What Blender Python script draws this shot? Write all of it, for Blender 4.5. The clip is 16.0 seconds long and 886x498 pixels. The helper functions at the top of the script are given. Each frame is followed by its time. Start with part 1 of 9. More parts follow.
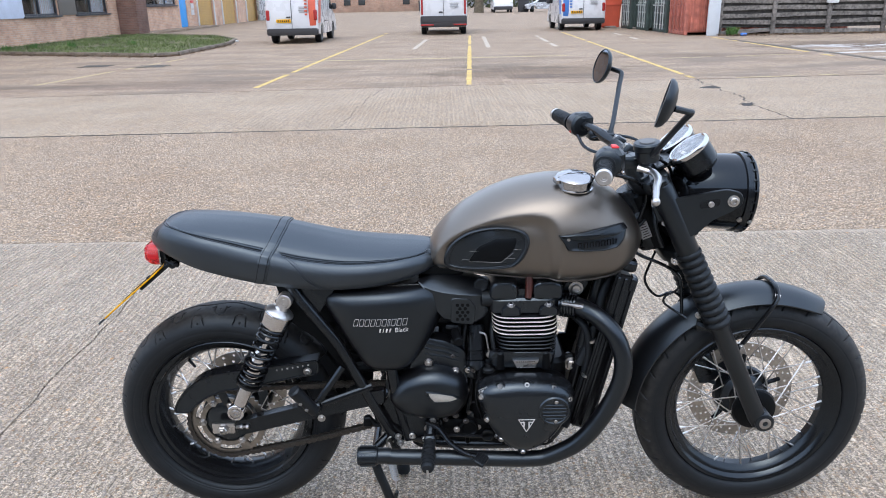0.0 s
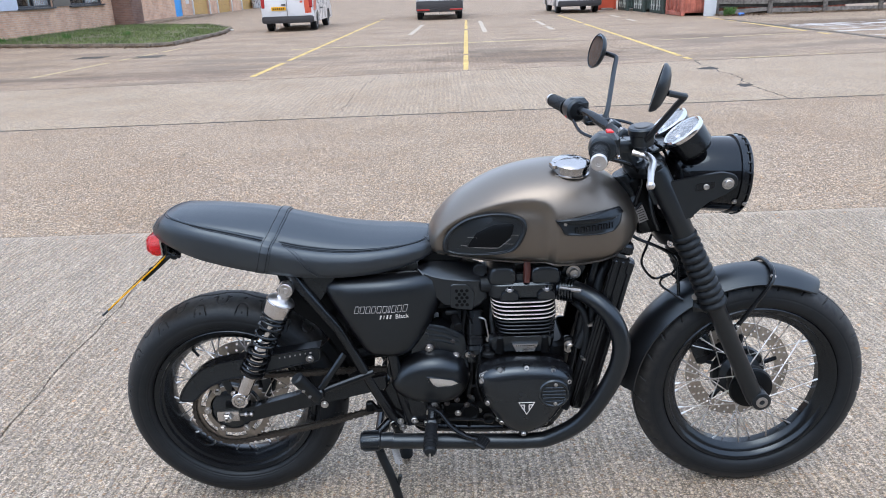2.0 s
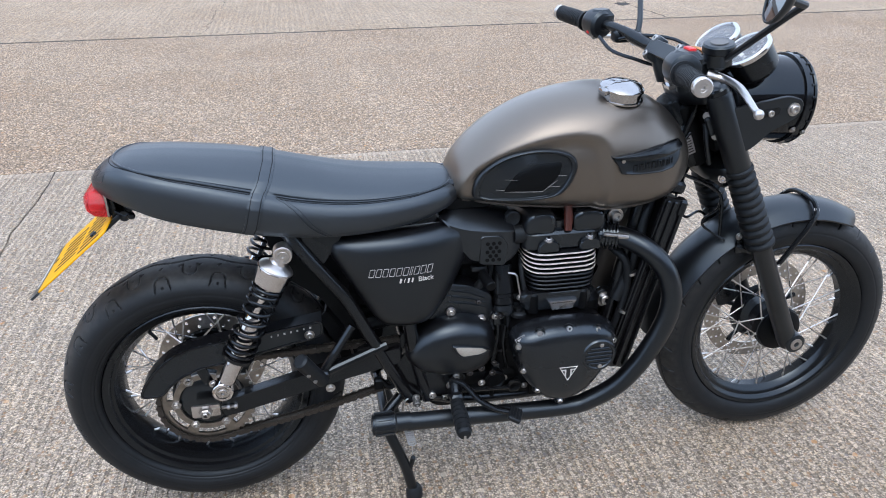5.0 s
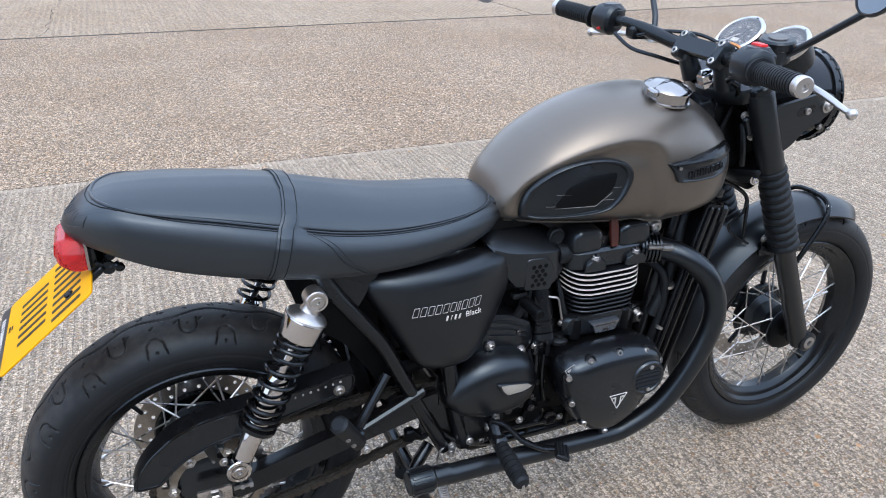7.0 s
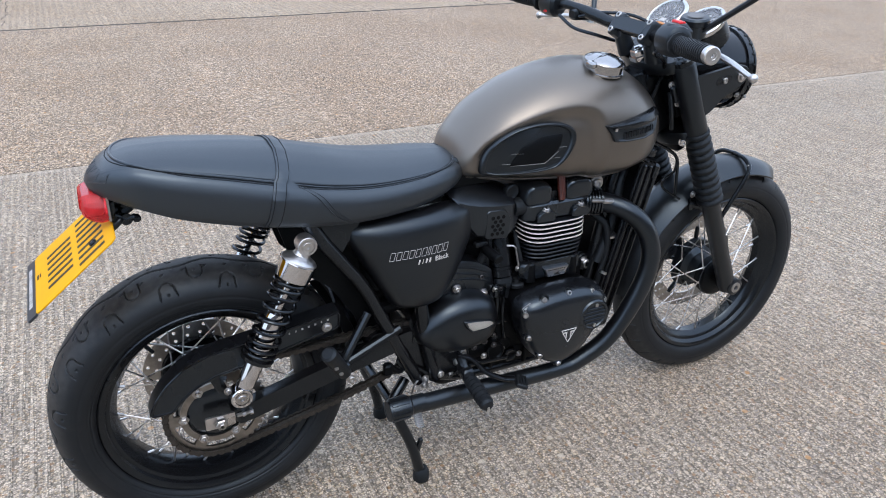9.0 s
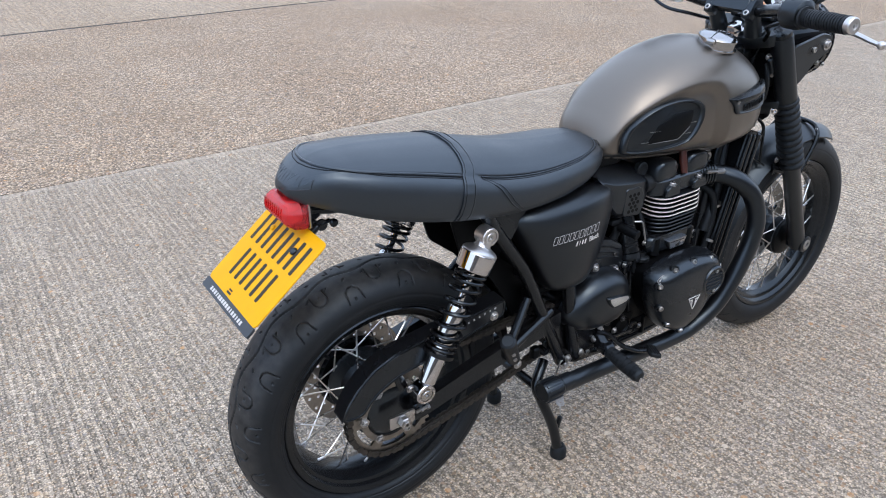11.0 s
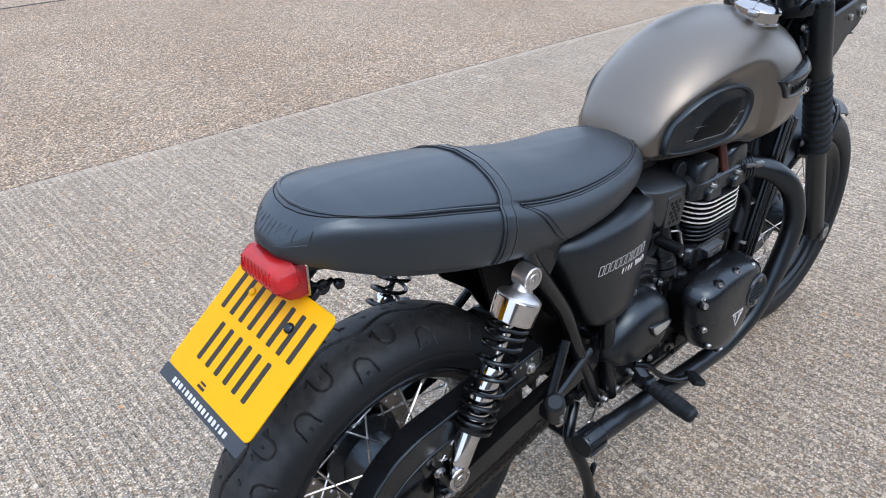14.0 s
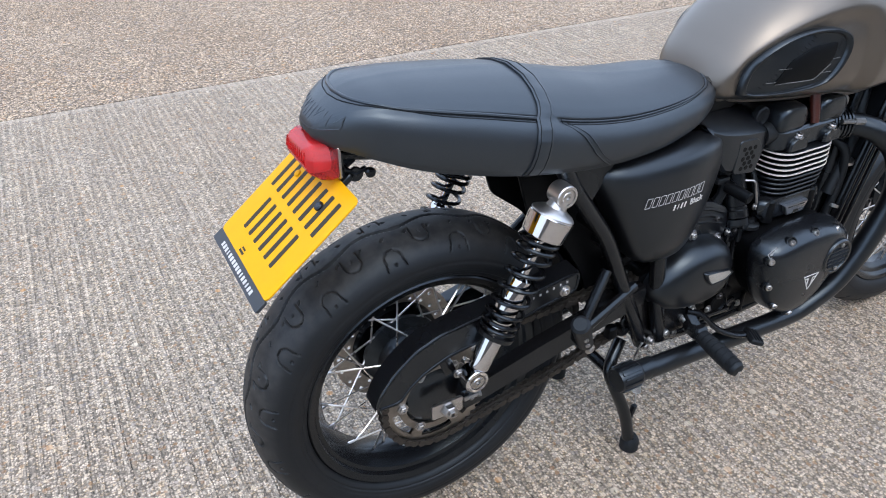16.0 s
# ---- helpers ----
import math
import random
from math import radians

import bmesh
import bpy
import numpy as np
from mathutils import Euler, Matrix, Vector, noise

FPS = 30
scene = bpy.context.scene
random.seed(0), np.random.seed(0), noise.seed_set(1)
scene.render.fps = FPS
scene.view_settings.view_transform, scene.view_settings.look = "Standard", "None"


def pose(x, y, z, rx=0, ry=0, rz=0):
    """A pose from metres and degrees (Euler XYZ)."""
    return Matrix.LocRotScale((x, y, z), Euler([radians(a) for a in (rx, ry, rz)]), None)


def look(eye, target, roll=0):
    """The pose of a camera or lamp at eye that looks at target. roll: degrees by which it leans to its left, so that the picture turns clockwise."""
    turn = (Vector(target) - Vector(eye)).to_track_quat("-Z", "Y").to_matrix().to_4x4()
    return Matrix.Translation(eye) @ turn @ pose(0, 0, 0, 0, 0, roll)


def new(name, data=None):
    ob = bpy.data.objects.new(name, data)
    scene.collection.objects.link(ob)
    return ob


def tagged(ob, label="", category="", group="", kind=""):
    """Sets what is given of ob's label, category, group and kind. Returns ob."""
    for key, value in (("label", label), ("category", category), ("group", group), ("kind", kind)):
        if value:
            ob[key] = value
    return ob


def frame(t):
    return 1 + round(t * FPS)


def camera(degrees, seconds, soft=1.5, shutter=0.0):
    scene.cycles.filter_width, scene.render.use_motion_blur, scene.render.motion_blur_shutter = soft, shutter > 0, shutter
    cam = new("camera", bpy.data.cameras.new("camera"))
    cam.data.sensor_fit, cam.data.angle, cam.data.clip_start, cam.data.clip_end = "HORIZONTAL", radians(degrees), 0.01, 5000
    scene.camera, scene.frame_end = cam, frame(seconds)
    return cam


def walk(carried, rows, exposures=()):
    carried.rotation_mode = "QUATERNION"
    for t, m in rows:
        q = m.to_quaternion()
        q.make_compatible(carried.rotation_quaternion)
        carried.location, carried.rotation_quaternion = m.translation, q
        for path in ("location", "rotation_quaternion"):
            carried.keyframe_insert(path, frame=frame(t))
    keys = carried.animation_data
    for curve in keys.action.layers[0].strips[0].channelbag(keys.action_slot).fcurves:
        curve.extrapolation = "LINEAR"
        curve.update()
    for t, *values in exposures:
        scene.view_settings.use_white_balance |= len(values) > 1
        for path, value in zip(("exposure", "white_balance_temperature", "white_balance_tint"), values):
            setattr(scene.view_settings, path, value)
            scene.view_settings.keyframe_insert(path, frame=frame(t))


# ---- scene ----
cam = camera(61.7, 16.0, soft=1.0)
PATH = [
    (0, (0.613, -1.889, 1.465), (0.601, 0.005, 0.826), -1.10),
    (0.5, (0.617, -1.905, 1.479), (0.603, -0.005, 0.851), -1.20),
    (1, (0.627, -1.899, 1.475), (0.613, -0.007, 0.827), -1.60),
    (1.5, (0.618, -1.905, 1.474), (0.606, -0.019, 0.809), -1.90),
    (2, (0.617, -1.908, 1.473), (0.604, -0.025, 0.798), -2.10),
    (2.5, (0.607, -1.904, 1.472), (0.594, -0.024, 0.791), -2.10),
    (3, (0.568, -1.887, 1.469), (0.572, -0.009, 0.780), -2.30),
    (3.5, (0.430, -1.850, 1.455), (0.478, 0.008, 0.718), -2.48),
    (4, (0.372, -1.765, 1.445), (0.480, 0.062, 0.640), -1.76),
    (4.2, (0.370, -1.693, 1.433), (0.500, 0.122, 0.603), -1.45),
    (6.3, (-0.037, -1.435, 1.381), (0.665, 0.219, 0.502), 1.66),
    (6.5, (-0.049, -1.382, 1.367), (0.655, 0.269, 0.486), 1.66),
    (7, (-0.049, -1.225, 1.370), (0.681, 0.422, 0.501), 1.67),
    (7.5, (-0.133, -1.221, 1.383), (0.840, 0.306, 0.532), 1.65),
    (8, (-0.249, -1.284, 1.392), (0.901, 0.108, 0.534), 1.42),
    (8.5, (-0.219, -1.355, 1.399), (0.776, 0.153, 0.539), 2.26),
    (9, (-0.160, -1.426, 1.387), (0.660, 0.169, 0.502), 1.70),
    (9.5, (-0.228, -1.437, 1.399), (0.524, 0.204, 0.538), -0.12),
    (10, (-0.440, -1.397, 1.400), (0.378, 0.211, 0.538), -0.70),
    (10.2, (-0.507, -1.383, 1.401), (0.354, 0.200, 0.535), -0.48),
    (12.3, (-0.656, -0.750, 1.336), (0.445, 0.580, 0.329), -0.06),
    (12.5, (-0.623, -0.729, 1.328), (0.460, 0.609, 0.310), 0.44),
    (13, (-0.540, -0.761, 1.348), (0.532, 0.588, 0.334), 1.03),
    (13.5, (-0.538, -0.807, 1.360), (0.622, 0.490, 0.373), -0.04),
    (14, (-0.549, -0.796, 1.348), (0.601, 0.514, 0.368), -0.85),
    (14.5, (-0.490, -0.776, 1.325), (0.472, 0.658, 0.318), -1.42),
    (15, (-0.466, -0.794, 1.303), (0.344, 0.712, 0.265), -1.37),
    (15.5, (-0.495, -0.877, 1.304), (0.292, 0.620, 0.236), 0.03),
    (16, (-0.464, -0.959, 1.301), (0.345, 0.521, 0.226), -0.06),
]
EXPOSURE = [(0, 0.41), (6.3, 0.42), (7.5, 0.38), (8.5, 0.34), (10, 0.29), (12.5, 0.30), (13, 0.34), (13.5, 0.31), (14.5, 0.38), (15.5, 0.38), (16, 0.42)]
walk(cam, [(t, look(eye, target, roll)) for t, eye, target, roll in PATH], EXPOSURE)

# ---- light ----
SUN_EL, SUN_AZ = radians(60), radians(195)
world = bpy.data.worlds.new("world")
scene.world = world
world.use_nodes = True
wn, wl = world.node_tree.nodes, world.node_tree.links
sky = wn.new("ShaderNodeTexSky")
sky.sky_type, sky.sun_disc = "NISHITA", False
sky.sun_elevation, sky.sun_rotation = SUN_EL, SUN_AZ
sky.air_density, sky.dust_density = 1.0, 3.0
hazy = wn.new("ShaderNodeHueSaturation")
hazy.inputs["Saturation"].default_value = 1.0
veil = wn.new("ShaderNodeMix")
veil.data_type = "RGBA"
# thin even cloud over the clear sky
veil.inputs["Factor"].default_value = 0.65
veil.inputs["B"].default_value = (4.55, 5.2, 6.45, 1)
wl.new(sky.outputs["Color"], veil.inputs["A"])
wl.new(veil.outputs["Result"], hazy.inputs["Color"])
# overcast: the zenith is brighter than the horizon
wco, wsep, wmap, wmul = wn.new("ShaderNodeTexCoord"), wn.new("ShaderNodeSeparateXYZ"), wn.new("ShaderNodeMapRange"), wn.new("ShaderNodeMix")
wmul.data_type, wmul.blend_type = "RGBA", "MULTIPLY"
wmul.inputs["Factor"].default_value = 1.0
for key, value in (("From Min", 0.0), ("From Max", 1.0), ("To Min", 1.25), ("To Max", 1.65)):
    wmap.inputs[key].default_value = value
wl.new(wco.outputs["Generated"], wsep.inputs[0])
wl.new(wsep.outputs["Z"], wmap.inputs["Value"])
wl.new(hazy.outputs["Color"], wmul.inputs["A"])
wl.new(wmap.outputs["Result"], wmul.inputs["B"])
wl.new(wmul.outputs["Result"], wn["Background"].inputs["Color"])
wn["Background"].inputs["Strength"].default_value = 0.205

sun = new("sun", bpy.data.lights.new("sun", "SUN"))
sun.data.energy, sun.data.angle, sun.data.color = 0.6, radians(30), (1.0, 0.975, 0.94)
sun.matrix_world = look((0, 0, 30), (0 - 30 * math.sin(SUN_AZ) / math.tan(SUN_EL), 0 - 30 * math.cos(SUN_AZ) / math.tan(SUN_EL), 0))


# ---- materials ----
def material(name, color, rough=0.5, metal=0.0, vary=0.12, grain=40.0, bump=0.0, bump_scale=300.0, coat=0.0, coat_rough=0.06, spread=0.08, stain=3.0, dust=0.0, spec=0.5):
    """A painted, rubber or metal surface: base colour varied at two scales, uneven gloss, fine relief."""
    m = bpy.data.materials.new(name)
    m.use_nodes = True
    n, l = m.node_tree.nodes, m.node_tree.links
    b = n["Principled BSDF"]
    b.inputs["Metallic"].default_value = metal
    b.inputs["Specular IOR Level"].default_value = spec
    b.inputs["Coat Weight"].default_value = coat
    if metal == 0.0 and max(color) < 0.02:
        b.inputs["Specular Tint"].default_value = (0.69, 0.855, 1.0, 1)
    b.inputs["Coat Roughness"].default_value = coat_rough
    co = n.new("ShaderNodeTexCoord")
    fine, wide = n.new("ShaderNodeTexNoise"), n.new("ShaderNodeTexNoise")
    fine.inputs["Scale"].default_value, wide.inputs["Scale"].default_value = grain, stain
    fine.inputs["Detail"].default_value, wide.inputs["Detail"].default_value = 4, 5
    mix = n.new("ShaderNodeMix")
    mix.data_type = "RGBA"
    c = Vector(color)
    mix.inputs["A"].default_value = (*(c * (1 - vary)), 1)
    mix.inputs["B"].default_value = (*(c * (1 + vary)), 1)
    add = n.new("ShaderNodeMath")
    add.operation = "MULTIPLY_ADD"
    add.inputs[1].default_value, add.inputs[2].default_value = 0.5, 0.0
    for tex in (fine, wide):
        l.new(co.outputs["Object"], tex.inputs["Vector"])
    half = n.new("ShaderNodeMath")
    half.operation = "MULTIPLY"
    half.inputs[1].default_value = 0.5
    l.new(wide.outputs["Fac"], half.inputs[0])
    l.new(fine.outputs["Fac"], add.inputs[0])
    l.new(half.outputs[0], add.inputs[2])
    ramp = n.new("ShaderNodeMapRange")
    ramp.inputs["From Min"].default_value, ramp.inputs["From Max"].default_value = 0.35, 0.65
    l.new(add.outputs[0], ramp.inputs["Value"])
    l.new(ramp.outputs["Result"], mix.inputs["Factor"])
    col = mix.outputs["Result"]
    if dust:
        spots = n.new("ShaderNodeTexNoise")
        spots.inputs["Scale"].default_value, spots.inputs["Detail"].default_value = 9.0, 8
        l.new(co.outputs["Object"], spots.inputs["Vector"])
        rr = n.new("ShaderNodeMapRange")
        rr.inputs["From Min"].default_value, rr.inputs["From Max"].default_value, rr.inputs["To Max"].default_value = 0.5, 0.75, dust
        l.new(spots.outputs["Fac"], rr.inputs["Value"])
        dm = n.new("ShaderNodeMix")
        dm.data_type = "RGBA"
        dm.inputs["B"].default_value = (0.16, 0.14, 0.12, 1)
        l.new(rr.outputs["Result"], dm.inputs["Factor"])
        l.new(col, dm.inputs["A"])
        col = dm.outputs["Result"]
    l.new(col, b.inputs["Base Color"])
    rg = n.new("ShaderNodeMapRange")
    rg.inputs["From Min"].default_value, rg.inputs["From Max"].default_value = 0.3, 0.7
    rg.inputs["To Min"].default_value, rg.inputs["To Max"].default_value = max(0.02, rough - spread), rough + spread
    l.new(wide.outputs["Fac"], rg.inputs["Value"])
    l.new(rg.outputs["Result"], b.inputs["Roughness"])
    if bump:
        bt, bp = n.new("ShaderNodeTexNoise"), n.new("ShaderNodeBump")
        bt.inputs["Scale"].default_value = bump_scale
        bp.inputs["Strength"].default_value, bp.inputs["Distance"].default_value = bump, 0.001
        l.new(co.outputs["Object"], bt.inputs["Vector"])
        l.new(bt.outputs["Fac"], bp.inputs["Height"])
        l.new(bp.outputs["Normal"], b.inputs["Normal"])
    return m


PAINT = material("satin_black_paint", (0.0048, 0.0047, 0.0053), 0.25, bump=0.05, spec=0.52)
MATT = material("matt_black_paint", (0.0042, 0.0042, 0.0050), 0.34, bump=0.06, bump_scale=700, spec=0.68)
CASE = material("black_engine_coat", (0.0044, 0.0045, 0.0055), 0.29, bump=0.12, bump_scale=900, spec=0.78)
DARK = material("dark_casting", (0.0024, 0.0023, 0.0026), 0.45, bump=0.2, bump_scale=500, spec=0.18)
GLOSS = material("gloss_black", (0.005, 0.005, 0.006), 0.07, spread=0.02, spec=0.4)
RUBBER = material("tyre_rubber", (0.0085, 0.0088, 0.0098), 0.54, vary=0.25, bump=0.15, bump_scale=250, dust=0.025, spec=0.36)
TYRE = material("worn_tyre_rubber", (0.0085, 0.0088, 0.0098), 0.54, vary=0.25, bump=0.15, bump_scale=250, dust=0.025, spec=0.36)


def worn_tread(m, r0, r1, amount):
    """Greys the running band of a tyre, which lies between two radii."""
    n, l = m.node_tree.nodes, m.node_tree.links
    co, sep, rad, rg = n.new("ShaderNodeTexCoord"), n.new("ShaderNodeSeparateXYZ"), n.new("ShaderNodeVectorMath"), n.new("ShaderNodeMapRange")
    comb, mot, mul, mix = n.new("ShaderNodeCombineXYZ"), n.new("ShaderNodeTexNoise"), n.new("ShaderNodeMath"), n.new("ShaderNodeMix")
    l.new(co.outputs["Object"], sep.inputs[0])
    l.new(sep.outputs["X"], comb.inputs["X"])
    l.new(sep.outputs["Z"], comb.inputs["Z"])
    rad.operation = "LENGTH"
    l.new(comb.outputs[0], rad.inputs[0])
    rg.inputs["From Min"].default_value, rg.inputs["From Max"].default_value = r0, r1
    l.new(rad.outputs["Value"], rg.inputs["Value"])
    mot.inputs["Scale"].default_value, mot.inputs["Detail"].default_value = 60.0, 6
    l.new(co.outputs["Object"], mot.inputs["Vector"])
    mul.operation = "MULTIPLY"
    l.new(rg.outputs["Result"], mul.inputs[0])
    sc = n.new("ShaderNodeMapRange")
    sc.inputs["From Min"].default_value, sc.inputs["From Max"].default_value, sc.inputs["To Max"].default_value = 0.25, 0.75, amount
    l.new(mot.outputs["Fac"], sc.inputs["Value"])
    l.new(sc.outputs["Result"], mul.inputs[1])
    b = n["Principled BSDF"]
    old = b.inputs["Base Color"].links[0].from_socket
    mix.data_type = "RGBA"
    mix.inputs["B"].default_value = (0.060, 0.058, 0.056, 1)
    l.new(old, mix.inputs["A"])
    l.new(mul.outputs[0], mix.inputs["Factor"])
    l.new(mix.outputs["Result"], b.inputs["Base Color"])


worn_tread(TYRE, 0.286, 0.306, 0.55)
GRIP = material("grip_rubber", (0.007, 0.0072, 0.008), 0.52, bump=0.3, bump_scale=400, spec=0.38)
VINYL = material("black_vinyl", (0.0083, 0.0090, 0.0112), 0.38, vary=0.10, bump=0.18, bump_scale=620, spec=1.0)
STITCH = material("black_thread", (0.0055, 0.006, 0.0072), 0.6, bump=0.4, bump_scale=800, spec=0.3)
BRONZE = material("matt_bronze_paint", (0.143, 0.130, 0.114), 0.37, metal=0.86, vary=0.05, grain=900, bump=0.03, bump_scale=1500, spread=0.04, coat=0.6, coat_rough=0.32)
# tinted glass, darkened further so its colour carries a dark reflection
MIRROR = material("darkened_mirror", (0.17, 0.195, 0.23), 0.03, metal=1.0, vary=0.03, spread=0.01)
SATIN = material("satin_chrome", (0.38, 0.385, 0.395), 0.12, metal=1.0, vary=0.06, spread=0.03)
CHROME = material("chrome", (0.58, 0.585, 0.60), 0.06, metal=1.0, vary=0.04, spread=0.03)
ALLOY = material("cast_aluminium", (0.56, 0.56, 0.565), 0.33, metal=1.0, vary=0.1, bump=0.1)
STEEL = material("zinc_steel", (0.46, 0.46, 0.46), 0.34, metal=1.0, vary=0.15, grain=90)
BLACKBOLT = material("blackened_steel", (0.10, 0.10, 0.105), 0.36, metal=0.9, vary=0.2)
MILLED = material("milled_aluminium", (0.66, 0.65, 0.63), 0.5, metal=0.35, vary=0.08)
SPOKE = material("bright_spoke_steel", (0.74, 0.74, 0.75), 0.3, metal=1.0, vary=0.08)
DISC = material("brake_disc_steel", (0.42, 0.40, 0.37), 0.35, metal=1.0, vary=0.2, grain=120)
GEAR = material("worn_sprocket_steel", (0.27, 0.256, 0.235), 0.42, metal=1.0, vary=0.25, grain=60)
LINK = material("greasy_chain", (0.055, 0.05, 0.045), 0.5, metal=0.7, vary=0.4, grain=200)
PLATE = material("yellow_plate", (0.68, 0.345, 0.002), 0.45, vary=0.03, spec=0.18)
SLATE = material("slate_blue_film", (0.022, 0.029, 0.038), 0.35, vary=0.15)
INK = material("black_ink", (0.03, 0.028, 0.026), 0.5, spec=0.2)
GREYINK = material("grey_print", (0.30, 0.31, 0.32), 0.5)
DIMINK = material("dim_grey_print", (0.10, 0.105, 0.11), 0.5)
PALE = material("pale_print", (0.55, 0.55, 0.55), 0.5)
REDSW = material("red_plastic", (0.62, 0.02, 0.025), 0.35)
RUST = material("brown_red_cover", (0.055, 0.014, 0.010), 0.35)
DIAL = material("dial_face", (0.03, 0.032, 0.038), 0.5)
MESHGREY = material("grey_mesh_insert", (0.42, 0.41, 0.38), 0.5, metal=0.4, vary=0.3, grain=700)
COPPER = material("copper_wire", (0.42, 0.2, 0.09), 0.4, metal=0.6)


def clear(name, color, rough=0.02, transmission=1.0, ior=1.45):
    m = bpy.data.materials.new(name)
    m.use_nodes = True
    b = m.node_tree.nodes["Principled BSDF"]
    b.inputs["Base Color"].default_value = (*color, 1)
    b.inputs["Roughness"].default_value = rough
    b.inputs["Transmission Weight"].default_value = transmission
    b.inputs["IOR"].default_value = ior
    return m


GLASS = clear("clear_glass", (0.95, 0.96, 0.97))
REDLENS = clear("red_lens", (0.94, 0.045, 0.055), 0.06, 0.75)


# ---- mesh helpers ----
def spline(pts, k=6, closed=False):
    """Catmull-Rom through the points, k steps a span."""
    p = [Vector(q) for q in pts]
    out, n = [], len(p)
    for i in range(n if closed else n - 1):
        if closed:
            a, b, c, d = p[i - 1], p[i], p[(i + 1) % n], p[(i + 2) % n]
        else:
            b, c = p[i], p[i + 1]
            a = p[i - 1] if i else b * 2 - c
            d = p[i + 2] if i + 2 < n else c * 2 - b
        for j in range(k):
            t = j / k
            out.append(0.5 * (2 * b + (c - a) * t + (2 * a - 5 * b + 4 * c - d) * t * t + (3 * b - a - 3 * c + d) * t ** 3))
    if not closed:
        out.append(p[-1])
    return out


def rounded(pts, r, k=4):
    """A closed outline with its corners rounded to about r."""
    out, n = [], len(pts)
    for i in range(n):
        a, b, c = Vector(pts[i - 1]), Vector(pts[i]), Vector(pts[(i + 1) % n])
        d1, d2 = a - b, c - b
        s = b + d1.normalized() * min(r, d1.length * 0.45)
        e = b + d2.normalized() * min(r, d2.length * 0.45)
        for j in range(k + 1):
            t = j / k
            out.append((1 - t) ** 2 * s + 2 * t * (1 - t) * b + t * t * e)
    return out


def curve_y(xs, ys):
    """A smooth function through the given places."""
    xs, ys = np.array(xs, float), np.array(ys, float)
    m = np.gradient(ys, xs)

    def at(x):
        x = min(max(x, xs[0]), xs[-1])
        i = min(int(np.searchsorted(xs, x, side="right")) - 1, len(xs) - 2)
        h = xs[i + 1] - xs[i]
        t = (x - xs[i]) / h
        return float((2 * t ** 3 - 3 * t * t + 1) * ys[i] + (t ** 3 - 2 * t * t + t) * h * m[i] + (-2 * t ** 3 + 3 * t * t) * ys[i + 1] + (t ** 3 - t * t) * h * m[i + 1])
    return at


def smooth01(t):
    t = min(1.0, max(0.0, t))
    return t * t * (3 - 2 * t)


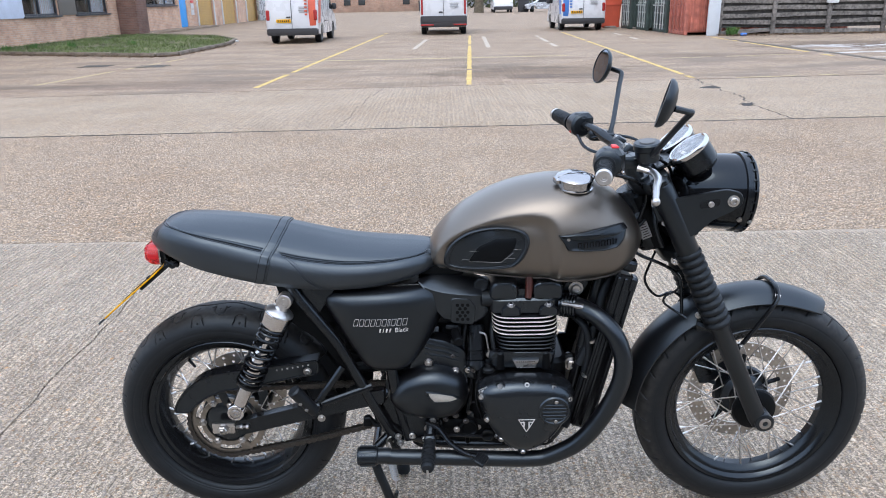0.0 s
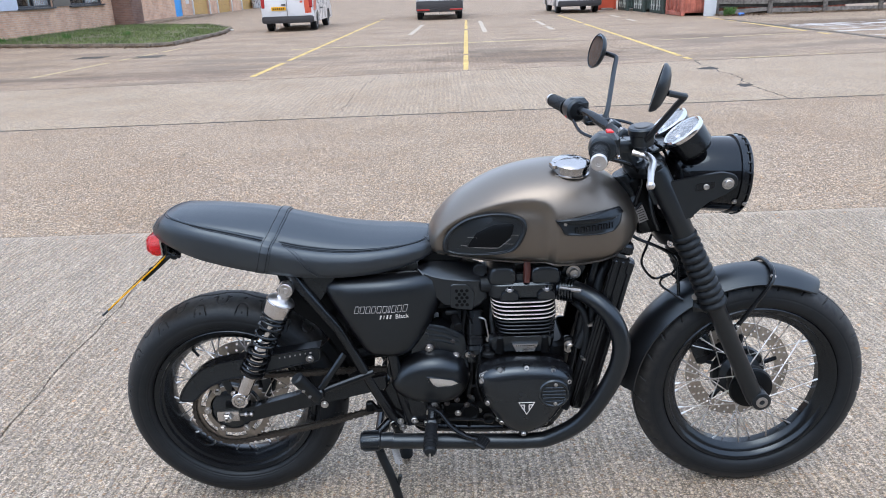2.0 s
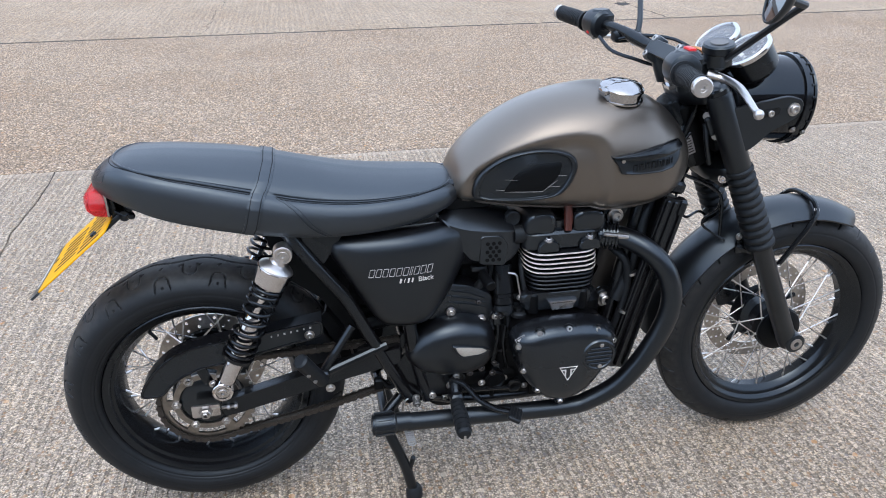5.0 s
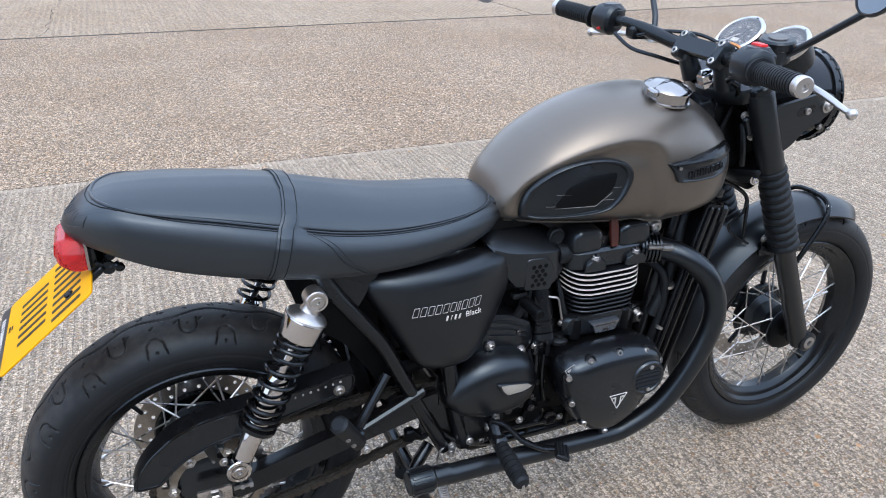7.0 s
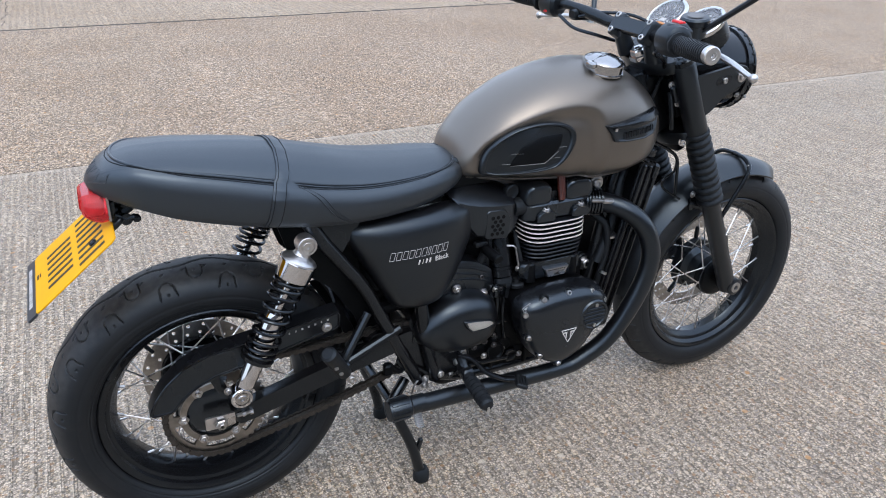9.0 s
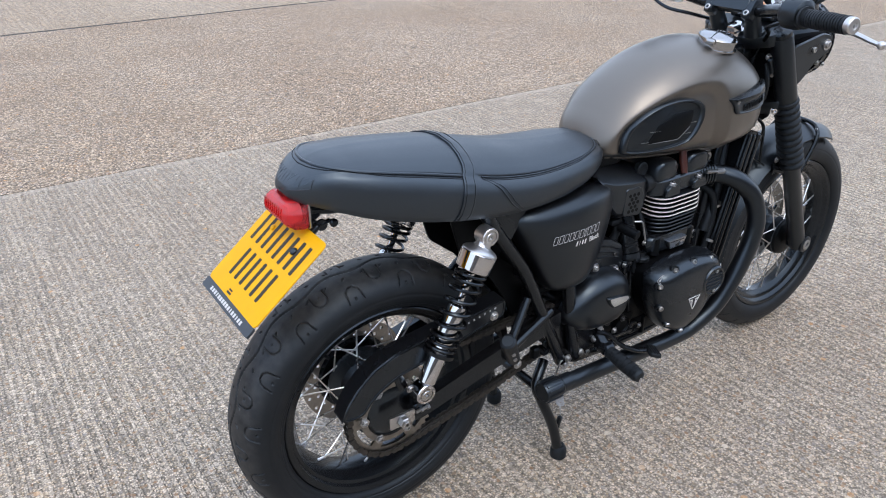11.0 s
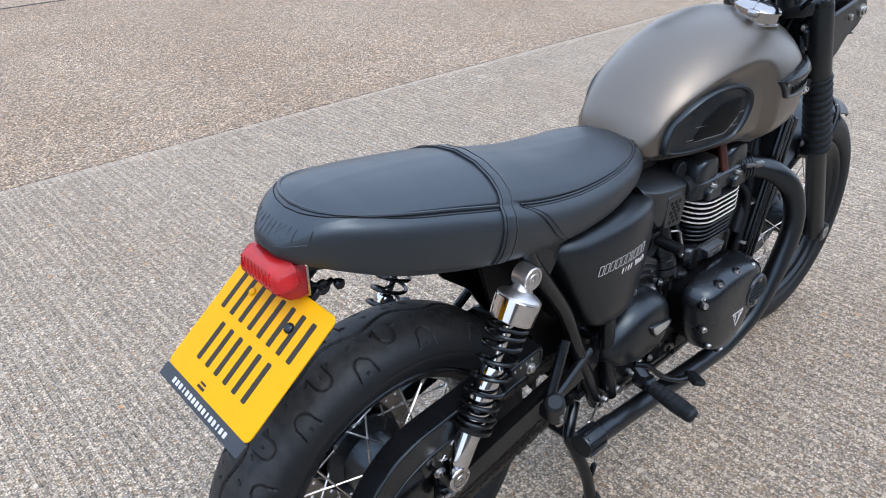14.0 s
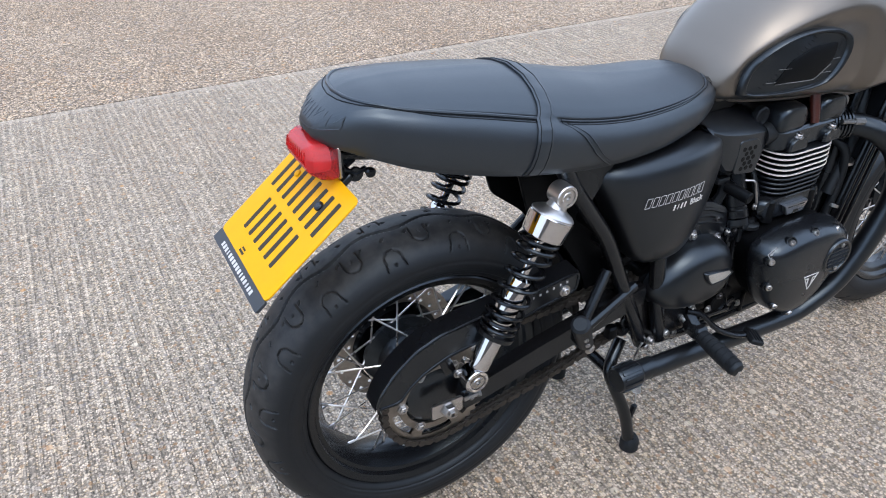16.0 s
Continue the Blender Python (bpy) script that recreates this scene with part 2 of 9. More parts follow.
class Geo:
    """Gathers the mesh of one part."""

    def __init__(self):
        self.v, self.f = [], []

    def add(self, verts, faces):
        o = len(self.v)
        self.v += [tuple(q) for q in verts]
        self.f += [tuple(o + i for i in f) for f in faces]
        return self

    def rings(self, rings, closed=True, caps=True, loop=False):
        n, k = len(rings[0]), len(rings)
        faces = []
        for i in range(k if loop else k - 1):
            a, b = i * n, ((i + 1) % k) * n
            for j in range(n if closed else n - 1):
                faces.append((a + j, a + (j + 1) % n, b + (j + 1) % n, b + j))
        if caps and closed and not loop:
            faces += [tuple(range(n))[::-1], tuple(range((k - 1) * n, k * n))]
        return self.add([q for r in rings for q in r], faces)

    def tube(self, pts, r, n=10, caps=True, loop=False, flat=1.0):
        p = [Vector(q) for q in pts]
        k = len(p)
        rad = r if isinstance(r, (list, tuple)) else [r] * k
        rings, side = [], None
        for i in range(k):
            a, b = (p[i - 1], p[(i + 1) % k]) if loop else (p[max(i - 1, 0)], p[min(i + 1, k - 1)])
            d = (b - a).normalized()
            if side is None:
                side = d.cross(Vector((0, 0, 1)) if abs(d.z) < 0.9 else Vector((1, 0, 0))).normalized()
            side = (side - d * side.dot(d)).normalized()
            up = d.cross(side)
            rings.append([p[i] + (side * math.cos(2 * math.pi * j / n) + up * math.sin(2 * math.pi * j / n) * flat) * rad[i] for j in range(n)])
        return self.rings(rings, True, caps, loop)

    def lathe(self, at, axis, prof, n=32, caps=True, loop=False):
        """prof: pairs (way along the axis, radius)."""
        q = Vector(axis).normalized().to_track_quat("Z", "Y")
        at = Vector(at)
        return self.rings([[at + q @ Vector((max(r, 1e-4) * math.cos(2 * math.pi * j / n), max(r, 1e-4) * math.sin(2 * math.pi * j / n), h)) for j in range(n)] for h, r in prof], True, caps, loop)

    def prism(self, outline, steps, put):
        """Rings of a flat outline: steps of (depth, scale about the middle); put(u, v, depth) gives the place."""
        c = sum((Vector(o) for o in outline), Vector((0, 0))) / len(outline)
        return self.rings([[put(*(c + (Vector(o) - c) * s), d) for o in outline] for d, s in steps])

    def slab(self, outline, d0, d1, put, bevel=0.002):
        c = sum((Vector(o) for o in outline), Vector((0, 0))) / len(outline)
        size = max((Vector(o) - c).length for o in outline)
        s = 1 - bevel / size
        sg = 1 if d1 > d0 else -1
        return self.prism(outline, [(d0, s), (d0 + sg * bevel, 1), (d1 - sg * bevel, 1), (d1, s)], put)

    def box(self, at, size, bevel=0.003, m=None):
        sx, sy, sz = (s / 2 for s in size)
        m = m or Matrix.Identity(4)
        at = Vector(at)
        out = rounded([(-sx, -sy), (sx, -sy), (sx, sy), (-sx, sy)], bevel * 1.5, 2)
        return self.slab(out, -sz, sz, lambda u, v, d: at + m @ Vector((u, v, d)), min(bevel, sz * 0.45))

    def bolt(self, at, axis, r=0.006, h=0.006, washer=True, n=12):
        if washer:
            self.lathe(at, axis, [(0, r * 1.5), (h * 0.3, r * 1.5), (h * 0.3, r)], n)
        return self.lathe(at, axis, [(0, r), (h * 0.85, r), (h, r * 0.85), (h, r * 0.5), (h * 0.55, r * 0.48)], n)

    def mesh(self, name, mat, angle=35):
        me = bpy.data.meshes.new(name)
        me.from_pydata(self.v, [], self.f)
        bm = bmesh.new()
        bm.from_mesh(me)
        bmesh.ops.recalc_face_normals(bm, faces=bm.faces)
        bm.to_mesh(me)
        bm.free()
        me.shade_smooth()
        me.set_sharp_from_angle(angle=radians(angle))
        me.materials.append(mat)
        return me


ROOTS = {}


SINGLE = {"sprocket_nuts": "nut", "guard_bolts": "bolt", "guard_marks": "guard_mark", "shock_bolts": "bolt", "badge_rivets": "rivet", "bracket_bolts": "bolt", "strip_bars": "strip_bar",
          "plate_bars": "plate_bar", "ear_bolts": "bolt", "mudguard_bolts": "bolt", "lamp_screws": "screw", "clamp_bolts": "bolt", "head_bolts": "bolt", "cover_bolts": "bolt", "cap_bolts": "bolt",
          "gearbox_bolts": "bolt", "engine_mount_bolts": "bolt", "starter_bolts": "bolt", "footrest_bolts": "bolt", "peg_screws": "screw", "frame_gusset": "frame_gusset", "engine_mount": "engine_mount",
          "cylinder_studs": "stud", "head_lug": "head_lug", "fork_yokes": "fork_yoke", "bar_clamp": "bar_clamp", "mudguard_bracket": "mudguard_bracket", "bolt_bosses": "bolt_boss", "control_cables": "control_cable",
          "notice": "notice", "door_post": "door_post", "hole_discs": "hole_disc", "badge_relief": "relief_mark", "model_mark": "model_mark", "lettering_bars": "lettering_bar", "print_bars": "print_bar", "tip_ribs": "tip_rib", "lower_case": "lower_case", "chain_roller": "chain_roller", "pad_ribs": "pad_rib", "pad_ridges": "pad_ridge", "crankcase": "crankcase", "ignition_barrel": "ignition_barrel", "intake_cap": "intake_cap", "side_rib": "side_rib", "yoke_nuts": "yoke_nut"}


def islands(geo):
    """The separate pieces of a mesh; pieces that touch stay together."""
    up = list(range(len(geo.v)))

    def root(i):
        while up[i] != i:
            up[i] = up[up[i]]
            i = up[i]
        return i
    for f in geo.f:
        a = root(f[0])
        for i in f[1:]:
            up[root(i)] = a
    groups = {}
    for f in geo.f:
        groups.setdefault(root(f[0]), []).append(f)
    boxes = []
    for fs in groups.values():
        pts = np.array([geo.v[i] for f in fs for i in f])
        boxes.append([pts.min(0) - 0.0004, pts.max(0) + 0.0004, fs])
    merged = True
    while merged:
        merged = False
        for i in range(len(boxes)):
            for j in range(i + 1, len(boxes)):
                a, b = boxes[i], boxes[j]
                if (a[0] <= b[1]).all() and (b[0] <= a[1]).all():
                    boxes[i] = [np.minimum(a[0], b[0]), np.maximum(a[1], b[1]), a[2] + b[2]]
                    boxes.pop(j)
                    merged = True
                    break
            if merged:
                break
    out = []
    for _, _, fs in boxes:
        ids = sorted({i for f in fs for i in f})
        at = {i: k for k, i in enumerate(ids)}
        out.append(Geo().add([geo.v[i] for i in ids], [tuple(at[i] for i in f) for f in fs]))
    return out


def part(name, geo, mat, parent=None, label="", angle=35):
    """Links a mesh as one object, under a thing or under a part."""
    if name in SINGLE and isinstance(geo, Geo):
        bits = islands(geo)
        if len(bits) > 1:
            return [part(SINGLE[name] + "", b, mat, parent, label, angle) if SINGLE[name] != name else part_one(name, b, mat, parent, label, angle) for b in bits][0]
        name = SINGLE[name]
    return part_one(name, geo, mat, parent, label, angle)


def part_one(name, geo, mat, parent=None, label="", angle=35):
    me = geo.mesh(name, mat, angle) if isinstance(geo, Geo) else geo
    ob = new(name, me)
    if parent is not None:
        ob.parent = parent
        if parent.type == "EMPTY":
            ob.matrix_parent_inverse = Matrix.Translation(-Vector(parent.location))
    return tagged(ob, label) if label else ob


def thing(name, at, label, category, group="", kind=""):
    ob = new(name)
    ob.location, ob.empty_display_size = at, 0.2
    return tagged(ob, label, category, group, kind)


def piece(name, me, parent, m):
    """A repeat of a shared mesh under a part or thing."""
    ob = new(name, me)
    ob.parent = parent
    if parent.type == "EMPTY":
        ob.matrix_parent_inverse = Matrix.Translation(-Vector(parent.location))
    ob.matrix_basis = m
    return ob


def letters(name, body, size, m, mat, parent, depth=0.0006):
    """Raised writing in the built-in font, as a mesh."""
    cu = bpy.data.curves.new(name, "FONT")
    cu.body, cu.size, cu.extrude, cu.align_x, cu.align_y = body, size, depth, "CENTER", "CENTER"
    tmp = new(name, cu)
    me = bpy.data.meshes.new_from_object(tmp.evaluated_get(bpy.context.evaluated_depsgraph_get()))
    bpy.data.objects.remove(tmp)
    bpy.data.curves.remove(cu)
    me.materials.clear()
    me.materials.append(mat)
    return piece(name, me, parent, m)


def right(u, v, d):
    """Outline in x and z, depth out to the bike's right side."""
    return Vector((u, -d, v))


# ---- ground ----
def concrete(name, base, warm, stones, ridges, rough=0.85, grain=170.0, contrast=1.0, edge=0.0, ridge_scale=34.0, stone_scale=72.0, damp=None, stains=()):
    """Worn yard concrete: exposed small stones, brushed ridges along y, wide stains."""
    m = bpy.data.materials.new(name)
    m.use_nodes = True
    n, l = m.node_tree.nodes, m.node_tree.links
    b = n["Principled BSDF"]
    co = n.new("ShaderNodeTexCoord")

    def tex(kind, scale, vec=None, **kw):
        t = n.new(kind)
        t.inputs["Scale"].default_value = scale
        for key, value in kw.items():
            t.inputs[key].default_value = value
        l.new(vec or co.outputs["Object"], t.inputs["Vector"])
        return t

    def blend(fac, a, c, how="MIX"):
        x = n.new("ShaderNodeMix")
        x.data_type, x.blend_type = "RGBA", how
        for key, value in (("Factor", fac), ("A", a), ("B", c)):
            if isinstance(value, bpy.types.NodeSocket):
                l.new(value, x.inputs[key])
            else:
                x.inputs[key].default_value = value
        return x.outputs["Result"]

    def ramp(value, lo, hi, to0=0.0, to1=1.0):
        r = n.new("ShaderNodeMapRange")
        for key, v in (("From Min", lo), ("From Max", hi), ("To Min", to0), ("To Max", to1)):
            r.inputs[key].default_value = v
        l.new(value, r.inputs["Value"])
        return r.outputs["Result"]

    # the eye for the grain: small stones, each in a tone of its own, the shade in the pits between them painted dark
    warp = tex("ShaderNodeTexNoise", 130.0, Detail=3.0, Roughness=0.7)
    bent = n.new("ShaderNodeVectorMath")
    bent.operation = "MULTIPLY_ADD"
    bent.inputs[1].default_value = (0.006, 0.006, 0.0)
    l.new(warp.outputs["Color"], bent.inputs[0])
    l.new(co.outputs["Object"], bent.inputs[2])
    small = tex("ShaderNodeTexVoronoi", grain, bent.outputs[0])
    big = tex("ShaderNodeTexVoronoi", stone_scale, bent.outputs[0])
    small.voronoi_dimensions = big.voronoi_dimensions = "2D"
    mid = tex("ShaderNodeTexNoise", 16.0, Detail=6.0, Roughness=0.72)
    patch = tex("ShaderNodeTexNoise", 3.2, Detail=6.0, Roughness=0.65)
    wide = tex("ShaderNodeTexNoise", 0.8, Detail=6.0, Roughness=0.6)

    def tone(k, r=1.0, g_=1.0, b_=1.0):
        return (min(1.0, base[0] * k * r), min(1.0, base[1] * k * g_), min(1.0, base[2] * k * b_), 1)

    def split(tx):
        sp = n.new("ShaderNodeSeparateColor")
        l.new(tx.outputs["Color"], sp.inputs["Color"])
        return sp.outputs

    def math_(how, a, c):
        x = n.new("ShaderNodeMath")
        x.operation = how
        for k, v in enumerate((a, c)):
            if isinstance(v, bpy.types.NodeSocket):
                l.new(v, x.inputs[k])
            else:
                x.inputs[k].default_value = v
        return x.outputs[0]
    sm, bg = split(small), split(big)
    lo, hi = 1 - 0.74 * contrast, 1 + 0.70 * contrast
    col = blend(ramp(sm["Red"], 0.08, 0.92), tone(lo), tone(hi))
    col = blend(ramp(sm["Green"], 0.80, 0.82, 0.0, 0.5), col, tone(1.05, 1.14, 0.97, 0.70))
    # pit shade round each stone, painted into the colour
    col = blend(ramp(small.outputs["Distance"], 0.32, 0.55, 0.0, 0.95 * contrast), col, tone(0.20))
    speck = tex("ShaderNodeTexNoise", grain * 2.2, Detail=2.0, Roughness=0.8)
    col = blend(ramp(speck.outputs["Fac"], 0.56, 0.66, 0.0, 0.50 * contrast), col, tone(0.22))
    col = blend(ramp(speck.outputs["Fac"], 0.42, 0.34, 0.0, 0.45 * contrast), col, tone(1.5))
    # crumbly clumps of paste, pale crust and dark hollows
    clump = tex("ShaderNodeTexNoise", grain * 0.56, Detail=4.0, Roughness=0.72, Distortion=0.4)
    col = blend(ramp(clump.outputs["Fac"], 0.50, 0.60, 0.0, contrast), col, (0.60, 0.59, 0.575, 1), "MULTIPLY")
    col = blend(ramp(clump.outputs["Fac"], 0.48, 0.39, 0.0, contrast), col, (1.30, 1.30, 1.30, 1), "MULTIPLY")
    stone = blend(ramp(bg["Red"], 0.25, 0.75), tone(0.28), tone(1.45, 1.03, 1.0, 0.93))
    stone = blend(ramp(bg["Blue"], 0.78, 0.80, 0.0, 0.85), stone, (0.30, 0.17, 0.085, 1))
    stone = blend(ramp(bg["Blue"], 0.22, 0.20, 0.0, 0.7), stone, (0.24, 0.23, 0.235, 1))
    near = math_("MULTIPLY", ramp(bg["Green"], 0.68, 0.70), ramp(big.outputs["Distance"], 0.40, 0.34))
    col = blend(math_("MULTIPLY", near, stones), col, stone)
    # worn smoother and dirtier in patches
    col = blend(ramp(mid.outputs["Fac"], 0.34, 0.70, 0.0, 0.8), col, (0.76, 0.75, 0.74, 1), "MULTIPLY")
    col = blend(ramp(patch.outputs["Fac"], 0.46, 0.70, 0.0, 0.9), col, (1.16, 1.15, 1.13, 1), "MULTIPLY")
    tint = tuple(w / c for w, c in zip(warm, base))
    col = blend(ramp(wide.outputs["Fac"], 0.42, 0.66, 0.0, 0.8), col, (*tint, 1), "MULTIPLY")
    # now and then an orange or cream chip
    chip = tex("ShaderNodeTexVoronoi", 14.0)
    chip.voronoi_dimensions = "2D"
    cp = split(chip)
    here = math_("MULTIPLY", ramp(cp["Green"], 0.92, 0.93), ramp(chip.outputs["Distance"], 0.13, 0.10))
    col = blend(math_("MULTIPLY", here, stones * 0.9), col, blend(ramp(cp["Red"], 0.4, 0.6), (0.50, 0.26, 0.10, 1), (0.66, 0.58, 0.46, 1)))
    if damp:
        # old damp and oil, drawn out along the joints
        mpd = n.new("ShaderNodeMapping")
        mpd.inputs["Scale"].default_value = (0.35, 0.9, 1.0)
        l.new(co.outputs["Object"], mpd.inputs["Vector"])
        blot = tex("ShaderNodeTexNoise", 1.0, mpd.outputs["Vector"], Detail=9.0, Roughness=0.66)
        sepd = n.new("ShaderNodeSeparateXYZ")
        l.new(co.outputs["Object"], sepd.inputs[0])
        band = math_("MULTIPLY", ramp(sepd.outputs["Y"], damp[1], damp[1] + 1.5, 0.35, 1.0), ramp(sepd.outputs["Y"], damp[2], damp[2] + 4.0, 1.0, 0.35))
        mask = math_("MULTIPLY", ramp(blot.outputs["Fac"], 0.46, 0.60), band)
        col = blend(math_("MULTIPLY", mask, damp[0] * 0.7), col, (0.15, 0.118, 0.092, 1))
    for cx, cy, rx, ry, strength, colour in stains:
        # an old damp patch with a ragged, soft rim
        mps = n.new("ShaderNodeMapping")
        mps.inputs["Location"].default_value = (-cx / rx, -cy / ry, 0)
        mps.inputs["Scale"].default_value = (1 / rx, 1 / ry, 0)
        l.new(co.outputs["Object"], mps.inputs["Vector"])
        far_ = n.new("ShaderNodeVectorMath")
        far_.operation = "LENGTH"
        l.new(mps.outputs["Vector"], far_.inputs[0])
        rag = tex("ShaderNodeTexNoise", 1.6, mps.outputs["Vector"], Detail=8.0, Roughness=0.62)
        d_ = math_("ADD", far_.outputs["Value"], ramp(rag.outputs["Fac"], 0.3, 0.7, -0.55, 0.55))
        col = blend(ramp(d_, 1.0, 0.72, 0.0, strength), col, (*colour, 1), "MULTIPLY")
    if edge:
        sepc = n.new("ShaderNodeSeparateXYZ")
        l.new(co.outputs["Object"], sepc.inputs[0])
        wob = math_("ADD", sepc.outputs["Y"], ramp(patch.outputs["Fac"], 0.3, 0.7, -0.03, 0.03))
        col = blend(ramp(wob, edge, edge + 0.012, 0.0, 0.35), col, tone(1.08))
    mp = n.new("ShaderNodeMapping")
    mp.inputs["Scale"].default_value = (1.0, 0.05, 1.0)
    mp.inputs["Rotation"].default_value = (0, 0, radians(2.0))
    l.new(co.outputs["Object"], mp.inputs["Vector"])
    brush_n = tex("ShaderNodeTexNoise", ridge_scale * 0.8, mp.outputs["Vector"], Detail=2.0, Distortion=0.2)
    wave = n.new("ShaderNodeTexWave")
    wave.wave_type, wave.bands_direction = "BANDS", "X"
    for key, value in (("Scale", ridge_scale * 0.32), ("Distortion", 2.2), ("Detail", 3.0), ("Detail Scale", 1.6)):
        wave.inputs[key].default_value = value
    l.new(mp.outputs["Vector"], wave.inputs["Vector"])
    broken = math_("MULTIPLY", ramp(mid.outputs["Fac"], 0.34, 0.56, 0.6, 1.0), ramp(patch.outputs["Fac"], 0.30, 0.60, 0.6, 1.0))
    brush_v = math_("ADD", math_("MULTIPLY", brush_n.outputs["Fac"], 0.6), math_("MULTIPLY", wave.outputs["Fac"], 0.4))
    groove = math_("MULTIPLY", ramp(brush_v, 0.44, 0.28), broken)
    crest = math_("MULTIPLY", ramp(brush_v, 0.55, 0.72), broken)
    # groove shade and crest light are put into the colour, besides the relief
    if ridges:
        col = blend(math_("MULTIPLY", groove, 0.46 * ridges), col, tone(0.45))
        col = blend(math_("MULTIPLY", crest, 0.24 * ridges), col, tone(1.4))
    l.new(col, b.inputs["Base Color"])
    b.inputs["Roughness"].default_value = rough
    b.inputs["Specular IOR Level"].default_value = 0.3
    one, two = n.new("ShaderNodeBump"), n.new("ShaderNodeBump")
    one.inputs["Strength"].default_value, one.inputs["Distance"].default_value = min(1.0, 0.8 * ridges + 0.02), 0.008
    two.inputs["Strength"].default_value, two.inputs["Distance"].default_value = 1.0 * contrast, 0.0032
    two.invert = True
    l.new(math_("SUBTRACT", crest, groove), one.inputs["Height"])
    l.new(small.outputs["Distance"], two.inputs["Height"])
    l.new(one.outputs["Normal"], two.inputs["Normal"])
    l.new(two.outputs["Normal"], b.inputs["Normal"])
    return m


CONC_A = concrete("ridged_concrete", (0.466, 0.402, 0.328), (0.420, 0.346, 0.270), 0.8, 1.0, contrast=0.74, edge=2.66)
CONC_B = concrete("pebbly_concrete", (0.420, 0.336, 0.254), (0.354, 0.267, 0.190), 0.85, 0.08, contrast=0.86, grain=105.0, stone_scale=48.0)
CONC_C = concrete("smooth_concrete", (0.410, 0.337, 0.258), (0.349, 0.272, 0.196), 0.5, 0.6, contrast=0.6, ridge_scale=16.0, grain=70.0, stone_scale=30.0, damp=(0.15, 3.0, 18.0))
CONC_D = concrete("far_concrete", (0.38, 0.300, 0.226), (0.283, 0.210, 0.146), 0.4, 0.45, contrast=0.6, ridge_scale=12.0, grain=60.0, stone_scale=22.0, damp=(1.2, 9.6, 16.5),
                  stains=((2.6, 13.9, 2.3, 1.5, 0.9, (0.58, 0.53, 0.50)), (-4.9, 12.6, 3.0, 0.8, 0.9, (0.70, 0.66, 0.66)), (7.2, 17.4, 3.6, 0.6, 0.8, (0.66, 0.63, 0.64)), (12.6, 20.6, 3.2, 1.7, 0.9, (0.50, 0.47, 0.46)), (-8.3, 12.0, 0.9, 0.3, 0.9, (0.35, 0.30, 0.27))))
JOINT = material("tarry_joint", (0.022, 0.020, 0.019), 0.9, vary=0.3, bump=0.3)
YELLOW = material("worn_yellow_line", (0.50, 0.36, 0.12), 0.85, vary=0.35, grain=30, stain=2.5, bump=0.3)

g = Geo()
g.add([(-900, -900, -0.0025), (900, -900, -0.0025), (900, 900, -0.0025), (-900, 900, -0.0025)], [(0, 1, 2, 3)])
ground = tagged(part("ground", g, JOINT), "dark filler and earth under worn concrete yard slabs", "ground", kind="structure")


def joint(k, x):
    """Where the cross joints between the rows of slabs run."""
    return (-30.0, 2.72 + 0.002 * x, 7.02 + 0.036 * x, 11.42 + 0.078 * x, 160.0)[k]


def jag(x0, x1, y0, y1, seed, n=46, wob=0.035):
    r = random.Random(seed)
    w, out = 0.0, []
    for i in range(n + 1):
        w = w * 0.75 + r.uniform(-wob, wob) * (0 < i < n)
        out.append((x0 + (x1 - x0) * i / n + w, y0 + (y1 - y0) * i / n))
    return out


FALL = math.tan(radians(0.6))


def slab_piece(left, right_, mat, gap=0.007, end=None, fall=0.0, far=None):
    """A slab between a left and a right edge, both listed from near to far; fall: its slope down towards the first joint."""
    edge = [(x + gap * 0.5, y) for x, y in left][::-1] + [(x - gap * 0.5, y) for x, y in right_]
    end = gap if end is None else end
    far = gap if far is None else far
    edge[len(left) - 1] = (edge[len(left) - 1][0], left[0][1] + end)
    edge[0] = (edge[0][0], left[-1][1] - far)
    edge[len(left)] = (edge[len(left)][0], right_[0][1] + end)
    edge[-1] = (edge[-1][0], right_[-1][1] - far)
    gg = Geo()
    n = len(edge)
    low = [(x, y, -0.03) for x, y in edge]
    rim = [(x, y, -0.002) for x, y in edge]
    cx, cy = sum(x for x, _ in edge) / n, sum(y for _, y in edge) / n
    top = []
    for x, y in edge:
        d = math.hypot(cx - x, cy - y)
        top.append((x + (cx - x) / d * 0.004, y + (cy - y) / d * 0.004, 0.0))
    gg.rings([[(x, y, z + fall * (2.665 - y)) for x, y, z in ring] for ring in (low, rim, top)])
    return part("slab", gg, mat, ground, angle=20)


crack_near = jag(0.66, -1.11, joint(0, -1), joint(1, -1), 3, 300, 0.014)
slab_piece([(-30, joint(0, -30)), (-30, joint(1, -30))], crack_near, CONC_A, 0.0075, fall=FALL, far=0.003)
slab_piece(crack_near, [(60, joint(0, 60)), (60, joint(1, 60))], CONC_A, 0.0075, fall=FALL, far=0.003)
slab_piece([(-30, joint(1, -30)), (-30, joint(2, -30))], [(60, joint(1, 60)), (60, joint(2, 60))], CONC_B, 0.009, 0.001, far=0.026)
crack_mid = jag(-0.74, -0.50, joint(2, -0.74), joint(3, -0.5), 5, 40, 0.03)
crack_far = jag(4.87, 5.2, joint(2, 4.87), joint(3, 5.2), 7, 40, 0.05)
slab_piece([(-30, joint(2, -30)), (-30, joint(3, -30))], crack_mid, CONC_C, 0.008, 0.042)
slab_piece(crack_mid, crack_far, CONC_C, 0.008, 0.042)
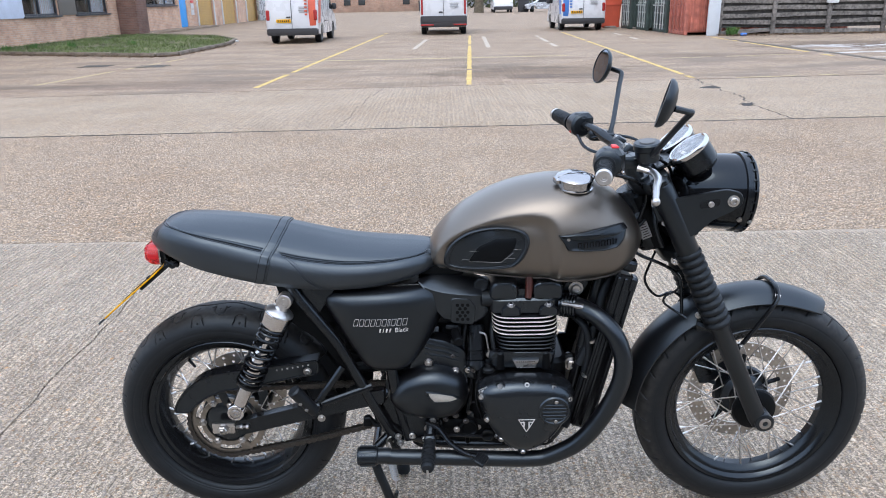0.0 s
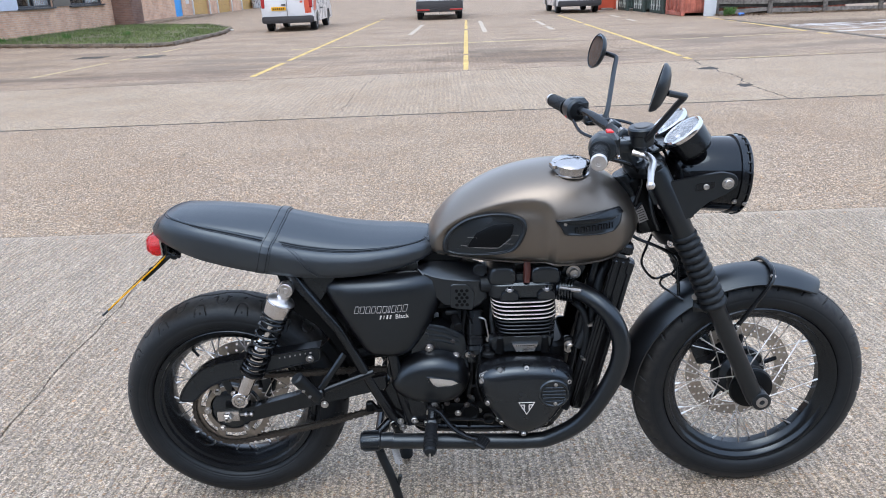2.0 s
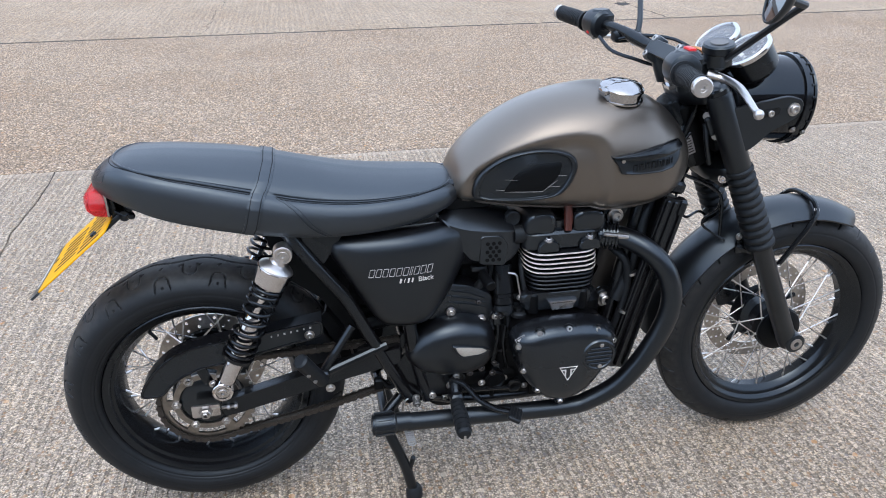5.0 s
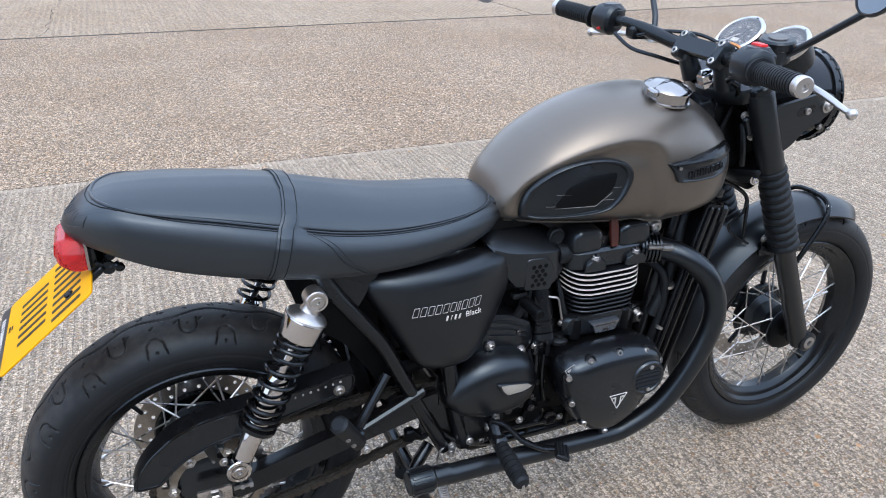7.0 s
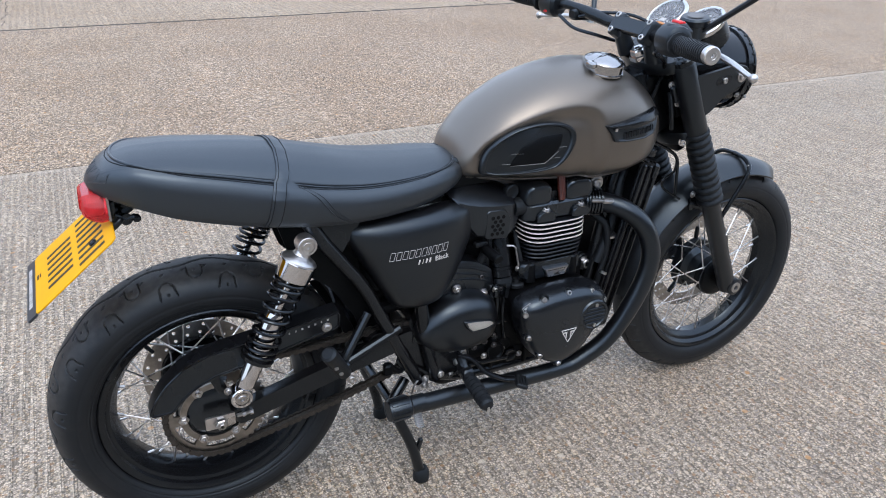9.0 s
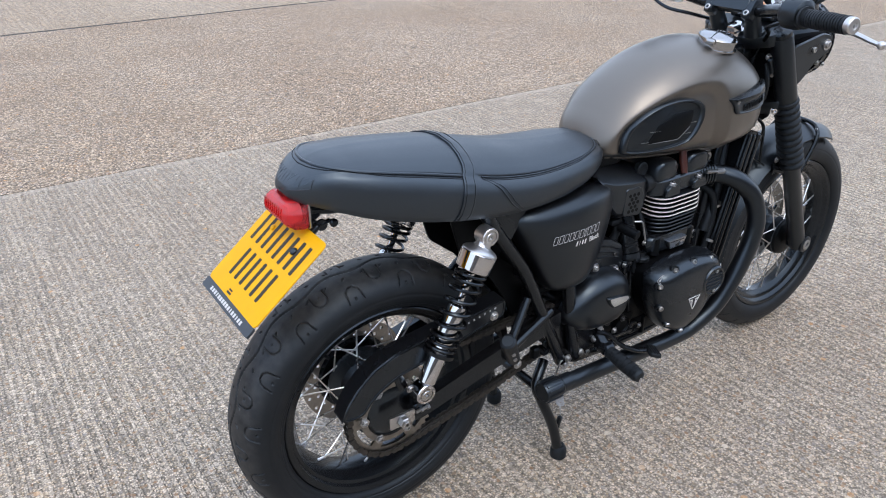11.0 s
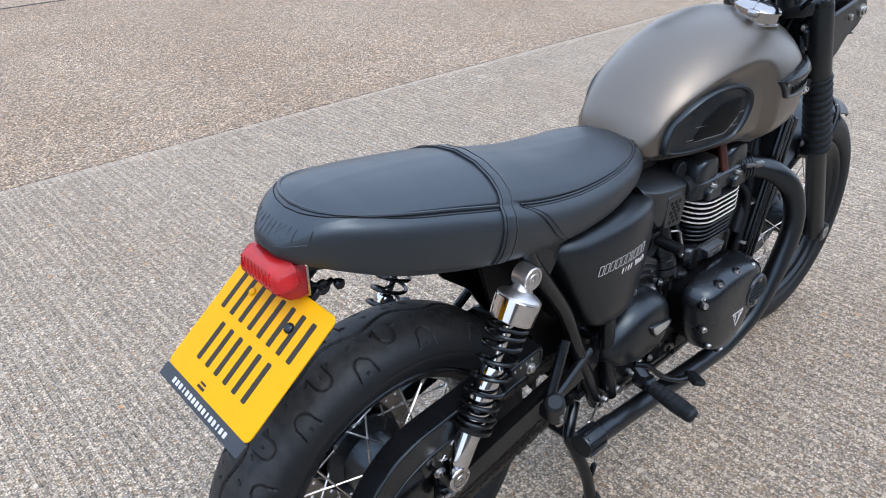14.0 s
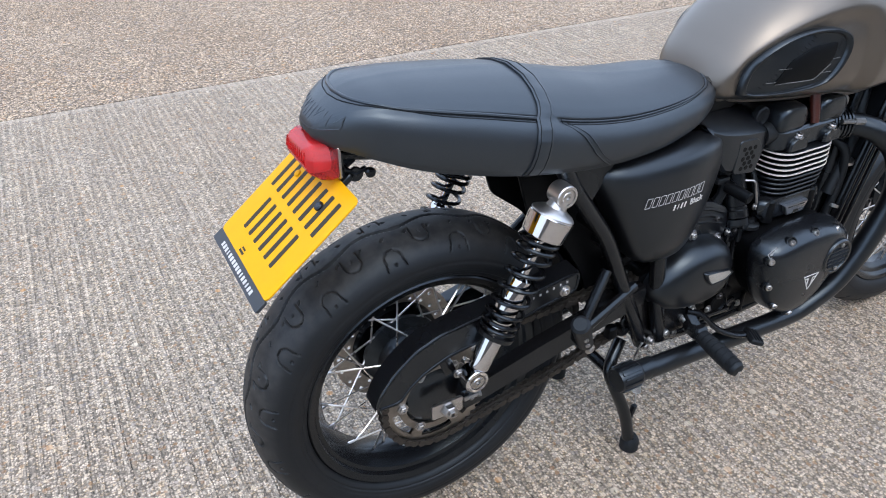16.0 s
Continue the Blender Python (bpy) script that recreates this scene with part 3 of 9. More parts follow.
slab_piece(crack_far, [(60, joint(2, 60)), (60, joint(3, 60))], CONC_C, 0.040, 0.042)
slab_piece([(-30, joint(3, -30)), (-30, 160)], [(60, joint(3, 60)), (60, 160)], CONC_D, 0.01, 0.035)


# ---- motorcycle ----
bike = thing("motorcycle", (0.72, 0, 0), "matt bronze and black retro roadster motorcycle parked on its centre stand", "motorcycle")
REAR, FRONT = Vector((-0.004, 0, 0.333)), Vector((1.470, 0, 0.321))


def tyre_mesh(name, prof, groove, na=1080, nc=132):
    """A tyre turned from half a section (y, r); groove(way round, way across) gives the depth cut into the tread."""
    sec = spline([(y, r) for y, r in prof], 12)
    ln = [0.0]
    for a, b in zip(sec, sec[1:]):
        ln.append(ln[-1] + (b - a).length)
    ss = np.linspace(0, ln[-1], nc + 1)
    ys, rs = np.interp(ss, ln, [p.x for p in sec]), np.interp(ss, ln, [p.y for p in sec])
    dy, dr = np.gradient(ys), np.gradient(rs)
    nl = np.hypot(dy, dr)
    ny, nr = dr / nl, -dy / nl
    sign = 1 if nr[nc // 2] > 0 else -1
    ny, nr = ny * sign, nr * sign
    crown = ln[-1] / 2
    big = max(rs)
    verts, faces = [], []
    for i in range(na):
        a = 2 * math.pi * i / na
        c, s = math.cos(a), math.sin(a)
        for j in range(nc + 1):
            d = groove(a * big, ss[j] - crown)
            r, y = rs[j] - nr[j] * d, ys[j] - ny[j] * d
            verts.append((r * c, y, r * s))
    w = nc + 1
    for i in range(na):
        k = (i + 1) % na
        for j in range(nc):
            faces.append((i * w + j, i * w + j + 1, k * w + j + 1, k * w + j))
    gg = Geo()
    gg.v, gg.f = verts, faces
    return gg.mesh(name, TYRE, 50)


def cut(d, half, depth=0.0045):
    return depth * min(1.0, max(0.0, (half - abs(d)) / 0.0015))


def rear_groove(u, s):
    """Wavy centre groove, small dashes and rows of hooped cuts towards the shoulders."""
    out = cut(s - 0.007 * math.sin(u * 2 * math.pi / 0.125), 0.0030, 0.006)
    for sg, off in ((1, 0.0), (-1, 0.0625)):
        t = s * sg
        if t < 0.010:
            continue
        q = ((u + off) % 0.125) - 0.0625
        # hoop open towards the rim
        if t < 0.081:
            flare = max(0.0, t - 0.066) * 0.25
            out = max(out, cut(math.hypot(max(0.0, abs(q) * 1.05 - flare), max(0.0, 0.062 - t)) - 0.0165, 0.0018, 0.0045))
        out = max(out, cut(math.hypot(q, t - 0.073), 0.0030, 0.004))
        q2 = ((u + off + 0.0625) % 0.125) - 0.0625
        if 0.017 < t < 0.056:
            out = max(out, cut(math.hypot(q2 * 0.95, max(0.0, t - 0.036)) - 0.0140, 0.0018, 0.0045))
        out = max(out, cut(math.hypot(q2, t - 0.030), 0.0028, 0.004))
        # the moulded ring where tread turns to sidewall
        out = max(out, cut(t - 0.100, 0.0018, 0.0013), cut(t - 0.120, 0.0016, 0.0012), cut(t - 0.127, 0.0016, 0.0014))
        # short dashes beside the middle
        q3 = ((u + off) % 0.0417) - 0.0208
        if 0.018 < t < 0.026:
            out = max(out, cut(q3 - (t - 0.022) * 0.8, 0.0028, 0.005))
    return out


def front_groove(u, s):
    t = abs(s)
    out = max(cut(t - 0.018, 0.002), 0.0)
    q = ((u + (0.03 if s > 0 else 0)) % 0.075) - 0.0375
    if 0.02 < t < 0.056:
        out = max(out, cut(q - (t - 0.02) * 0.45, 0.0026, 0.0045))
    out = max(out, cut(t - 0.078, 0.0016, 0.0012))
    return out


def mirror_prof(half):
    return half + [(-y, r) for y, r in half[-2::-1]]


def wheel(name, at, rim_half, tyre_half, groove, n_spokes, hub_half, hub_r, label):
    rw, rr = rim_half
    gg = Geo()
    prof = [(-rw, rr + 0.018), (-rw + 0.004, rr + 0.019), (-rw + 0.009, rr + 0.002), (-rw + 0.013, rr - 0.008), (-rw * 0.55, rr - 0.016),
            (-rw * 0.3, rr - 0.024), (rw * 0.3, rr - 0.024), (rw * 0.55, rr - 0.016), (rw - 0.013, rr - 0.008), (rw - 0.009, rr + 0.002), (rw - 0.004, rr + 0.019), (rw, rr + 0.018),
            (rw + 0.003, rr + 0.014), (rw + 0.001, rr + 0.008), (rw - 0.002, rr + 0.002), (rw * 0.6, rr - 0.006), (rw * 0.3, rr - 0.018), (-rw * 0.3, rr - 0.018), (-rw * 0.6, rr - 0.006), (-rw + 0.002, rr + 0.002), (-rw - 0.001, rr + 0.008), (-rw - 0.003, rr + 0.014)]
    # the well is seen from the hub's side, so the thin section is turned closed
    gg.lathe(at, (0, 1, 0), prof, 96, caps=False, loop=True)
    rim = part(name, gg, PAINT, bike, label)
    me = tyre_mesh("tyre", mirror_prof(tyre_half), groove)
    ob = piece("tyre", me, rim, Matrix.Translation(at))
    tagged(ob, "black rubber road tyre with grooved tread")
    h = Geo()
    h.lathe(at, (0, 1, 0), [(-hub_half - 0.01, 0.012), (-hub_half - 0.01, hub_r * 0.75), (-hub_half, hub_r), (-hub_half + 0.008, hub_r), (-hub_half + 0.02, hub_r * 0.72), (hub_half - 0.02, hub_r * 0.72),
                             (hub_half - 0.008, hub_r), (hub_half, hub_r), (hub_half + 0.01, hub_r * 0.75), (hub_half + 0.01, 0.012)], 40)
    part("hub", h, CASE, rim, "black cast hub")
    # one spoke along +x, laid from hub flange to rim
    start, end = Vector((hub_r * 0.9, 0, 0)), Vector((rr - 0.022, 0, 0))
    for i in range(n_spokes):
        sg = 1 if i % 2 else -1
        a = 2 * math.pi * i / n_spokes
        lean = radians(44) * (1 if (i // 2) % 2 else -1)
        p = Vector((math.cos(a + lean) * hub_r * 0.9, sg * hub_half * 0.96, math.sin(a + lean) * hub_r * 0.9))
        q = Vector((math.cos(a) * (rr - 0.022), sg * 0.010, math.sin(a) * (rr - 0.022)))
        d = q - p
        if "spoke" not in ROOTS or ROOTS["spoke"][0] != name:
            sgm = Geo()
            sgm.tube([(0, 0, 0), (0, 0, 0.86), (0, 0, 0.861), (0, 0, 1)], 0.0019, 6)
            sgm.lathe((0, 0, 0.90), (0, 0, 1), [(0, 0.0020), (0.01, 0.0027), (0.1, 0.0027)], 6)
            ROOTS["spoke"] = (name, sgm.mesh("spoke", SPOKE))
        rot = d.to_track_quat("Z", "Y").to_matrix().to_4x4()
        piece("spoke", ROOTS["spoke"][1], rim, Matrix.Translation(Vector(at) + p) @ rot @ Matrix.Diagonal((1, 1, d.length, 1)))
    v = Geo()
    va = radians(-47 if name == "front_wheel" else 128)
    b = Vector(at) + Vector((math.cos(va) * (rr - 0.02), -0.004, math.sin(va) * (rr - 0.02)))
    v.lathe(b, (-math.cos(va), -0.15, -math.sin(va)), [(0, 0.0045), (0.012, 0.0045), (0.014, 0.004), (0.03, 0.004), (0.032, 0.003)], 10)
    part("valve", v, GRIP, rim)
    return rim


def drilled_ring(at, axis_y, r0, r1, cells, rows, thick, hole, skew=0.5):
    """A brake disc: a flat ring with rows of drilled holes."""
    gg = Geo()
    k = 8
    for row in range(rows):
        ra, rb = r0 + (r1 - r0) * row / rows, r0 + (r1 - r0) * (row + 1) / rows
        for c in range(cells):
            a0 = 2 * math.pi * (c + skew * row) / cells
            a1 = a0 + 2 * math.pi / cells
            am, rm = (a0 + a1) / 2, (ra + rb) / 2
            outer = [(ra, a0), (ra, am), (ra, a1), (rm, a1), (rb, a1), (rb, am), (rb, a0), (rm, a0)]
            outer = [(r * math.cos(a), r * math.sin(a)) for r, a in outer]
            mx, mz = rm * math.cos(am), rm * math.sin(am)
            has = (c + row) % 2 == 0
            inner = []
            for x, z in outer:
                d = math.hypot(x - mx, z - mz)
                inner.append((mx + (x - mx) / d * hole, mz + (z - mz) / d * hole))
            for y in (axis_y - thick / 2, axis_y + thick / 2):
                vs = [(at.x + x, at.y + y, at.z + z) for x, z in outer + inner]
                fs = [(i, (i + 1) % k, k + (i + 1) % k, k + i) for i in range(k)]
                if not has:
                    fs.append(tuple(range(k, 2 * k)))
                gg.add(vs, fs)
            if has:
                vs = [(at.x + x, at.y + y, at.z + z) for y in (axis_y - thick / 2, axis_y + thick / 2) for x, z in inner]
                gg.add(vs, [(i, (i + 1) % k, k + (i + 1) % k, k + i) for i in range(k)])
    for r in (r0, r1):
        n = cells * 2
        vs = [(at.x + r * math.cos(math.pi * i / cells), at.y + y, at.z + r * math.sin(math.pi * i / cells)) for y in (axis_y - thick / 2, axis_y + thick / 2) for i in range(n)]
        gg.add(vs, [(i, (i + 1) % n, n + (i + 1) % n, n + i) for i in range(n)])
    return gg


rear_tyre = [(0.056, 0.231), (0.0635, 0.2345), (0.071, 0.246), (0.0755, 0.262), (0.0725, 0.281), (0.061, 0.298), (0.043, 0.3095), (0.022, 0.316), (0.0, 0.318)]
front_tyre = [(0.039, 0.248), (0.0455, 0.2515), (0.0515, 0.262), (0.0535, 0.276), (0.051, 0.292), (0.043, 0.309), (0.031, 0.3205), (0.015, 0.3278), (0.0, 0.330)]
rw = wheel("rear_wheel", REAR, (0.058, 0.214), rear_tyre, rear_groove, 36, 0.055, 0.080, "black wire-spoked rear wheel with wide tyre")
fw = wheel("front_wheel", FRONT, (0.041, 0.231), front_tyre, front_groove, 32, 0.045, 0.062, "black wire-spoked front wheel")

part("brake_disc", drilled_ring(REAR, 0.085, 0.088, 0.128, 44, 2, 0.005, 0.0042), DISC, rw, "drilled steel brake disc")
gg = Geo()
gg.lathe(REAR + Vector((0, 0.07, 0)), (0, 1, 0), [(0, 0.05), (0.0, 0.088), (0.012, 0.09), (0.014, 0.05)], 48)
part("disc_carrier", gg, PAINT, rw)
part("brake_disc", drilled_ring(FRONT, 0.063, 0.112, 0.153, 60, 3, 0.005, 0.0036), DISC, fw, "drilled steel brake disc")
gg = Geo()
gg.lathe(FRONT + Vector((0, 0.045, 0)), (0, 1, 0), [(0, 0.045), (0, 0.078), (0.012, 0.082), (0.014, 0.045)], 40)
for i in range(5):
    a = 2 * math.pi * i / 5 + 0.3
    gg.tube([FRONT + Vector((0.05 * math.cos(a), 0.056, 0.05 * math.sin(a))), FRONT + Vector((0.118 * math.cos(a), 0.061, 0.118 * math.sin(a)))], 0.0065, 8)
part("disc_carrier", gg, PAINT, fw)
gg = Geo()
gg.lathe(FRONT + Vector((0, -0.02, 0)), (0, -1, 0), [(0, 0.03), (0, 0.060), (0.02, 0.063), (0.033, 0.058), (0.040, 0.045), (0.042, 0.03)], 40)
part("hub_cover", gg, DARK, fw)

# rear sprocket, its slotted carrier and nuts
SPR = REAR + Vector((0, -0.088, 0))
gg = Geo()
teeth = 43
out = []
for i in range(teeth * 4):
    a = 2 * math.pi * i / (teeth * 4)
    r = (0.1085, 0.1085, 0.1025, 0.1025)[i % 4]
    out.append((r * math.cos(a), r * math.sin(a)))


def ring_plate(outer, r_in, y0, y1, slots=0, r_slot=(0, 0), span=0.0):
    """A toothed or plain ring with curved slots, as one mesh."""
    g2 = Geo()
    n = len(outer)
    ang = [math.atan2(z, x) for x, z in outer]
    radii = [r_in, r_slot[0], r_slot[1], None] if slots else [r_in, None]
    rings = []
    for r in radii:
        rings.append([(x, z) if r is None else (r * math.cos(a), r * math.sin(a)) for (x, z), a in zip(outer, ang)])

    def open_at(i):
        a = (ang[i] + ang[(i + 1) % n]) / 2
        if abs(ang[i] - ang[(i + 1) % n]) > 3:
            a = math.pi
        return slots and abs((a * slots / (2 * math.pi)) % 1.0 - 0.5) < span / 2
    for y in (y0, y1):
        vs = [(SPR.x + x, y, SPR.z + z) for ring in rings for x, z in ring]
        fs = []
        for k in range(len(rings) - 1):
            for i in range(n):
                if slots and k == 1 and open_at(i):
                    continue
                fs.append((k * n + i, k * n + (i + 1) % n, (k + 1) * n + (i + 1) % n, (k + 1) * n + i))
        g2.add(vs, fs)
    for k, ring in enumerate(rings):
        if slots and k in (1, 2):
            use = [i for i in range(n) if open_at(i)]
        else:
            use = range(n)
        vs = [(SPR.x + x, y, SPR.z + z) for y in (y0, y1) for x, z in ring]
        g2.add(vs, [(i, (i + 1) % n, n + (i + 1) % n, n + i) for i in use])
    return g2


sprocket = part("rear_sprocket", ring_plate(out, 0.062, -0.091, -0.085, 6, (0.075, 0.089), 0.72), GEAR, rw, "worn grey steel rear sprocket", angle=30)
gg = Geo()
gg.lathe(SPR + Vector((0, 0.03, 0)), (0, -1, 0), [(0, 0.05), (0.005, 0.075), (0.022, 0.073), (0.028, 0.06), (0.034, 0.05), (0.036, 0.022)], 40)
part("sprocket_carrier", gg, CASE, rw)
gg = Geo()
for i in range(6):
    a = 2 * math.pi * i / 6
    gg.bolt(SPR + Vector((0.068 * math.cos(a), -0.003, 0.068 * math.sin(a))), (0, -1, 0), 0.0075, 0.008, n=6)
part("sprocket_nuts", gg, STEEL, rw)

# drive chain: outer and inner links along the loop
CS = Vector((0.535, -0.088, 0.405))
rs_, rf_ = 0.1045, 0.042
dx, dz = CS.x - SPR.x, CS.z - SPR.z
D = math.hypot(dx, dz)
base_a, off_a = math.atan2(dz, dx), math.asin((rs_ - rf_) / D)
loop = []
for i in range(41):
    a = base_a + math.pi / 2 - off_a + (math.pi + 2 * off_a) * i / 40
    loop.append((SPR.x + rs_ * math.cos(a), SPR.z + rs_ * math.sin(a)))
for i in range(1, 20):
    t = i / 20
    x0, z0 = SPR.x + rs_ * math.cos(base_a - math.pi / 2 + off_a), SPR.z + rs_ * math.sin(base_a - math.pi / 2 + off_a)
    x1, z1 = CS.x + rf_ * math.cos(base_a - math.pi / 2 + off_a), CS.z + rf_ * math.sin(base_a - math.pi / 2 + off_a)
    loop.append((x0 + (x1 - x0) * t, z0 + (z1 - z0) * t - 0.012 * math.sin(math.pi * t)))
for i in range(21):
    a = base_a - math.pi / 2 + off_a + (math.pi - 2 * off_a) * i / 20
    loop.append((CS.x + rf_ * math.cos(a), CS.z + rf_ * math.sin(a)))
loop.append(loop[0])
cum = [0.0]
for a, b in zip(loop, loop[1:]):
    cum.append(cum[-1] + math.dist(a, b))
count = int(cum[-1] / 0.0159) // 2 * 2
gg = Geo()
lx, lz = [p[0] for p in loop], [p[1] for p in loop]
gg.tube([(float(np.interp(cum[-1] * i / 160, cum, lx)), SPR.y, float(np.interp(cum[-1] * i / 160, cum, lz))) for i in range(160)], 0.0042, 6, loop=True)
chain = part("drive_chain", gg, LINK, bike, "greasy brown-black roller chain")


def link_mesh(wide):
    g3 = Geo()
    o = []
    for i in range(10):
        a = math.pi / 2 + math.pi * i / 9
        o.append((-0.008 + 0.0068 * math.cos(a), 0.0068 * math.sin(a)))
    o.append((0, -0.0045))
    for i in range(10):
        a = -math.pi / 2 + math.pi * i / 9
        o.append((0.008 + 0.0068 * math.cos(a), 0.0068 * math.sin(a)))
    o.append((0, 0.0045))
    for y in (-wide, wide):
        g3.prism(o, [(y - 0.001, 1), (y + 0.001, 1)], lambda u, v, d: (u, d, v))
    for x in (-0.008, 0.008):
        g3.lathe((x, -wide - 0.002, 0), (0, 1, 0), [(0, 0.0028), (2 * wide + 0.004, 0.0028)], 8)
    return g3.mesh("link", LINK)


links = (link_mesh(0.0095), link_mesh(0.0068))
for i in range(count):
    s = cum[-1] * (i + 0.5) / count
    p0 = (float(np.interp(s - 0.008, cum, lx)), float(np.interp(s - 0.008, cum, lz)))
    p1 = (float(np.interp(s + 0.008, cum, lx)), float(np.interp(s + 0.008, cum, lz)))
    a = math.atan2(p1[1] - p0[1], p1[0] - p0[0])
    piece("link", links[i % 2], chain, Matrix.Translation(((p0[0] + p1[0]) / 2, SPR.y, (p0[1] + p1[1]) / 2)) @ Matrix.Rotation(-a, 4, "Y"))

# swinging arm with axle blocks
for s in (-1, 1):
    gg = Geo()
    o = rounded([(0.028, 0.311), (0.06, 0.316), (0.30, 0.374), (0.44, 0.405), (0.44, 0.446), (0.36, 0.432), (0.20, 0.396), (0.06, 0.360), (0.028, 0.357)], 0.01, 3)
    gg.slab(o, 0.098, 0.126, lambda u, v, d, s=s: Vector((u, s * d, v)), 0.005)
    arm = part("swingarm", gg, PAINT, bike)
    gg = Geo()
    gg.box((REAR.x, s * 0.129, REAR.z + 0.004), (0.062, 0.006, 0.03), 0.002)
    part("axle_plate", gg, ALLOY, arm, "bright alloy axle adjuster plate")
    gg = Geo()
    gg.lathe((REAR.x, s * 0.130, REAR.z + 0.004), (0, s, 0), [(0, 0.017), (0.003, 0.017), (0.003, 0.0135), (0.014, 0.013), (0.016, 0.011), (0.016, 0.0075), (0.02, 0.0075), (0.021, 0.006), (0.021, 0.004), (0.012, 0.0038)], 6)
    part("axle_nut", gg, STEEL, arm)
    gg = Geo()
    gg.lathe((0.03, s * 0.129, 0.340), (1, 0, 0.05), [(0, 0.004), (0.035, 0.004)], 8)
    gg.lathe((0.042, s * 0.129, 0.3405), (1, 0, 0.05), [(0, 0.0065), (0.006, 0.0065)], 6)
    gg.lathe((0.058, s * 0.129, 0.341), (1, 0, 0.05), [(0, 0.0065), (0.006, 0.0065)], 6)
    part("chain_adjuster", gg, STEEL, arm)
gg = Geo()
gg.lathe((0.47, -0.10, 0.445), (0, 1, 0), [(0, 0.032), (0.2, 0.032)], 24)
gg.tube([(0.36, -0.11, 0.42), (0.36, 0.11, 0.42)], 0.028, 14)
part("swingarm_pivot", gg, PAINT, bike)

# chain guard
gg = Geo()
top = [(-0.135, 0.385), (-0.122, 0.415), (-0.098, 0.447), (-0.06, 0.478), (-0.015, 0.496), (0.05, 0.506), (0.14, 0.517), (0.265, 0.534)]
low = [(0.262, 0.496), (0.20, 0.486), (0.13, 0.470), (0.05, 0.455), (0.0, 0.447), (-0.045, 0.428), (-0.075, 0.404), (-0.09, 0.384)]
gg.slab(rounded(top + low, 0.012, 3), 0.117, 0.123, right, 0.002)
gg.rings([[(x, -0.121, z), (x, -0.083, z + 0.003), (x, -0.083, z + 0.0005), (x, -0.121, z - 0.003)] for x, z in [tuple(p) for p in spline(top, 4)]])
guard = part("chain_guard", gg, MATT, bike, "matt black chain guard")
gg = Geo()
lip = [tuple(p) for p in rounded(top + low, 0.012, 4)]
gg.tube([(x, -0.1225, z) for x, z in lip], 0.0032, 8, loop=True)
part("guard_lip", gg, PAINT, guard)
gg = Geo()
for i, w in enumerate((0.006, 0.006, 0.009, 0.008, 0.008, 0.006, 0.010)):
    gg.box((0.155 + i * 0.014, -0.1238, 0.508 + i * 0.0022), (w * 0.5, 0.001, 0.0045), 0.0003)
part("guard_marks", gg, GREYINK, guard)
gg = Geo()
gg.bolt((0.236, -0.123, 0.503), (0, -1, 0), 0.0075, 0.007)
gg.bolt((0.02, -0.125, 0.405), (0, -1, 0), 0.0065, 0.007)
part("guard_bolts", gg, STEEL, guard)
gg = Geo()
gg.box((0.0, -0.115, 0.43), (0.022, 0.004, 0.06), 0.001, Matrix.Rotation(radians(-20), 4, "Y"))
part("guard_bracket", gg, PAINT, guard)

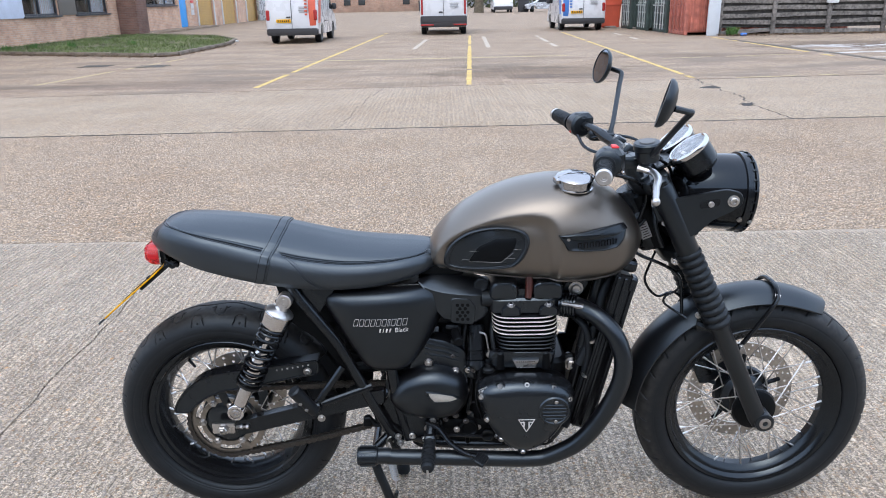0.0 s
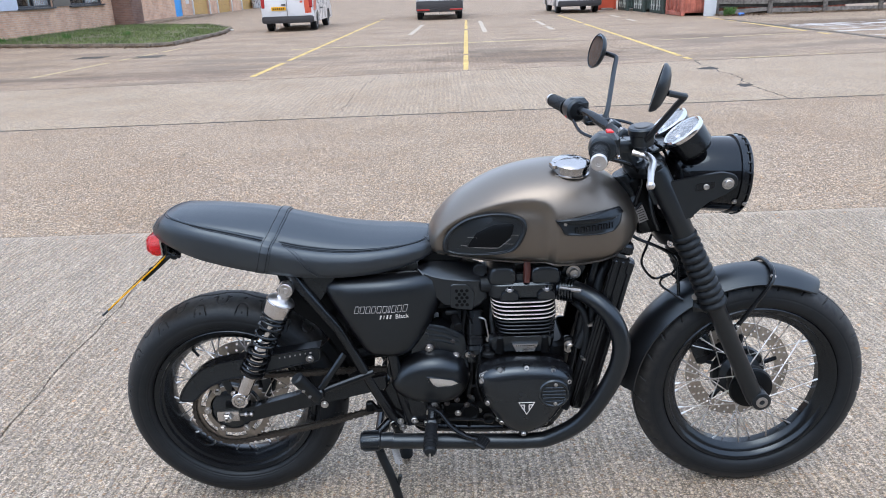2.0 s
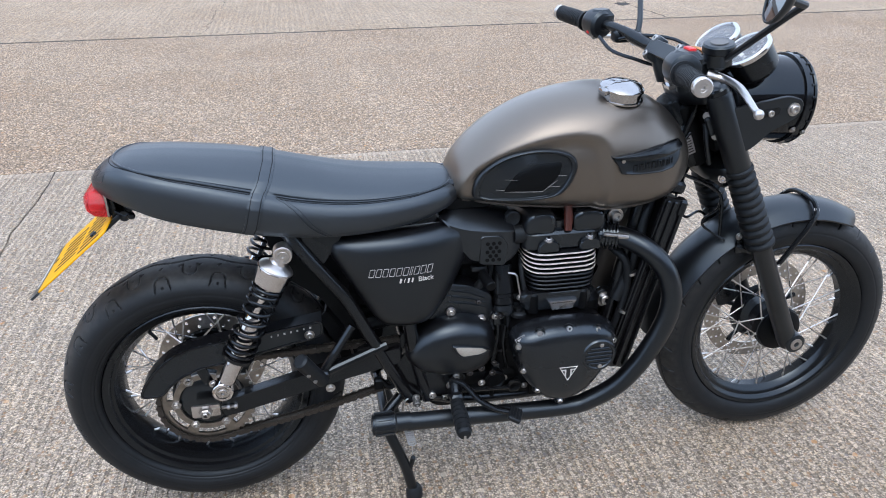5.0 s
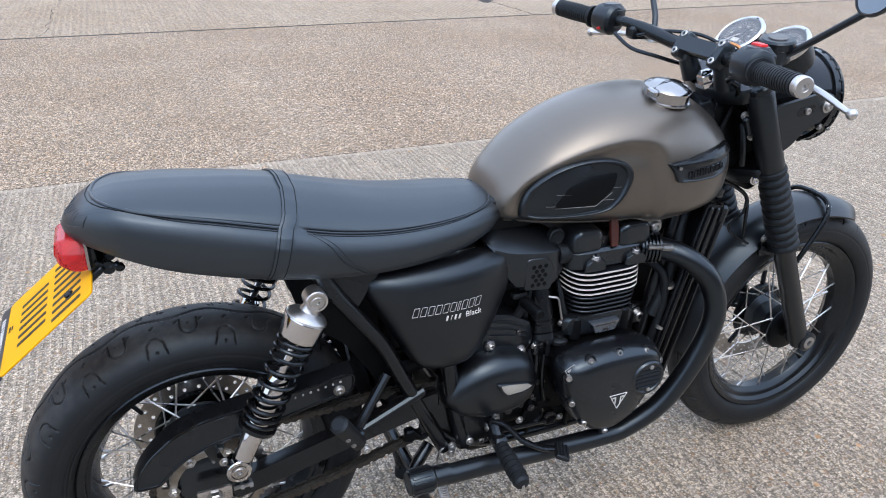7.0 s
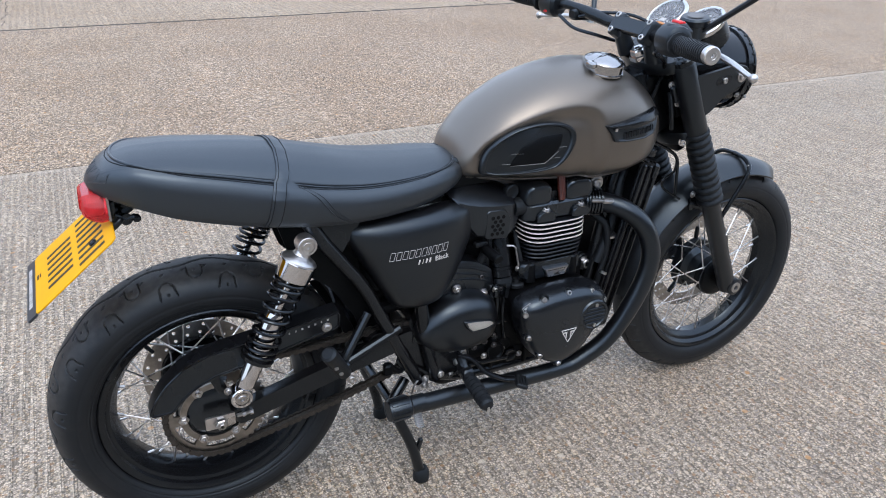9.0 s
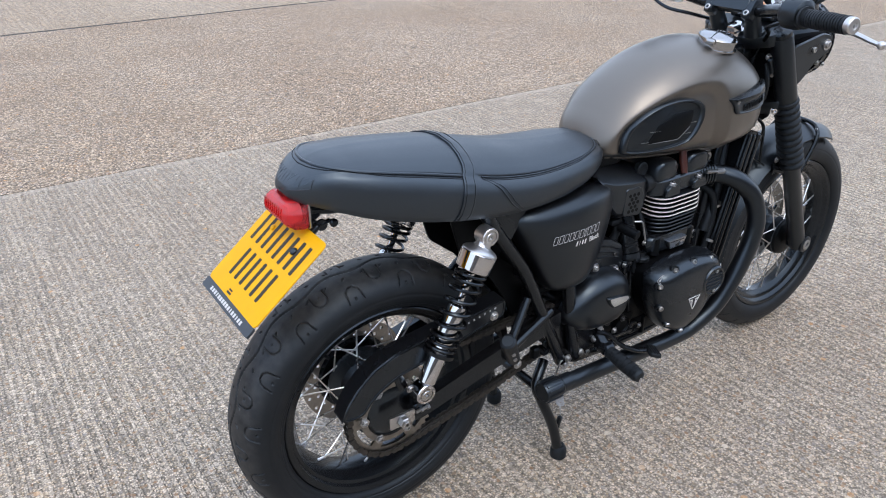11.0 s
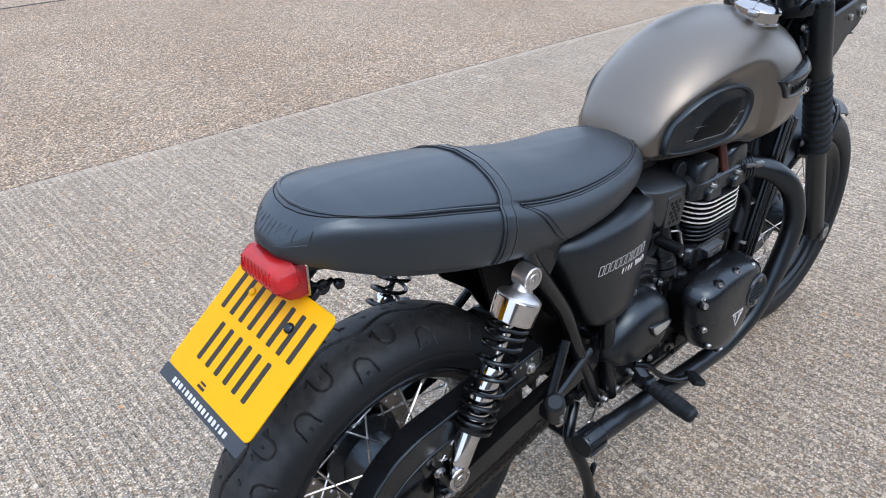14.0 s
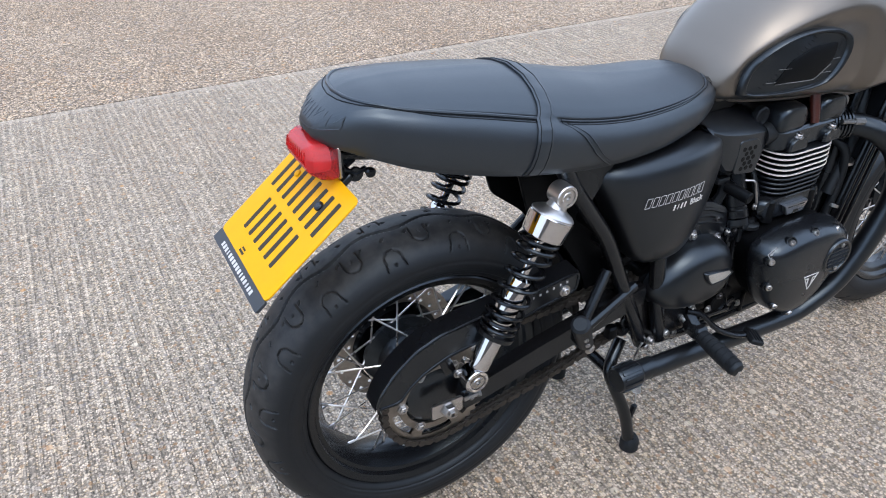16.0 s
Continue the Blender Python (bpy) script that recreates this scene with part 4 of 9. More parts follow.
# twin rear shocks
for s in (-1, 1):
    A, B = Vector((0.041, s * 0.140, 0.398)), Vector((0.197, s * 0.138, 0.714))
    u = (B - A).normalized()
    L = (B - A).length
    gg = Geo()
    gg.lathe(A + u * 0.018, u, [(0, 0.012), (0.006, 0.0185), (0.085, 0.0200), (0.09, 0.0185), (0.10, 0.0205), (0.172, 0.0205), (0.180, 0.018), (0.184, 0.012)], 28)
    gg.lathe(A - Vector((0, s * 0.016, 0)), (0, s, 0), [(0, 0.012), (0, 0.0215), (0.001, 0.0225), (0.030, 0.0225), (0.032, 0.021), (0.032, 0.0155), (0.028, 0.015), (0.028, 0.008)], 32)
    shock = part("shock_absorber", gg, CHROME, bike, "chrome shock absorber with black coil spring", angle=22)
    gg = Geo()
    gg.lathe(A + u * 0.19, u, [(0, 0.0085), (L - 0.27, 0.0085)], 12)
    part("damper_rod", gg, CHROME, shock)
    gg = Geo()
    gg.lathe(B - u * 0.074, u, [(0, 0.030), (0.0, 0.0352), (0.0015, 0.036), (0.036, 0.0385), (0.0375, 0.038), (0.038, 0.036)], 48)
    part("spring_cap", gg, CHROME, shock, "polished chrome spring cap", angle=22)
    gg = Geo()
    gg.lathe(B - Vector((0, s * 0.016, 0)), (0, s, 0), [(0, 0.012), (0, 0.0185), (0.001, 0.0195), (0.029, 0.0195), (0.031, 0.0183), (0.031, 0.0145), (0.027, 0.014), (0.027, 0.009)], 32)
    gg.lathe(B - u * 0.037, u, [(0, 0.037), (0.003, 0.0365), (0.0065, 0.033), (0.010, 0.026), (0.014, 0.018), (0.02, 0.0155), (0.03, 0.015)], 32)
    part("shock_eye", gg, ALLOY, shock, "cast alloy shock eye", angle=22)
    gg = Geo()
    for P, y in ((B, 0.014), (A, 0.016)):
        gg.lathe(P + Vector((0, s * (y - 0.004), 0)), (0, s, 0), [(0, 0.0135), (0.004, 0.0135), (0.004, 0.0095), (0.0055, 0.0085), (0.0055, 0.0045), (0.002, 0.0042)], 24)
    part("shock_bolts", gg, STEEL, shock)
    gg = Geo()
    coil = []
    q = u.to_track_quat("Z", "Y")
    turns, h0, h1 = 9.0, 0.10, L - 0.078
    for i in range(int(turns * 20) + 1):
        t = i / (turns * 20)
        e = t - 0.075 * math.sin(2 * math.pi * t)
        a = 2 * math.pi * turns * t
        coil.append(A + u * (h0 + (h1 - h0) * e) + q @ Vector((0.0305 * math.cos(a), 0.0305 * math.sin(a), 0)))
    gg.tube(coil, 0.0039, 8)
    part("coil_spring", gg, PAINT, shock, "black coil spring")
    gg = Geo()
    gg.lathe(A + u * 0.088, u, [(0, 0.02), (0, 0.034), (0.008, 0.035), (0.010, 0.02)], 28)
    part("spring_seat", gg, PAINT, shock)

# frame
gg = Geo()
for s in (-1, 1):
    y = s * 0.118
    gg.tube(spline([(-0.02, s * 0.075, 0.822), (0.10, y * 0.9, 0.798), (0.24, y, 0.765), (0.36, s * 0.112, 0.762), (0.46, s * 0.088, 0.764), (0.54, s * 0.062, 0.770)], 6), 0.013, 12)
    gg.tube(spline([(0.200, y, 0.768), (0.234, y, 0.707), (0.279, y, 0.643), (0.323, y, 0.578), (0.364, y, 0.490), (0.404, y, 0.404), (0.432, y * 0.98, 0.345), (0.458, y * 0.96, 0.290)], 6), 0.0152, 12)
    gg.tube([(0.455, y, 0.53), (0.47, y, 0.42), (0.50, y, 0.29)], 0.016, 12)
    gg.tube(spline([(0.49, s * 0.11, 0.30), (0.60, s * 0.10, 0.262), (0.84, s * 0.09, 0.255), (0.915, s * 0.085, 0.30), (0.95, s * 0.08, 0.44), (1.005, s * 0.07, 0.72), (1.06, s * 0.045, 0.83), (1.12, 0.02 * s, 0.90)], 6), 0.0145, 12)
    gg.tube(spline([(0.55, s * 0.05, 0.80), (0.9, s * 0.04, 0.80), (1.08, s * 0.03, 0.88)], 4), 0.017, 10)
gg.lathe((1.158, 0, 0.80), (-0.43, 0, 0.9), [(0, 0.03), (0.006, 0.034), (0.17, 0.034), (0.176, 0.03)], 24)
gg.tube([(-0.02, -0.075, 0.822), (-0.05, 0, 0.822), (-0.02, 0.075, 0.822)], 0.012, 10)
gg.tube([(0.24, -0.118, 0.765), (0.24, 0.118, 0.765)], 0.013, 10)
gg.tube([(0.30, -0.118, 0.61), (0.30, 0.118, 0.61)], 0.011, 10)
frame_part = part("frame", gg, PAINT, bike, "black tubular steel frame")
gg = Geo()
for s in (-1, 1):
    gg.slab(rounded([(0.168, 0.762), (0.335, 0.752), (0.30, 0.70), (0.272, 0.655), (0.238, 0.70), (0.205, 0.735)], 0.012, 3), 0.106, 0.116, lambda u, v, d, s=s: Vector((u, s * d, v)), 0.003)
    gg.slab(rounded([(0.40, 0.35), (0.47, 0.45), (0.54, 0.45), (0.55, 0.29), (0.47, 0.27)], 0.015, 3), 0.098, 0.108, lambda u, v, d, s=s: Vector((u, s * d, v)), 0.003)
part("frame_gusset", gg, PAINT, frame_part)

# inner rear mudguard and battery area behind the side panels
gg = Geo()
rings = []
for i in range(17):
    a = radians(4 + 30 * i / 16)
    rings.append([(REAR.x + (0.345 + dr) * math.cos(a), y, REAR.z + (0.345 + dr) * math.sin(a)) for y, dr in ((-0.072, -0.030), (-0.06, -0.006), (0, 0.004), (0.06, -0.006), (0.072, -0.030), (0.058, -0.011), (0, -0.002), (-0.058, -0.011))])
gg.rings(rings)
part("inner_mudguard", gg, DARK, bike)
gg = Geo()
gg.box((0.44, 0, 0.63), (0.22, 0.19, 0.2), 0.02)
gg.box((0.60, 0, 0.66), (0.16, 0.16, 0.12), 0.02)
gg.box((0.60, 0, 0.768), (0.12, 0.13, 0.06), 0.015)
part("airbox", gg, DARK, bike)

# black plates under the seat, between the mudguard and the frame
for s in (-1, 1):
    gg = Geo()
    gg.slab(rounded([(0.142, 0.785), (0.38, 0.78), (0.42, 0.64), (0.40, 0.42), (0.338, 0.42), (0.318, 0.48), (0.264, 0.565), (0.192, 0.622)], 0.012, 3), 0.060, 0.068, lambda u, v, d, s=s: Vector((u, s * d, v)), 0.002)
    part("under_seat_plate", gg, DARK, bike)

# side panels
def panel_y(u, d):
    """The panel bows in towards its front and a little at its back."""
    k = 0.041 * ((u - 0.44) / 0.16) ** 2 if u > 0.44 else 0.014 * ((0.44 - u) / 0.14) ** 2
    return d - k * smooth01((d - 0.075) / 0.05)


for s in (-1, 1):
    o = [tuple(p) for p in rounded([(0.283, 0.700), (0.298, 0.726), (0.36, 0.728), (0.45, 0.731), (0.55, 0.733), (0.588, 0.726), (0.605, 0.700), (0.604, 0.660), (0.577, 0.605), (0.546, 0.552), (0.512, 0.509), (0.482, 0.498), (0.42, 0.500), (0.390, 0.512), (0.367, 0.549), (0.321, 0.633)], 0.030, 4)]
    gg = Geo()
    gg.prism(o, [(0.080, 0.975), (0.094, 0.998), (0.106, 0.998), (0.119, 0.982), (0.130, 0.953), (0.139, 0.90), (0.146, 0.81), (0.1505, 0.65), (0.1528, 0.45), (0.1535, 0.2)], lambda u, v, d, s=s: Vector((u, s * panel_y(u, d), v)))
    panel = part("side_panel", gg, MATT, bike, "matt black side panel", angle=50)
    if s < 0:
        # slanted outlined shapes for the model lettering, with a line of smaller print below
        gg = Geo()
        n_l, w_l, h_l, t_l = 10, 0.0100, 0.0180, 0.0015
        for i in range(n_l):
            wi = w_l * (0.4 if i == 6 else 1.0)
            x = 0.369 + i * 0.0145 - (0.0055 if i > 6 else 0.0)
            sh = 0.25 * h_l
            for a, b in (((0, 0), (wi, 0)), ((wi, 0), (wi + sh, h_l)), ((wi + sh, h_l), (sh, h_l)), ((sh, h_l), (0, 0))):
                gg.tube([(x + a[0], -panel_y(x + a[0], 0.1534), 0.645 + a[1]), (x + b[0], -panel_y(x + b[0], 0.1534), 0.645 + b[1])], t_l / 2, 4)
        part("model_mark", gg, GREYINK, panel, "pale outlined slanted lettering shapes")
        gg = Geo()
        for i, w in enumerate((0.007, 0.003, 0.007, 0.007)):
            x = 0.437 + i * 0.0085
            gg.box((x, -panel_y(x, 0.1534), 0.632), (w * 0.55, 0.0006, 0.011), 0.0002, Matrix.Rotation(radians(14), 4, "Y"))
        part("model_mark", gg, PALE, panel)
        letters("panel_print", "Black", 0.0165, Matrix.Translation((0.492, -panel_y(0.492, 0.1536), 0.632)) @ Matrix.Rotation(radians(9), 4, "Z") @ Matrix.Rotation(radians(90), 4, "X"), PALE, panel)

# ---- fuel tank ----
tank_top = curve_y([0.562, 0.572, 0.60, 0.64, 0.70, 0.77, 0.85, 0.91, 0.97, 1.03, 1.07, 1.10, 1.118], [0.808, 0.834, 0.874, 0.912, 0.950, 0.979, 0.996, 1.000, 0.991, 0.965, 0.935, 0.895, 0.855])
tank_low = curve_y([0.562, 0.60, 0.68, 0.80, 0.90, 1.0, 1.05, 1.09, 1.118], [0.779, 0.767, 0.755, 0.744, 0.740, 0.746, 0.758, 0.788, 0.83])
tank_half = curve_y([0.562, 0.58, 0.62, 0.70, 0.80, 0.88, 0.95, 1.02, 1.07, 1.10, 1.118], [0.055, 0.083, 0.113, 0.141, 0.158, 0.165, 0.164, 0.152, 0.125, 0.092, 0.05])
knee_edge = curve_y([0.56, 0.62, 0.70, 0.78, 0.84, 0.88, 0.91], [0.80, 0.862, 0.905, 0.927, 0.932, 0.925, 0.90])


def knee_dip(x, z):
    """The scooped knee area on the tank's flank."""
    d1, d2 = knee_edge(x) - 0.003 - z, 0.893 - x
    d = 0.5 * (d1 + d2 - math.sqrt((d1 - d2) ** 2 + 0.0012))
    return 0.019 * smooth01((d + 0.006) / 0.030) * smooth01((x - 0.575) / 0.05)


def tank_section(x, th):
    zt, zb, w = tank_top(x), tank_low(x), tank_half(x)
    zc, hu, hd = zb + (zt - zb) * 0.38, (zt - zb) * 0.62, (zt - zb) * 0.38
    c, s = math.cos(th), math.sin(th)
    z = zc + (hu if c > 0 else hd) * math.copysign(abs(c) ** (0.92 if c > 0 else 0.62), c)
    y = w * math.copysign(abs(s) ** (0.88 if c > 0 else 0.5), s)
    return y - math.copysign(min(abs(y), knee_dip(x, z)), y), z


def tank_y(x, z):
    """Half width of the tank at a place on its flank."""
    lo, hi = 0.0, math.pi
    for _ in range(30):
        m = (lo + hi) / 2
        if tank_section(x, m)[1] > z:
            lo = m
        else:
            hi = m
    return tank_section(x, (lo + hi) / 2)[0]


gg = Geo()
rings = []
for i in range(97):
    t = i / 96
    x = 0.562 + 0.556 * t
    rings.append([(x, *tank_section(x, 2 * math.pi * j / 96)) for j in range(96)])
gg.rings(rings)
tank = part("fuel_tank", gg, BRONZE, bike, "matt bronze painted teardrop fuel tank", angle=60)
gg = Geo()
for s in (-1, 1):
    gg.tube([(x, s * tank_section(x, 2.62)[0], tank_section(x, 2.62)[1] - 0.001) for x in np.linspace(0.58, 1.095, 48)], 0.004, 8)
part("tank_seam", gg, BRONZE, tank)


def flank_patch(outline, steps, s):
    """A shape laid on the tank's flank: steps of (scale, height above the paint)."""
    g4 = Geo()
    c = sum((Vector(o) for o in outline), Vector((0, 0))) / len(outline)
    rr_ = []
    for k, h in steps:
        ring = []
        for o in outline:
            p = c + (Vector(o) - c) * k
            ring.append((p.x, s * (tank_y(p.x, p.y) + h), p.y))
        rr_.append(ring)
    return g4.rings(rr_)


def strip_on_flank(pts, wide, h, s):
    g4 = Geo()
    return g4.tube([(x, s * (tank_y(x, z) + h), z) for x, z in pts], wide, 5)


for s in (-1, 1):
    o = [tuple(p) for p in spline([(0.606, 0.800), (0.612, 0.830), (0.636, 0.860), (0.672, 0.883), (0.72, 0.895), (0.770, 0.896), (0.803, 0.886), (0.813, 0.866), (0.806, 0.838), (0.789, 0.812), (0.768, 0.799), (0.72, 0.791), (0.66, 0.788), (0.618, 0.790)], 5, True)]
    o = [(0.70 + (x - 0.70) * 1.03, 0.896 - (0.896 - z) * 1.06) for x, z in o]
    pad = part("knee_pad", flank_patch(o, [(1, -0.004), (1.0, 0.006), (0.988, 0.0105), (0.955, 0.013), (0.91, 0.0125), (0.885, 0.0105), (0.872, 0.006), (0.85, 0.005), (0.6, 0.005), (0.3, 0.005), (0.02, 0.005)], s), MATT, tank, "black rubber knee pad", angle=40)
    o2 = [tuple(p) for p in rounded([(0.664, 0.803), (0.690, 0.845), (0.735, 0.868), (0.785, 0.872), (0.779, 0.842), (0.748, 0.809)], 0.008, 3)]
    part("pad_inlay", flank_patch(o2, [(1, 0.003), (1, 0.0066), (0.96, 0.0070), (0.5, 0.0070), (0.02, 0.0070)], s), DARK, pad)
    strip = [(0.668 + 0.078 * i / 12, 0.8045 + 0.002 * i / 12) for i in range(13)] + [(0.746 + 0.03 * i / 6, 0.8065 + 0.026 * i / 6) for i in range(1, 7)]
    part("pad_line", strip_on_flank(strip, 0.0009, 0.0062, s), DIMINK, pad)
    gg = Geo()
    for x0, x1, z in ((0.650, 0.672, 0.8085), (0.668, 0.695, 0.832), (0.772, 0.795, 0.842), (0.755, 0.782, 0.818)):
        gg.tube([(x, s * (tank_y(x, z) + 0.0062), z) for x in (x0, (x0 + x1) / 2, x1)], 0.0007, 5)
    part("pad_ridges", gg, DIMINK, pad)
    gg = Geo()
    for k in range(34):
        # slanted ribs in the two corners, round the smooth inlay
        if k < 17:
            x, z = 0.640 + 0.0062 * k, 0.801 + 0.0056 * k
        else:
            x, z = 0.752 + 0.0026 * (k - 17), 0.801 + 0.0046 * (k - 17)
        if tank_y(x, z) > 0.02:
            gg.tube([(x, s * (tank_y(x, z) + 0.0056), z), (x + 0.006, s * (tank_y(x + 0.006, z - 0.0035) + 0.0056), z - 0.0035)], 0.0008, 4)
    part("pad_ribs", gg, GRIP, pad)
    # badge: winged plate with a recessed bar
    b = [(0.881, 0.898), (0.94, 0.906), (1.0, 0.915), (1.045, 0.916), (1.058, 0.905), (1.050, 0.872), (1.035, 0.852), (1.0, 0.846), (0.95, 0.846), (0.906, 0.850), (0.898, 0.874)]
    b = [(x, 0.842 + (z - 0.846) * 0.80) for x, z in b]
    b = [tuple(p) for p in rounded(b, 0.006, 2)]
    badge = part("tank_badge", flank_patch(b, [(1, -0.003), (1, 0.004), (0.97, 0.0065), (0.9, 0.007), (0.84, 0.005), (0.5, 0.0045), (0.02, 0.0045)], s), MATT, tank, "black winged tank badge", angle=40)
    wing = [(0.882, 0.898), (0.94, 0.907), (1.0, 0.919), (1.05, 0.922), (1.060, 0.905), (1.03, 0.893), (0.97, 0.886), (0.92, 0.887)]
    wing = [(x, 0.842 + (z - 0.846) * 0.80) for x, z in wing]
    wing = [tuple(p) for p in rounded(wing, 0.004, 2)]
    part("badge_wing", flank_patch(wing, [(1, 0.003), (1, 0.010), (0.95, 0.014), (0.5, 0.017), (0.02, 0.018)], s), PAINT, badge, angle=40)
    gg = Geo()
    for i in range(7):
        x = 0.932 + i * 0.0145
        z = 0.858 + i * 0.001
        for dx_ in (0, 0.008):
            gg.tube([(x + dx_, s * (tank_y(x + dx_, z - 0.007) + 0.0055), z - 0.007), (x + dx_, s * (tank_y(x + dx_, z + 0.007) + 0.0055), z + 0.007)], 0.0012, 4)
        gg.tube([(x, s * (tank_y(x, z + 0.006) + 0.0055), z + 0.006), (x + 0.008, s * (tank_y(x + 0.008, z + 0.006) + 0.0055), z + 0.006)], 0.0012, 4)
    part("badge_relief", gg, GLOSS, badge)
    gg = Geo()
    for x, z in ((0.908, 0.874), (1.036, 0.884)):
        gg.bolt((x, s * (tank_y(x, z) + 0.005), z), (0, s, 0), 0.0042, 0.003, False)
    part("badge_rivets", gg, STEEL, badge)

# chrome flip filler cap, set to the right of the middle
CAP = Vector((0.934, -0.062, 0.986))
tilt = Vector((0.05, -0.16, 1)).normalized()
gg = Geo()
gg.lathe(CAP - tilt * 0.006, tilt, [(0, 0.049), (0.003, 0.049), (0.004, 0.0445), (0.021, 0.044), (0.0215, 0.0475), (0.025, 0.0475), (0.027, 0.0455), (0.0315, 0.038), (0.035, 0.024), (0.0365, 0.004)], 56)
cap = part("filler_cap", gg, SATIN, tank, "chrome flip-up fuel filler cap", angle=25)
gg = Geo()
q = tilt.to_track_quat("Z", "Y")
gg.tube([CAP + q @ Vector((-0.045 + 0.090 * i / 14, 0.003, 0.0225 + 0.0105 * math.sin(math.pi * i / 14))) for i in range(15)], 0.0013, 6)
gg.box(CAP + q @ Vector((-0.049, 0, 0.015)), (0.014, 0.024, 0.014), 0.003, q.to_matrix().to_4x4())
gg.box(CAP + q @ Vector((0.048, 0.0, 0.015)), (0.010, 0.016, 0.010), 0.003, q.to_matrix().to_4x4())
part("cap_latch", gg, SATIN, cap)

# ---- seat ----
SX = [-0.170, -0.167, -0.159, -0.146, -0.127, -0.098, -0.05, 0.05, 0.15, 0.25, 0.35, 0.45, 0.53, 0.565, 0.588, 0.598]
seat_top = curve_y(SX, [0.851, 0.859, 0.869, 0.881, 0.894, 0.905, 0.908, 0.902, 0.890, 0.867, 0.844, 0.831, 0.826, 0.821, 0.811, 0.799])
seat_pipe = curve_y(SX, [0.849, 0.856, 0.864, 0.874, 0.884, 0.890, 0.886, 0.868, 0.844, 0.819, 0.806, 0.805, 0.807, 0.805, 0.799, 0.793])
seat_low = curve_y(SX, [0.851, 0.846, 0.840, 0.834, 0.829, 0.820, 0.803, 0.776, 0.756, 0.742, 0.738, 0.745, 0.760, 0.771, 0.782, 0.796])
seat_half = curve_y(SX, [0.006, 0.020, 0.036, 0.053, 0.073, 0.095, 0.116, 0.135, 0.143, 0.143, 0.140, 0.128, 0.104, 0.082, 0.054, 0.028])


def seat_section(x):
    zt, zp, zb, w = seat_top(x), seat_pipe(x), seat_low(x), seat_half(x)
    wp, h = w * 0.83, zp - zb
    half = [(0, zt), (0.36 * wp, zt - 0.11 * (zt - zp)), (0.66 * wp, zt - 0.34 * (zt - zp)), (0.86 * wp, zt - 0.62 * (zt - zp)), (0.955 * wp, zp + 0.16 * (zt - zp)), (wp, zp),
            (wp + 0.55 * (w - wp), zp - 0.12 * h), (w * 0.985, zp - 0.34 * h), (w, zp - 0.58 * h), (w * 0.985, zp - 0.8 * h), (w * 0.95, zp - 0.94 * h), (w * 0.89, zb), (w * 0.5, zb + 0.004), (0, zb + 0.006)]
    return half


def seat_at(x, s, k, lift=0.0):
    """A place on the seat: k counts along the half section."""
    h = seat_section(x)
    i = min(int(k), len(h) - 2)
    t = k - i
    p = Vector((h[i][0] * (1 - t) + h[i + 1][0] * t, h[i][1] * (1 - t) + h[i + 1][1] * t))
    p += (p - Vector((0.0, (seat_top(x) + seat_low(x)) / 2))).normalized() * lift
    return Vector((x, s * p.x, p.y))


def seam_line(x):
    """Where the welt runs, counted along the half section."""
    if x < -0.121 or 0.16 < x < 0.19 or x > 0.572:
        return -9.0
    return rear_k(x, 5.0, -0.121) if x < 0.16 else front_k(x, 5.0)


def rear_k(x, k, x0):
    """The top panel closes in an arc at the tail."""
    t = min(1.0, max(0.0, (x - x0) / 0.16))
    return k * (1 - (1 - t) ** 2.6) ** 0.52


def front_k(x, k):
    """The front panel closes in a wide arc before the tank."""
    t = min(1.0, max(0.0, (0.573 - x) / 0.15))
    return k * (1 - (1 - t) ** 3.0) ** 0.5


def seam_dip(x, k, p):
    """Sinks the cover along the welt."""
    d = 0.0026 * smooth01((x + 0.07) / 0.05) * math.exp(-((k - seam_line(x)) / 0.26) ** 2)
    mid = Vector((0.0, (seat_top(x) + seat_low(x)) / 2))
    return p + (mid - p).normalized() * d


gg = Geo()
rings = []
for i in range(181):
    t = i / 180
    x = -0.170 + 0.768 * t
    sec = [seam_dip(x, i_ / 6, p) for i_, p in enumerate(spline(seat_section(x), 6))]
    ring = [(x, p.x, p.y) for p in sec] + [(x, -p.x, p.y) for p in sec[-2:0:-1]]
    rings.append(ring)
gg.rings(rings)
seat = part("seat", gg, VINYL, bike, "stitched black vinyl bench seat", angle=60)
xs_back = list(np.linspace(-0.121, -0.05, 20)) + list(np.linspace(-0.042, 0.158, 26))
xs_front = list(np.linspace(0.195, 0.50, 28)) + list(0.573 - 0.07 * np.linspace(1, 0, 22) ** 2)


for xs_, k, dx_, wide, mat_, name in ((xs_back, 5.0, 0.0, 0.0029, VINYL, "piping"), (xs_back, 5.42, -0.008, 0.0009, STITCH, "stitching"), (xs_front, 5.0, 0.0, 0.0015, VINYL, "piping"), (xs_front, 5.36, 0.006, 0.0007, STITCH, "stitching")):
    gg = Geo()
    lift = 0.0006 if name == "stitching" else 0.0004
    kk = [rear_k(x, k, xs_back[0]) if xs_ is xs_back else front_k(x, k) for x in xs_]
    path = [seat_at(x + dx_, -1, q_, lift) for x, q_ in zip(xs_, kk)]
    other = [seat_at(x + dx_, 1, q_, lift) for x, q_ in zip(xs_, kk)]
    gg.tube(path[::-1] + other[1:] if xs_ is xs_back else path + other[::-1], wide, 8)
    part(name, gg, mat_, seat)
